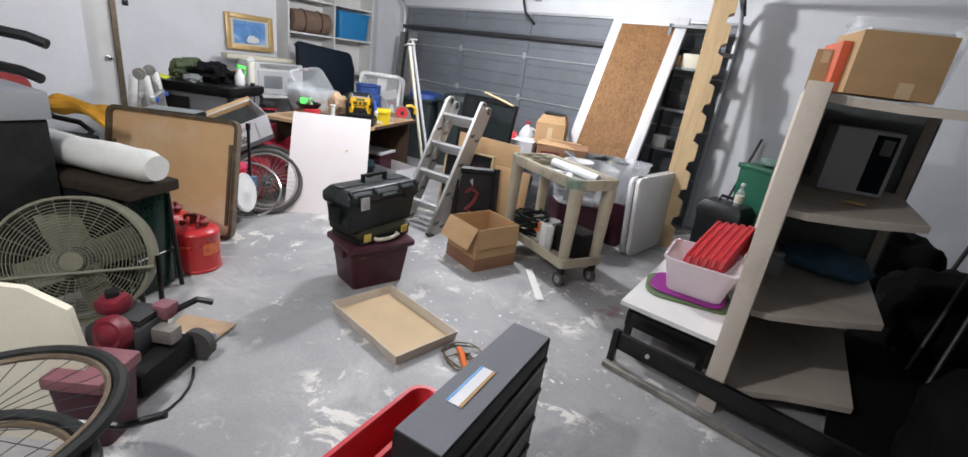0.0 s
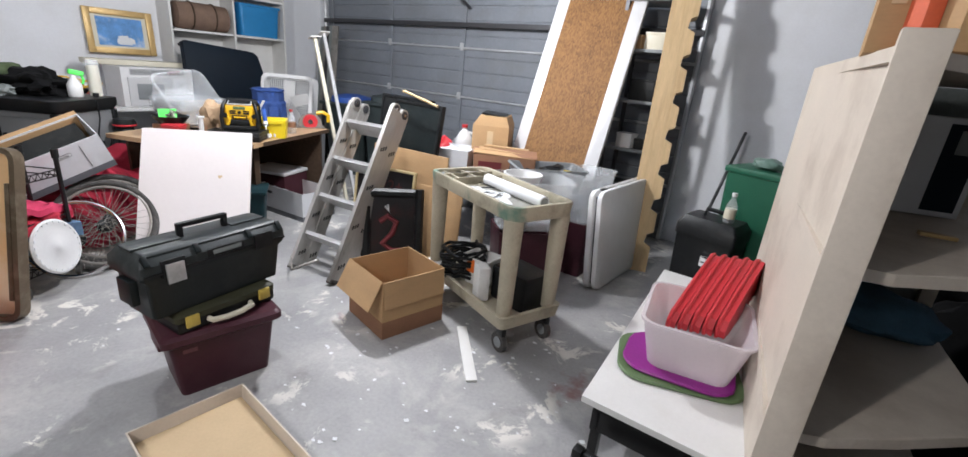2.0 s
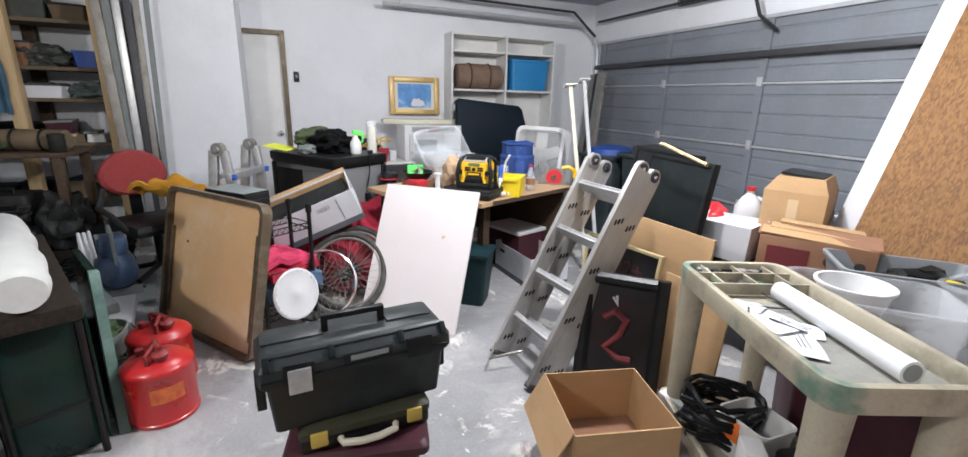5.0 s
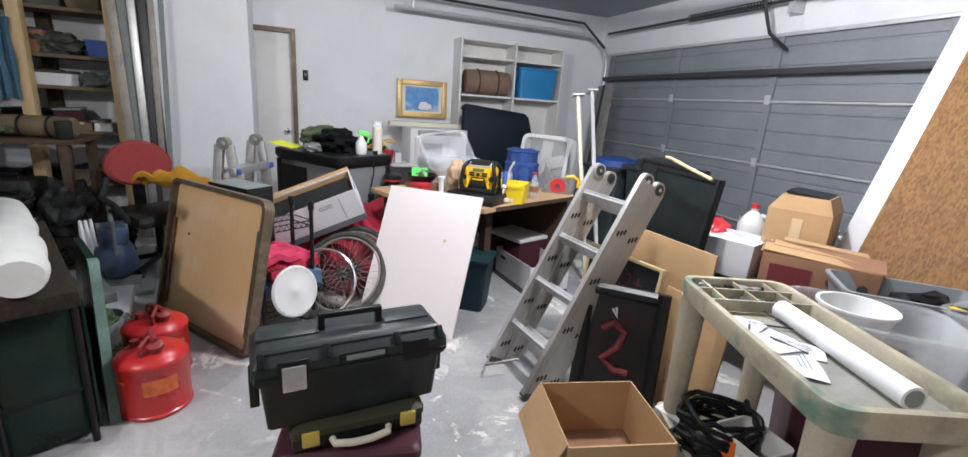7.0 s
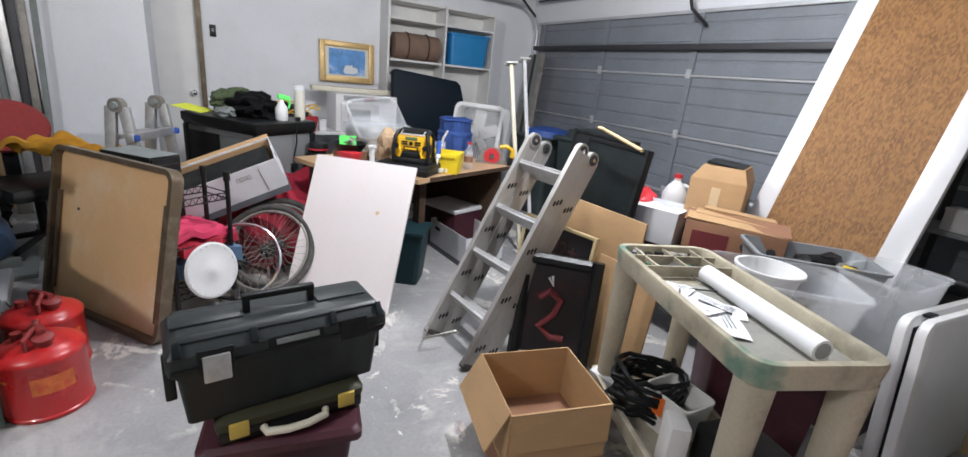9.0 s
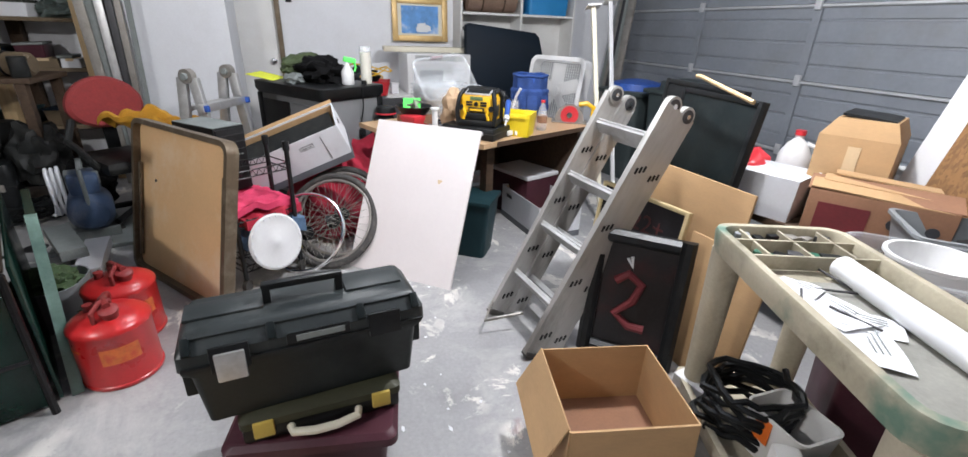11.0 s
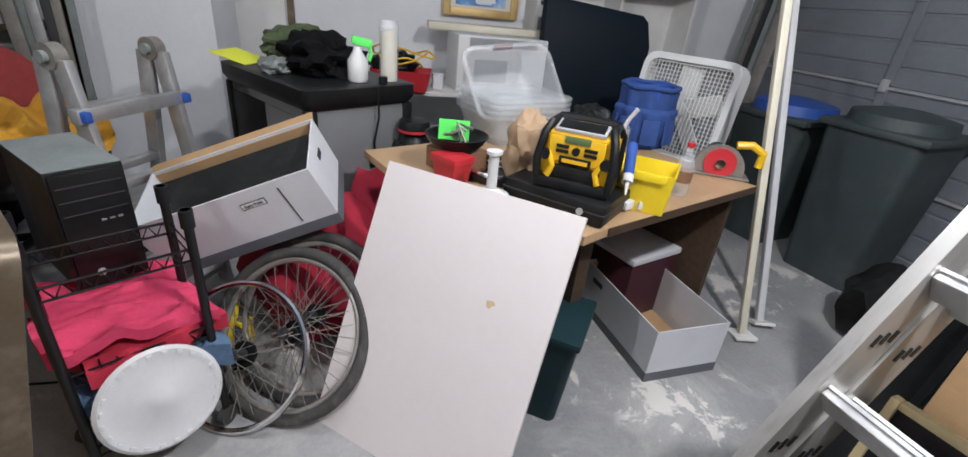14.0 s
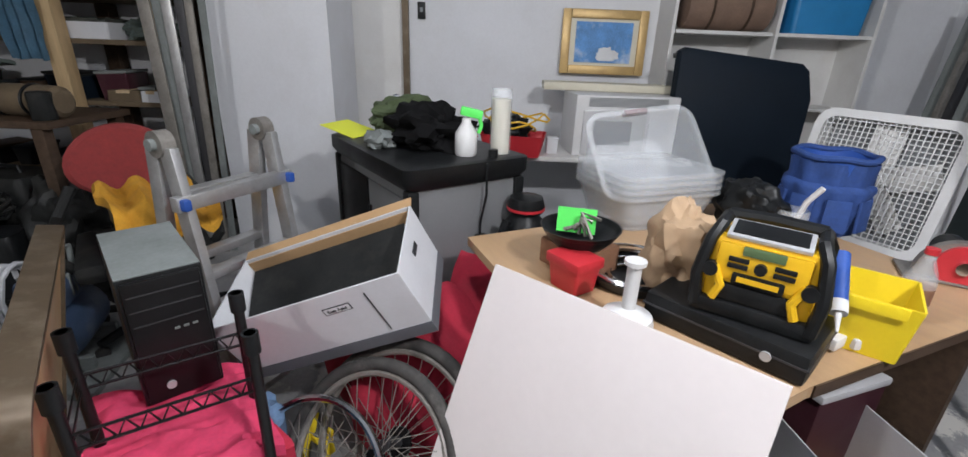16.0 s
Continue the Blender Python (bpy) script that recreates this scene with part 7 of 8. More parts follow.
part("carton", box(bm_new(), (0.31, 0.30, 0.24), (0.155, 0.15, 0.12), bev=0.004), "carton", tbx)
part("tape", box(bm_new(), (0.05, 0.003, 0.06), (0.2, -0.001, 0.032)), "carton_tan", tbx)
part("white_lid", box(bm_new(), (0.27, 0.30, 0.01), (0.155, 0.16, 0.246), bev=0.003), "paper", tbx)
obx = thing("orange_folder", "orange red folders standing beside the carton", "folder", along((0.44, 3.08), (0.50, 3.10), 1.535))
part("folder", box(bm_new(), (0.035, 0.26, 0.2), (0.017, 0.13, 0.1), bev=0.004), "orange_cloth", obx)
part("folder", box(bm_new(), (0.012, 0.27, 0.23), (0.046, 0.13, 0.115), bev=0.003), "paper", obx)
sbx = thing("cardboard_box", "small brown carton at the shelf top edge", "box", along((0.35, 3.16), (0.42, 3.16), 1.535))
part("carton", box(bm_new(), (0.08, 0.28, 0.17), (0.04, 0.14, 0.085), bev=0.004), "carton", sbx)
part("tape", box(bm_new(), (0.03, 0.003, 0.05), (0.04, -0.001, 0.14)), "carton_tan", sbx)
ctt = thing("clear_tub", "clear tub standing behind the carton on the shelf", "tub", pose(0.62, 3.55, 1.535, 0, 0, 10), group="clear storage tubs")
part("tub", tub(bm_new(), (0.36, 0.28), (0.42, 0.34), 0.32, 0.005, 0.05, 0.012), "clear", ctt)
pbx = thing("printed_box", "white printed appliance box with dark curves on the shelf", "box", along((0.50, 3.72), (0.82, 3.82), 1.053))
part("carton", box(bm_new(), (0.30, 0.2, 0.34), (0.15, 0.1, 0.17), bev=0.004), "box_white", pbx)
part("dark_panel", box(bm_new(), (0.10, 0.003, 0.30), (0.23, -0.0012, 0.17)), "navy", pbx, "dark printed panel")
part("window", box(bm_new(), (0.05, 0.003, 0.08), (0.24, -0.0035, 0.26)), "slate", pbx)
part("round_mark", cyl(bm_new(), 0.03, 0.004, (0.06, -0.001, 0.06), (90, 0, 0)), "light_steel", pbx)
single("brass_piece", box(bm_new(), (0.09, 0.03, 0.012), (0, 0, 0.006), bev=0.003), "gold", "small brass strip on the shelf board", "strip", pose(0.68, 3.42, 1.053, 0, 0, 10))
single("blue_pouch", lump(bm_new(), (0.22, 0.16, 0.09), (0, 0, 0.068), 0.2, 1.8, 3, 4), "blue_dull", "dull blue zipped bag on the shelf board", "bag", pose(0.66, 3.85, 0.563))
gj = thing("glass_jar", "small clear jar on the shelf board", "jar", pose(0.46, 3.5, 0.563))
part("jar", lathe(bm_new(), [(0.04, 0), (0.042, 0.02), (0.042, 0.1), (0.03, 0.12)], 16), "clear", gj)
part("lid", cyl(bm_new(), 0.033, 0.015, (0, 0, 0.128), seg=16), "light_steel", gj)

# dark stuff along the east wall, with two black sheets added to hold it dark
single("dark_filler_sheet", cloth(bm_new(), 4.4, 2.15, lambda u, v: 0.04 * math.sin(u * 40) + 0.03 * noise.noise((u * 9, v * 3, 1)), 60, 8, 0.01), "black_cloth", "long black sheet added along the east wall to keep it dark", "tarp", axes((1.80, 3.5, 1.10), (0, 1, 0), (-1, 0, 0)))
single("floor_filler_sheet", cloth(bm_new(), 0.95, 2.9, lambda u, v: 0.05 + 0.035 * noise.noise((u * 4, v * 9, 4)) + 0.012 * noise.noise((u * 12, v * 30, 4)), 18, 40, 0.03, 0.1), "black_cloth", "black sheet added over the floor beside the cream shelf to darken it", "tarp", pose(1.38, 3.85, 0.02))
gw2 = thing("wardrobe_rack", "dark clothes hanging on a rail at the east wall", "clothes rack", pose(1.62, 3.6, 0))
part("rail", tube(bm_new(), [(0, -1.6, 1.9), (0, 1.6, 1.9)], 0.016, 8), "light_steel", gw2)
for y in (-1.6, 0, 1.6):
    part("post", tube(bm_new(), [(0, y, 0), (0, y, 1.9)], 0.016, 8), "light_steel", gw2)
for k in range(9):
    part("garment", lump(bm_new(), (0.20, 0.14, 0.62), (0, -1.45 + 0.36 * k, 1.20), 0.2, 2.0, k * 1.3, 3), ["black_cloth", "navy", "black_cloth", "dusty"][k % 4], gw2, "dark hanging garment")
for k in range(3):
    single("leaning_pole", tube(bm_new(), [(1.30 - 0.07 * k, 3.9 + 0.2 * k, 0.0), (1.5 - 0.03 * k, 4.5 + 0.25 * k, 1.55 - 0.2 * k)], 0.013, 8), "strut", "dark pole leaning in the shaded corner", "pole", group="poles in the corner")
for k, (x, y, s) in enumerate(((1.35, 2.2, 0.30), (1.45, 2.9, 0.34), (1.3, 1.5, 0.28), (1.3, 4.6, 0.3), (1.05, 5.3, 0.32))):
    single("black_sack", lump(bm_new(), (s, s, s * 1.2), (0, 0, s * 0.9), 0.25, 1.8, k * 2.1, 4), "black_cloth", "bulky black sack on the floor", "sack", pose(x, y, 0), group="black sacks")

# ---- things by the garage door ----
for k, (b, t, mt) in enumerate((((-3.32, 4.46, 0.0), (-3.72, 4.42, 1.53), "cream"), ((-3.40, 4.63, 0.0), (-4.10, 4.80, 1.59), "white_gloss"))):
    b, t = Vector(b), Vector(t)
    m = axes(b, Vector((0.3, 1, 0)).cross(t - b), t - b)
    wp = thing("white_post", "slim white metal post leaning near the garage door", "post", m, group="white posts")
    part("shaft", box(bm_new(), (0.032, 0.032, (t - b).length), (0, 0, (t - b).length / 2), bev=0.005), mt, wp)
    part("foot_plate", box(bm_new(), (0.12, 0.10, 0.015), (0, 0, 0.01), bev=0.003), "white", wp)
    part("head_plate", box(bm_new(), (0.10, 0.10, 0.012), (0, 0, (t - b).length), bev=0.003), "white", wp)
wbx = thing("file_box", "open white cardboard file box on the floor", "box", along((-3.10, 3.81), (-3.68, 3.76)))
part("carton", tub(bm_new(), (0.56, 0.35), (0.56, 0.35), 0.25, 0.005, 0.0), "box_white", wbx, m=pose(0.28, -0.175, 0), smooth=False)
part("lining", box(bm_new(), (0.54, 0.33, 0.006), (0.28, -0.175, 0.0095)), "carton", wbx, smooth=False)
part("inner_wall", box(bm_new(), (0.004, 0.33, 0.22), (0.548, -0.175, 0.13)), "carton_tan", wbx, smooth=False)
part("grey_band", tub(bm_new(), (0.564, 0.354), (0.564, 0.354), 0.045, 0.001, 0.0), "box_grey", wbx, m=pose(0.28, -0.175, 0.0005), smooth=False)
part("hand_hole", box(bm_new(), (0.08, 0.004, 0.025), (0.44, 0.0005, 0.19), bev=0.001), "ink", wbx)
tl2 = thing("teal_tub", "dark teal plastic tub behind the white board", "tub", pose(-3.14, 3.29, 0, 0, 0, 55))
part("body", solid(bm_new(), (0.34, 0.22), (0.40, 0.27), 0.36, 0, 0.03), "teal", tl2)
part("lid", box(bm_new(), (0.42, 0.29, 0.03), (0, 0, 0.372), bev=0.01), "teal", tl2)
for x, y, w, h, lidm, lab in ((-4.45, 5.45, 0.5, 0.86, "blue", "grey rubbish bin with blue lid by the garage door"), (-3.85, 5.55, 0.5, 0.92, "bin_dark", "dark grey rubbish bin by the garage door")):
    tb3 = thing("rubbish_bin", lab, "bin", pose(x, y, 0, 0, 0, 12), group="rubbish bins")
    part("body", solid(bm_new(), (w * 0.8, w * 0.8), (w, w), h, 0, 0.05), "bin_dark", tb3)
    part("rim", box(bm_new(), (w + 0.05, w + 0.05, 0.04), (0, 0, h - 0.02), bev=0.015), "bin_dark", tb3)
    part("lid", lathe(bm_new(), [(w * 0.5, h), (w * 0.48, h + 0.06), (w * 0.2, h + 0.09), (0.02, h + 0.095)], 24), lidm, tb3)
for k, (x, y, s, mt) in enumerate(((-2.75, 4.75, 0.16, "carton"), (-2.6, 4.95, 0.12, "clear"), (-2.85, 5.25, 0.2, "dusty"), (-3.3, 5.2, 0.22, "dusty"), (-2.6, 5.4, 0.2, "mid_grey"), (-3.0, 4.95, 0.1, "box_white"), (-4.9, 5.6, 0.25, "dusty"))):
    single("floor_clutter", lump(bm_new(), (s, s * 0.8, s * 0.9), (0, 0, s * 0.67), 0.45, 2.0, k * 1.7, 3), mt, "mixed boxes and bags near the garage door", "clutter", pose(x, y, 0, 0, 0, 40 * k), group="clutter by the garage door")
for k in range(5):
    single("leaning_board", box(bm_new(), (0.09, 0.02, 1.75), (0, 0, 0.875), bev=0.003), ["slate", "alu_dirty", "strut", "slate", "alu_dirty"][k], "grey metal strip leaning in the corner", "strip", axes((-5.42 + 0.1 * k, 5.60 - 0.02 * k, 0.0), (1, 0.3, 0), (-0.06 + 0.03 * k, 0.13, 1)), group="strips in the corner")
for y, z, s in ((3.1, 0.0, 0.3), (3.75, 0.0, 0.34)):
    sub = thing("storage_box", "dark storage box under the desk", "box", pose(-3.72, y + 0.25, z, 0, 0, 20), group="boxes under the desk")
    part("carton", box(bm_new(), (0.4, 0.4, s), (0, 0, s / 2), bev=0.006), "maroon" if y > 3.5 else "mid_grey", sub)
    part("lid", box(bm_new(), (0.42, 0.42, 0.03), (0, 0, s), bev=0.008), "box_white", sub)
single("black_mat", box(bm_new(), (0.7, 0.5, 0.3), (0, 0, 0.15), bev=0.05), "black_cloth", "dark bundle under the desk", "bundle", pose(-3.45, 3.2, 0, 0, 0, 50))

# ---- folding ladder, office chair ----
fl = thing("folding_ladder", "aluminium folding ladder with blue hinge caps standing closed", "ladder", along((-3.70, 1.76), (-4.03, 1.92)))
lw = 0.37
for sy, lean in ((-1, 7), (1, -7)):
    for x in (0, lw):
        part("side_rail", box(bm_new(), (0.03, 0.06, 1.02), (0, 0, -0.51), bev=0.004), "aluminium", fl, m=pose(x, sy * 0.035, 1.03, lean * -1, 0, 0))
    for k in range(4):
        z = 0.85 - 0.25 * k
        part("rung", box(bm_new(), (lw - 0.03, 0.05, 0.03), (lw / 2, sy * (0.035 + (1.03 - z) * 0.12), z), bev=0.005), "aluminium", fl)
for x in (0, lw):
    part("hinge", cyl(bm_new(), 0.042, 0.045, (x, 0, 1.04), (0, 90, 0), seg=24), "alu_dirty", fl)
    part("hinge_cap", cyl(bm_new(), 0.019, 0.06, (x - 0.01, 0, 1.04), (0, 90, 0), seg=18), "slate", fl, "dull grey blue hinge cap")
part("top_bar", box(bm_new(), (lw + 0.08, 0.04, 0.05), (lw / 2, -0.07, 0.86), bev=0.006), "aluminium", fl)
for x in (-0.02, lw + 0.02):
    part("blue_lock", box(bm_new(), (0.026, 0.045, 0.038), (x, -0.09, 0.86), bev=0.008), "blue", fl, "bright blue lock")
oc = thing("office_chair", "red upholstered office chair with black arms", "chair", pose(-4.25, 1.20, 0, 0, 0, 128))
part("backrest", rings(bm_new(), [[(x * s, y, 0.80 + z * s) for x, z in [(0.225 * math.cos(a) * (1 - 0.12 * math.sin(a)), 0.17 * math.sin(a)) for a in [2 * math.pi * j / 28 for j in range(28)]]] for y, s in ((0.17, 0.9), (0.19, 1.0), (0.23, 1.0), (0.25, 0.9))]), "chair_red", oc, "faded red rounded backrest")
part("seat", box(bm_new(), (0.5, 0.48, 0.09), (0, -0.05, 0.45), bev=0.04), "dim_grey", oc, "dark seat cushion")
part("back_stem", box(bm_new(), (0.08, 0.03, 0.4), (0, 0.25, 0.58), bev=0.01), "black", oc)
for sx in (-1, 1):
    part("armrest", tube(bm_new(), [(sx * 0.22, 0.19, 0.70), (sx * 0.29, 0.12, 0.58), (sx * 0.30, -0.08, 0.56), (sx * 0.29, -0.18, 0.50), (sx * 0.24, -0.16, 0.43)], 0.022, 8), "dim_grey", oc, "worn grey curved arm")
part("column", cyl(bm_new(), 0.03, 0.3, (0, 0, 0.26)), "black_metal", oc)
for k in range(5):
    a = 2 * math.pi * k / 5
    lg = part("foot", tube(bm_new(), [(0, 0, 0.12), (0.3 * math.cos(a), 0.3 * math.sin(a), 0.08)], 0.02, 8), "black", oc)
    part("caster", cyl(bm_new(), 0.03, 0.03, (0.3 * math.cos(a), 0.3 * math.sin(a), 0.031), (90, 0, 0)), "rubber", lg)
single("mustard_jacket", cloth(bm_new(), 0.60, 0.34, lambda u, v: 0.15 + 0.05 * noise.noise((u * 2.5, v * 3, 5)) + 0.022 * math.sin(v * 17 + 3 * u) + 0.012 * noise.noise((u * 7, v * 16, 5)) - 0.55 * max(0, abs(u - 0.45) - 0.3) ** 1.4, 30, 26, 0.03, 0.06), "yellow_cloth", "mustard yellow jacket thrown over the chair", "jacket", pose(-4.08, 1.42, 0.60, 0, 0, 45))

# ---- south west: timber shelf and heaps in the shade ----
lsf = thing("timber_shelf", "rough timber storage shelf full of dusty goods", "shelf", pose(W, 0.1, 0))
for y in (-1.5, 0.0, 0.645):
    part("post", box(bm_new(), (0.09, 0.09, 2.45), (0.52, y, 1.225), bev=0.004), "pine", lsf)
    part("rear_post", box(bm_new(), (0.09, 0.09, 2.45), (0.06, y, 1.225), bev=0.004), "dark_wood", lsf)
for z in (0.45, 0.92, 1.30, 1.56, 1.94, 2.3):
    part("shelf_board", box(bm_new(), (0.46, 2.2, 0.03), (0.24, -0.44, z), bev=0.003), "foam_brown", lsf, "dusty brown board")
random.seed(31)
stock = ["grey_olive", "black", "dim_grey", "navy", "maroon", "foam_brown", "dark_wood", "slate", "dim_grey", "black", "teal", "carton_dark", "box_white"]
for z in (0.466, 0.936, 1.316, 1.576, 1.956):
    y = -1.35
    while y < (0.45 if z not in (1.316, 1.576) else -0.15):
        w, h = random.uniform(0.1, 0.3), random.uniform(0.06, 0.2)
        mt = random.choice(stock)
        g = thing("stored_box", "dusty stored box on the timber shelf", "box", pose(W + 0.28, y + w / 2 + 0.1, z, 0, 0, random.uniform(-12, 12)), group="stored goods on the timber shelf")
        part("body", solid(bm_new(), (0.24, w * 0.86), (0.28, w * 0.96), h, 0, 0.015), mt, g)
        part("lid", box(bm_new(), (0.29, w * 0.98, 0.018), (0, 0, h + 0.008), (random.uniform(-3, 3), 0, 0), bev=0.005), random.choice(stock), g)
        y += w + random.uniform(0.02, 0.1)
wt = thing("white_tray", "white plastic tray holding papers on the timber shelf", "tray", pose(W + 0.33, 0.245, 1.316))
part("tray", tub(bm_new(), (0.26, 0.26), (0.28, 0.29), 0.10, 0.005, 0.02), "box_white", wt)
part("papers", cloth(bm_new(), 0.24, 0.25, lambda u, v: 0.12 + 0.03 * noise.noise((u * 5, v * 5, 3)), 8, 8, 0.02), "grey_olive", wt)
single("green_pouch", lump(bm_new(), (0.13, 0.17, 0.08), (0, 0, 0.06), 0.4, 2.6, 9.1, 4), "stand_green", "pale green crumpled pouch on the timber shelf", "pouch", pose(W + 0.26, 0.53, 1.316))
bbx = thing("blue_box", "small blue plastic box on the timber shelf", "box", pose(W + 0.35, 0.60, 1.576))
part("body", solid(bm_new(), (0.24, 0.15), (0.26, 0.17), 0.12, 0, 0.015), "blue", bbx)
part("lid", box(bm_new(), (0.27, 0.18, 0.02), (0, 0, 0.128), bev=0.005), "blue", bbx)
single("grey_bag", lump(bm_new(), (0.16, 0.18, 0.10), (0, 0, 0.075), 0.5, 2.4, 5.5, 4), "grey_olive", "crumpled grey bundle on the timber shelf", "bundle", pose(W + 0.3, 0.27, 1.576))
for k, (y, z, w) in enumerate(((0.56, 0.936, 0.14), (0.36, 0.936, 0.2))):
    pp = thing("white_packet", "pale paper packet on the lower timber shelf", "packet", pose(W + 0.36, y, z, 0, 0, 12 * k), group="packets on the timber shelf")
    part("packet", solid(bm_new(), (0.2, w), (0.2, w * 0.92), 0.07, 0, 0.012), "box_white" if k == 0 else "foam_brown", pp)
    part("wrapper_band", box(bm_new(), (0.204, w * 0.4, 0.02), (0, 0, 0.062), bev=0.003), "carton_tan", pp)
tarp = single("blue_tarp", cloth(bm_new(), 0.62, 0.22, lambda u, v: 0.03 * math.sin(v * 22) + 0.02 * noise.noise((u * 5, v * 9, 6)), 14, 16, 0.008, 0.05), "blue_dull", "blue tarp hanging from the timber shelf", "tarp", axes((W + 0.60, -0.03, 1.50), (0, 0, 1), (1, 0, 0)))
for k in range(6):
    single("metal_strip", box(bm_new(), (0.012, 0.07 - 0.006 * k, 2.2), (0, 0, 1.1), bev=0.002), ["alu_dirty", "slate", "aluminium", "strut", "alu_dirty", "slate"][k], "long metal strip leaning beside the pillar", "strip", axes((-5.14 - 0.02 * (k % 2), 0.86 + 0.045 * k, 0.0), (1, 0.0, 0), (-0.05, 0.012 * (k - 2), 1)), group="strips beside the pillar")
# work bench buried in dusty goods, in front of the timber shelf
BX, BY, BZ = -4.80, -0.08, 0.94
wbn = thing("work_bench", "dark work bench buried under dusty goods", "bench", pose(BX, BY, 0))
part("top", box(bm_new(), (0.56, 1.46, 0.035), (0, 0, BZ - 0.0175), bev=0.004), "dark_wood", wbn)
for x in (-0.24, 0.24):
    for y in (-0.66, 0.66):
        part("leg", box(bm_new(), (0.06, 0.06, BZ - 0.037), (x, y, (BZ - 0.035) / 2), bev=0.004), "dark_wood", wbn)
part("lower_shelf", box(bm_new(), (0.5, 1.28, 0.025), (0, 0, 0.20), bev=0.003), "dim_grey", wbn)
fr = thing("foam_roll", "rolled brown foam mat tied with dark straps", "roll", pose(BX + 0.10, BY + 0.48, BZ + 0.081, 0, 0, 82))
bm = bm_new()
rings(bm, [[(x, r * math.cos(a), r * math.sin(a)) for a in [2 * math.pi * j / 22 for j in range(22)]] for x, r in ((-0.24, 0.05), (-0.23, 0.075), (-0.12, 0.08), (-0.10, 0.071), (-0.08, 0.08), (0.06, 0.08), (0.08, 0.071), (0.10, 0.08), (0.22, 0.077), (0.24, 0.055))])
part("mat", bm, "foam_brown", fr)
for x in (-0.10, 0.08):
    part("strap", tube(bm_new(), [(x, 0.079 * math.cos(a), 0.079 * math.sin(a)) for a in [2 * math.pi * j / 22 for j in range(22)]], 0.008, 6, True), "black", fr)
for k, (x, y, w, d, r, t, mt) in enumerate(((0.06, -0.30, 0.44, 0.40, 12, 0.05, "foam_brown"), (0.02, -0.36, 0.36, 0.34, -20, 0.04, "carton_dark"), (0.08, -0.28, 0.30, 0.30, 34, 0.03, "grey_olive"))):
    single("flat_carton", box(bm_new(), (w, d, t), (0, 0, t / 2), bev=0.008), mt, "flattened dusty carton on the work bench", "carton", pose(BX + x, BY + y, BZ + 0.001 + 0.051 * k, 0, 0, r), group="flat cartons on the bench")
single("oval_plate", lathe(bm_new(), [(0.02, 0), (0.10, 0.004), (0.14, 0.022), (0.145, 0.022), (0.11, 0.0)], 28), "box_white", "chipped white plate on the flat cartons", "plate", pose(BX + 0.14, BY - 0.12, BZ + 0.145, 6, 4, 0))
single("plastic_wrap", cloth(bm_new(), 0.5, 0.62, lambda u, v: 0.10 + 0.07 * noise.noise((u * 4, v * 4, 7)) + 0.03 * noise.noise((u * 12, v * 12, 7)), 20, 20, 0.02, 0.15), "stand_green", "crumpled grey plastic wrap over the bench goods", "wrap", pose(BX - 0.06, BY - 0.22, BZ + 0.14))
single("brown_rag", cloth(bm_new(), 0.36, 0.46, lambda u, v: 0.06 + 0.06 * noise.noise((u * 5, v * 5, 17)) + 0.03 * noise.noise((u * 13, v * 13, 7)), 20, 20, 0.025, 0.15), "army", "crumpled olive rag on the work bench", "rag", pose(BX + 0.10, BY + 0.12, BZ + 0.02))
single("red_pouch", lump(bm_new(), (0.10, 0.11, 0.09), (0, 0, 0.068), 0.3, 2.2, 6.2, 4), "red_cloth", "dark red pouch on the work bench", "pouch", pose(BX + 0.12, BY - 0.60, BZ + 0.002))
single("grey_tin", lathe(bm_new(), [(0.05, 0), (0.052, 0.004), (0.052, 0.13), (0.046, 0.136), (0.02, 0.138)], 20), "dim_grey", "small grey tin on the work bench", "tin", pose(BX + 0.2, BY + 0.66, BZ + 0.001))
# machines, cases and cable under and before the bench
def hard_case(x, y, z, w, d, h, rz, mt, label):
    c = thing("equipment_case", label, "case", pose(x, y, z, 0, 0, rz), group="cases by the bench")
    part("shell", rings(bm_new(), [rect(w * 0.94, d * 0.94, 0, 0.03), rect(w, d, 0.03, 0.04), rect(w, d, h - 0.04, 0.04), rect(w * 0.93, d * 0.9, h, 0.03)]), mt, c)
    part("seam", box(bm_new(), (w + 0.006, d + 0.006, 0.012), (0, 0, h * 0.62), bev=0.003), "black", c)
    part("handle", tube(bm_new(), [(-w * 0.2, 0, h - 0.01), (-w * 0.18, 0, h + 0.035), (w * 0.18, 0, h + 0.035), (w * 0.2, 0, h - 0.01)], 0.011, 8), "black", c)
    for sx in (-1, 1):
        part("latch", box(bm_new(), (0.04, 0.012, 0.05), (sx * w * 0.3, -d / 2 - 0.004, h * 0.62), bev=0.004), "alu_dirty", c, "dull metal latch")


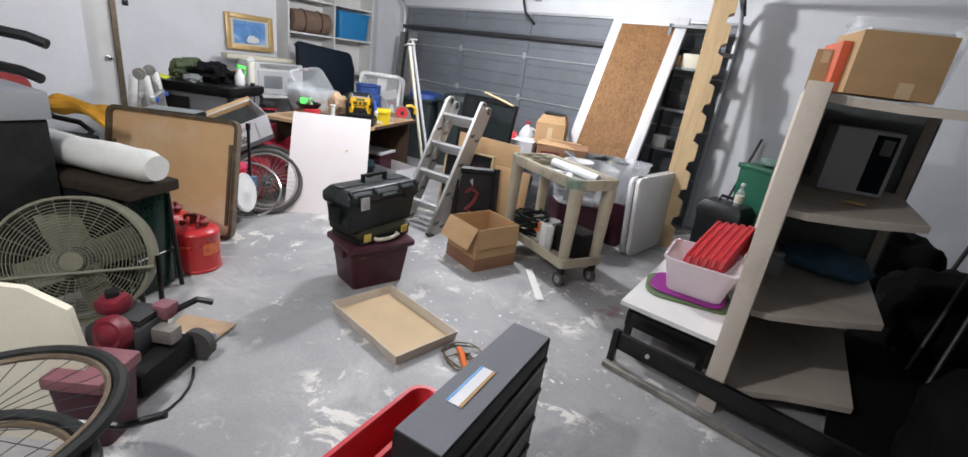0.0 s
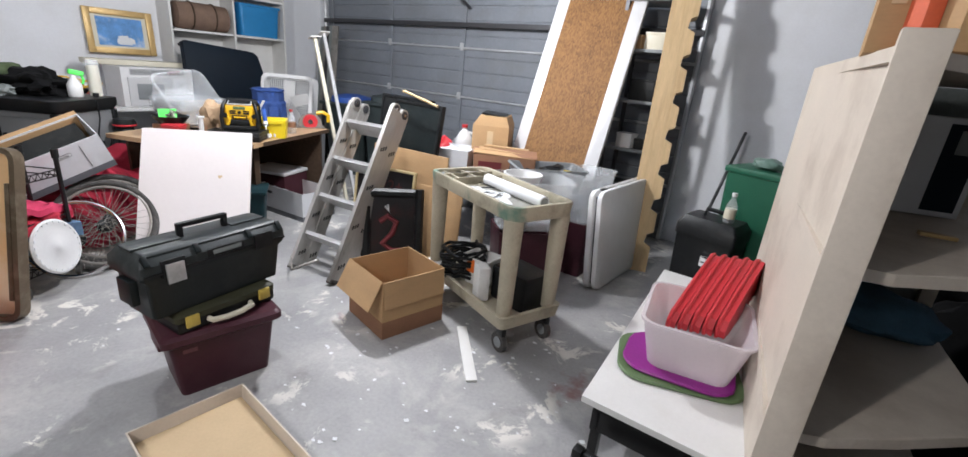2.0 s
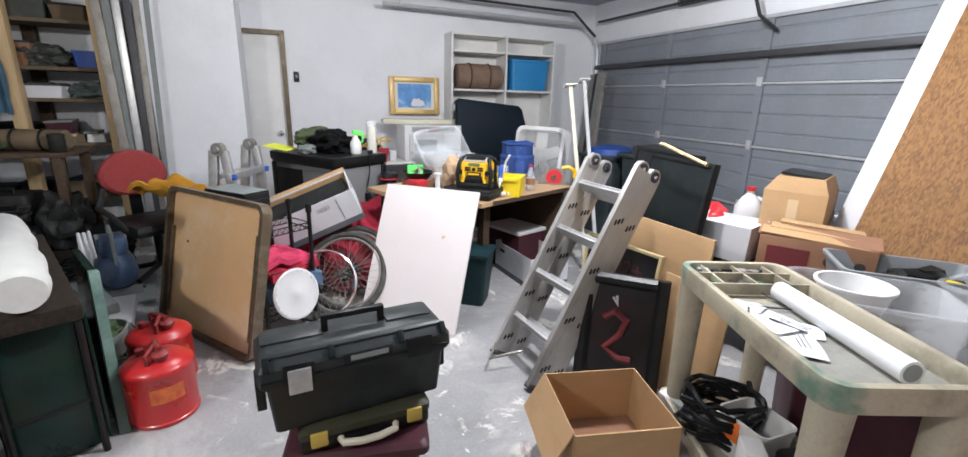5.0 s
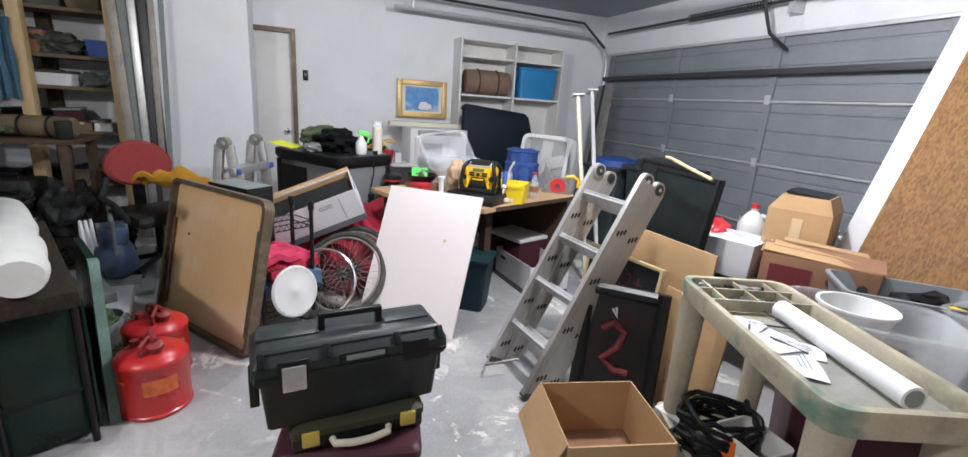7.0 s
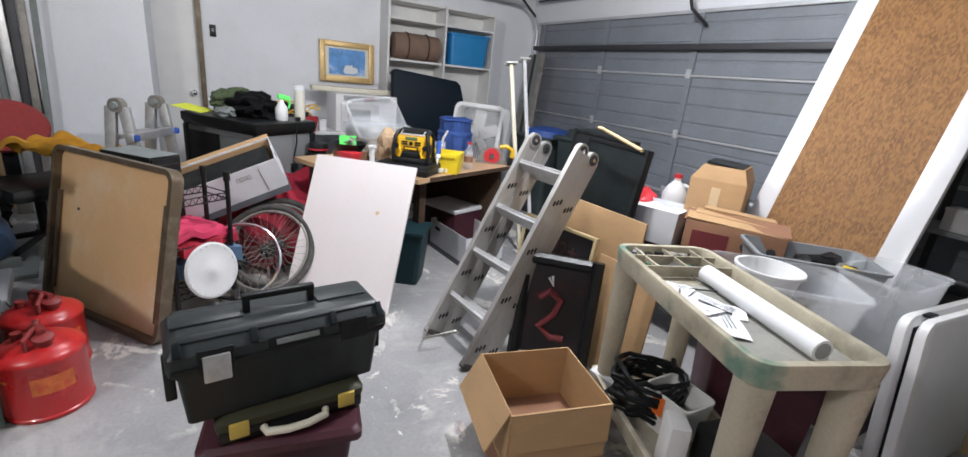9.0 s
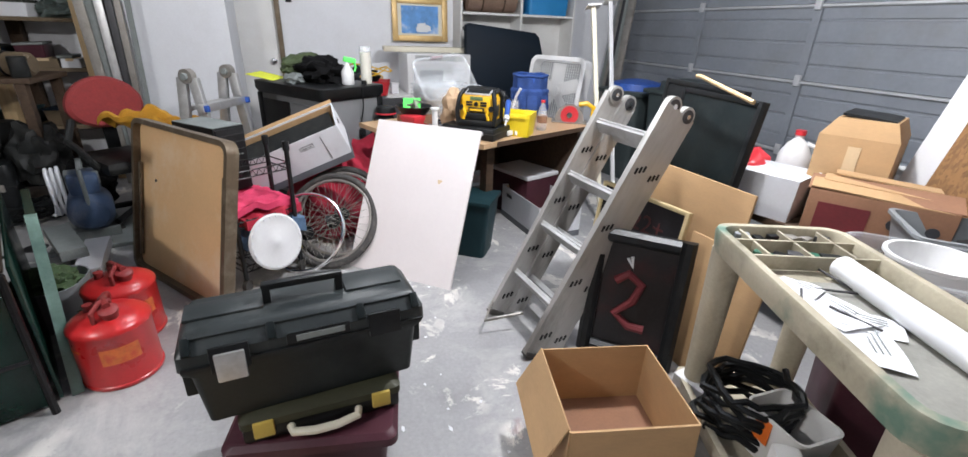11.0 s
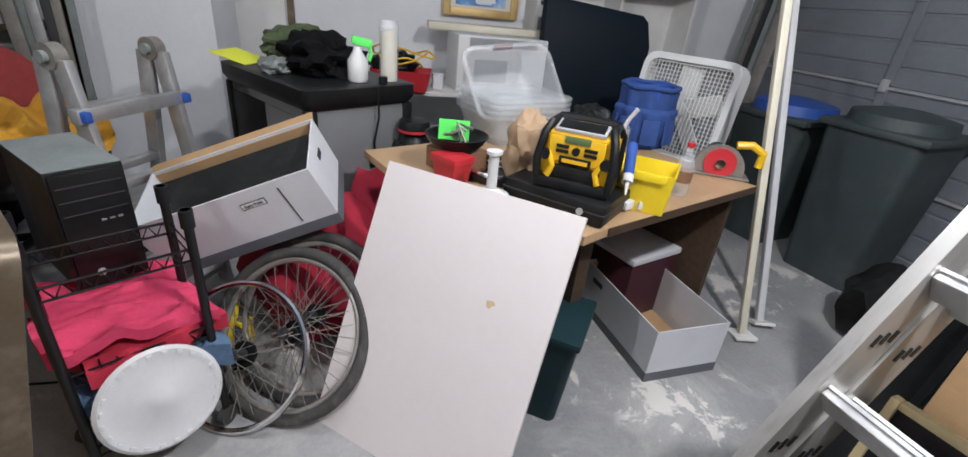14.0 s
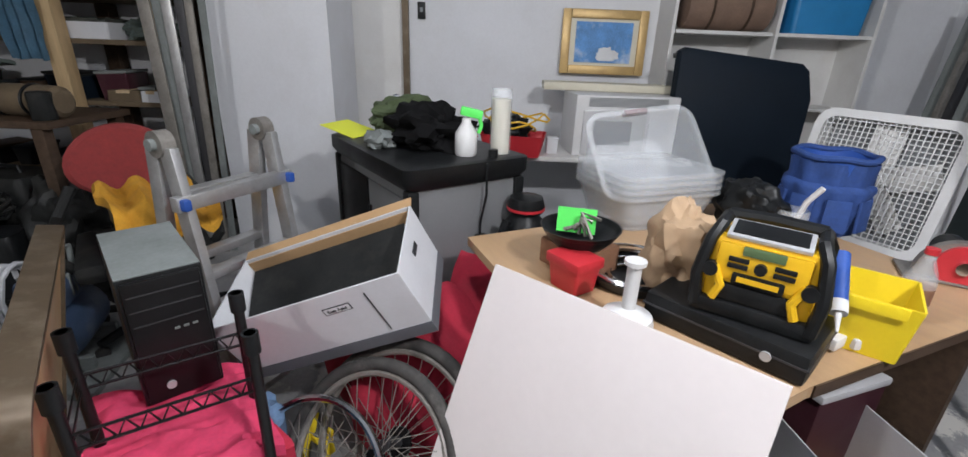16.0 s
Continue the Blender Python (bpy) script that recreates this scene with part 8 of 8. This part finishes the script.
hard_case(-4.42, -0.22, 0, 0.46, 0.24, 0.56, 62, "dim_grey", "dusty dark grey equipment case on end")
hard_case(-4.40, 0.24, 0, 0.40, 0.22, 0.40, 105, "black", "black equipment case before the bench")
hard_case(-4.78, 0.10, 0.213, 0.46, 0.30, 0.40, 85, "dim_grey", "dark case on the lower bench shelf")
hard_case(-4.80, -0.48, 0.213, 0.40, 0.30, 0.34, 95, "black", "black case stored under the bench")
hard_case(-4.10, -0.35, 0, 0.40, 0.22, 0.30, 30, "dim_grey", "low grey case lying by the bench")
cn = thing("shop_vacuum", "dark canister vacuum with grey tank before the bench", "vacuum", pose(-4.38, 0.02, 0))
part("tank", lathe(bm_new(), [(0.13, 0.05), (0.15, 0.08), (0.15, 0.40), (0.155, 0.41), (0.155, 0.44)], 28), "grey_olive", cn, "dusty grey tank")
part("motor_head", lathe(bm_new(), [(0.156, 0.44), (0.15, 0.50), (0.11, 0.58), (0.05, 0.62), (0.02, 0.625)], 28), "black", cn)
part("hose", tube(bm_new(), [(0.10, 0.06, 0.50), (0.22, 0.10, 0.52), (0.27, 0.20, 0.36), (0.22, 0.33, 0.12), (0.10, 0.42, 0.05), (0.0, 0.5, 0.06)], 0.024, 10), "dim_grey", cn)
for k in range(4):
    a = 0.6 + k * math.pi / 2
    part("caster", cyl(bm_new(), 0.028, 0.02, (0.13 * math.cos(a), 0.13 * math.sin(a), 0.029), (90, 0, 40 * k), seg=14), "rubber", cn)
random.seed(41)
for k, (x, y, z, mt, r) in enumerate(((-4.32, 0.46, 0.03, "black", 0.16), (-4.42, 0.24, 0.46, "dim_grey", 0.15), (-4.12, 0.02, 0.03, "slate", 0.13), (-4.38, 0.60, 0.03, "black", 0.14))):
    pts = [(r * math.cos(j * 0.42) * random.uniform(0.7, 1.15), r * math.sin(j * 0.42) * random.uniform(0.7, 1.15), 0.0012 * j + 0.03 * random.random()) for j in range(80)]
    single("cable_tangle", tube(bm_new(), pts, 0.009, 5), mt, "tangled dusty cable in the heap", "cable", pose(x, y, z), group="cables in the heap")
for k, (x, y, z, a, b, h, mt, lab) in enumerate(((-4.62, 0.52, 0.213, 0.19, 0.16, 0.24, "dim_grey", "crumpled dark grey sack under the bench"), (-4.15, -0.02, 0, 0.16, 0.14, 0.10, "grey_olive", "dusty grey rag heap on the floor"), (-4.55, 0.78, 0, 0.15, 0.17, 0.20, "black_cloth", "slumped black bag beside the chair"), (-4.45, -0.62, 0, 0.24, 0.2, 0.35, "dim_grey", "tall slumped dark sack by the bench"))):
    single("slumped_sack", lump(bm_new(), (a, b, h), (0, 0, h * 0.75), 0.32, 2.2, k * 3.7 + 2, 4), mt, lab, "sack", pose(x, y, z, 0, 0, 70 * k), group="sacks in the heap")
for k, (x, y, r, w) in enumerate(((-4.02, 0.24, 25, 0.34), (-4.0, 0.20, -12, 0.28), (-4.08, 0.30, 60, 0.22))):
    single("wood_scrap", box(bm_new(), (w, 0.07, 0.035), (0, 0, 0.0175), bev=0.004), ["foam_brown", "slate", "carton_dark"][k], "short dusty wood scrap on the heap's edge", "wood", pose(x, y, 0.036 * k, 0, 0, r), group="wood scraps")
ms2 = thing("metal_stand", "grey green tubular stand before the bench", "stand", pose(-4.40, -0.16, 0))
for sx in (-1, 1):
    part("leg", tube(bm_new(), [(0.02 * sx, 0.0, 1.62), (0.10 * sx, 0.17 * sx, 0.60), (0.14 * sx, 0.27 * sx, 0.0)], 0.018, 8), "stand_green", ms2)
part("cross_bar", tube(bm_new(), [(-0.09, -0.14, 0.75), (0.09, 0.14, 0.75)], 0.012, 8), "stand_green", ms2)
part("head", box(bm_new(), (0.10, 0.06, 0.05), (0, 0, 1.63), bev=0.01), "stand_green", ms2)
# small blue compressor on a board
ac = thing("air_compressor", "dusty blue air compressor with pale hose", "compressor", pose(-3.96, 1.0, 0.03, 0, 0, 20))
part("tank", rings(bm_new(), [[(x, r * math.cos(a), 0.17 + r * math.sin(a)) for a in [2 * math.pi * j / 20 for j in range(20)]] for x, r in ((-0.20, 0.03), (-0.18, 0.09), (-0.13, 0.12), (0.13, 0.12), (0.18, 0.09), (0.20, 0.03))]), "compressor_blue", ac)
part("pump", box(bm_new(), (0.20, 0.16, 0.13), (0.02, 0, 0.345), bev=0.03), "compressor_blue", ac)
for k in range(4):
    part("fin", box(bm_new(), (0.012, 0.17, 0.10), (-0.06 + 0.035 * k, 0, 0.36), bev=0.003), "slate", ac)
for sx in (-1, 1):
    part("foot", box(bm_new(), (0.03, 0.24, 0.06), (sx * 0.13, 0, 0.03), bev=0.006), "slate", ac)
part("carry_bar", tube(bm_new(), [(-0.17, 0, 0.2), (-0.2, 0, 0.44), (-0.05, 0, 0.47), (0.16, 0, 0.45), (0.18, 0, 0.2)], 0.012, 8), "slate", ac)
random.seed(14)
part("hose", tube(bm_new(), [((0.13 + 0.02 * math.sin(k * 0.3)) * math.cos(k * 0.35) + 0.02 * random.random(), -0.10 - 0.0015 * k, 0.30 + (0.14 + 0.01 * random.random()) * math.sin(k * 0.35)) for k in range(52)], 0.010, 7), "box_white", ac, "pale coiled air hose")
single("floor_board", box(bm_new(), (0.55, 0.42, 0.028), (0, 0, 0.015), bev=0.004), "slate", "grey board under the compressor", "board", pose(-3.95, 1.0, 0, 0, 0, 12))
fd = thing("floor_drain", "round dark floor drain", "drain", pose(-3.816, 0.71, 0))
part("ring", lathe(bm_new(), [(0.05, 0.0005), (0.05, 0.004), (0.06, 0.005), (0.066, 0.0005)], 28), "strut", fd)
part("grate", cyl(bm_new(), 0.05, 0.003, (0, 0, 0.0018), seg=24), "black_metal", fd)
struct("floor_joint", box(bm_new(), (0.010, 4.0, 0.002), (-3.35, 0.3, 0.0015)), "black_cloth", "dark expansion joint across the floor", "floor joint")
for k, (x, y, r, mt) in enumerate(((-3.45, 1.10, 20, "slate"), (-3.38, 1.18, 12, "box_white"), (-3.5, 1.02, 30, "slate"))):
    single("timber_offcut", box(bm_new(), (0.46, 0.12, 0.06), (0, 0, 0.03), bev=0.005), mt, "grey painted timber offcut on the floor", "timber", pose(x, y, 0.061 * k, 0, 0, r), group="timber offcuts")
gl = bm_new()
random.seed(3)
for k in range(260):
    a, rr = random.uniform(0, 6.28), random.uniform(0.0, 0.2)
    c = Vector((rr * math.cos(a), 0.7 * rr * math.sin(a), 0.01 + 0.08 * random.random()))
    d = Vector((random.uniform(-1, 1), random.uniform(-1, 1), random.uniform(-0.2, 0.5))).normalized() * 0.06
    tube(gl, [c, c + d], 0.004, 4)
tagged(single("green_garland", gl, "green_moss", "tangled green artificial garland on the floor", "garland", pose(-2.98, 1.36, 0), smooth=False), kind="stuff")
lb2 = thing("leaf_bin", "grey bin filled with green garland", "bin", pose(-2.86, 1.20, 0))
part("bin", tub(bm_new(), (0.24, 0.24), (0.30, 0.30), 0.22, 0.006, 0.11), "mid_grey", lb2)
part("greenery", lump(bm_new(), (0.12, 0.12, 0.07), (0, 0, 0.20), 0.4, 4, 2, 4), "green_moss", lb2)

# paint flakes and scraps on the floor
random.seed(77)
bmf = bm_new()
for k in range(170):
    x, y = random.gauss(-0.9, 0.75), random.gauss(2.95, 0.7)
    s = random.uniform(0.004, 0.016)
    n = random.randint(4, 6)
    a0 = random.uniform(0, 6.28)
    vs = [bmf.verts.new((x + s * random.uniform(0.5, 1.3) * math.cos(a0 + 6.283 * j / n), y + s * random.uniform(0.4, 1.0) * math.sin(a0 + 6.283 * j / n), 0.0022 + 0.003 * random.random())) for j in range(n)]
    bmf.faces.new(vs)
single("paint_flakes", bmf, "paper", "loose pale paint flakes scattered on the floor", "debris", kind="stuff", smooth=False)

# tall dark carton beside the roll, with black scoops on top
dc = thing("tall_carton", "tall dusty dark carton with a grey lid", "box", pose(-2.56, 0.80, 0, 0, 0, 12))
part("carton", box(bm_new(), (0.42, 0.34, 0.93), (0, 0, 0.466), bev=0.006), "dusty", dc)
part("lid", box(bm_new(), (0.45, 0.37, 0.13), (0, 0, 0.998), bev=0.008), "mid_grey", dc, "dusty grey lid")
for k, (z, r) in enumerate(((1.065, 18), (1.215, 30))):
    sc = thing("plastic_scoop", "black plastic scoop in a heap on the carton", "scoop", pose(-2.60, 0.74, z, 0, 0, r), group="black scoops on the carton")
    part("bowl", lump(bm_new(), (0.16, 0.13, 0.085), (0, 0, 0.066), 0.35, 2.1, k * 2 + 1, 3), "black", sc)
    part("blade", tube(bm_new(), [(0.05, 0.02, 0.09), (0.17, 0.08, 0.10), (0.27, 0.14, 0.085), (0.34, 0.17, 0.06)], 0.024, 8), "black", sc)
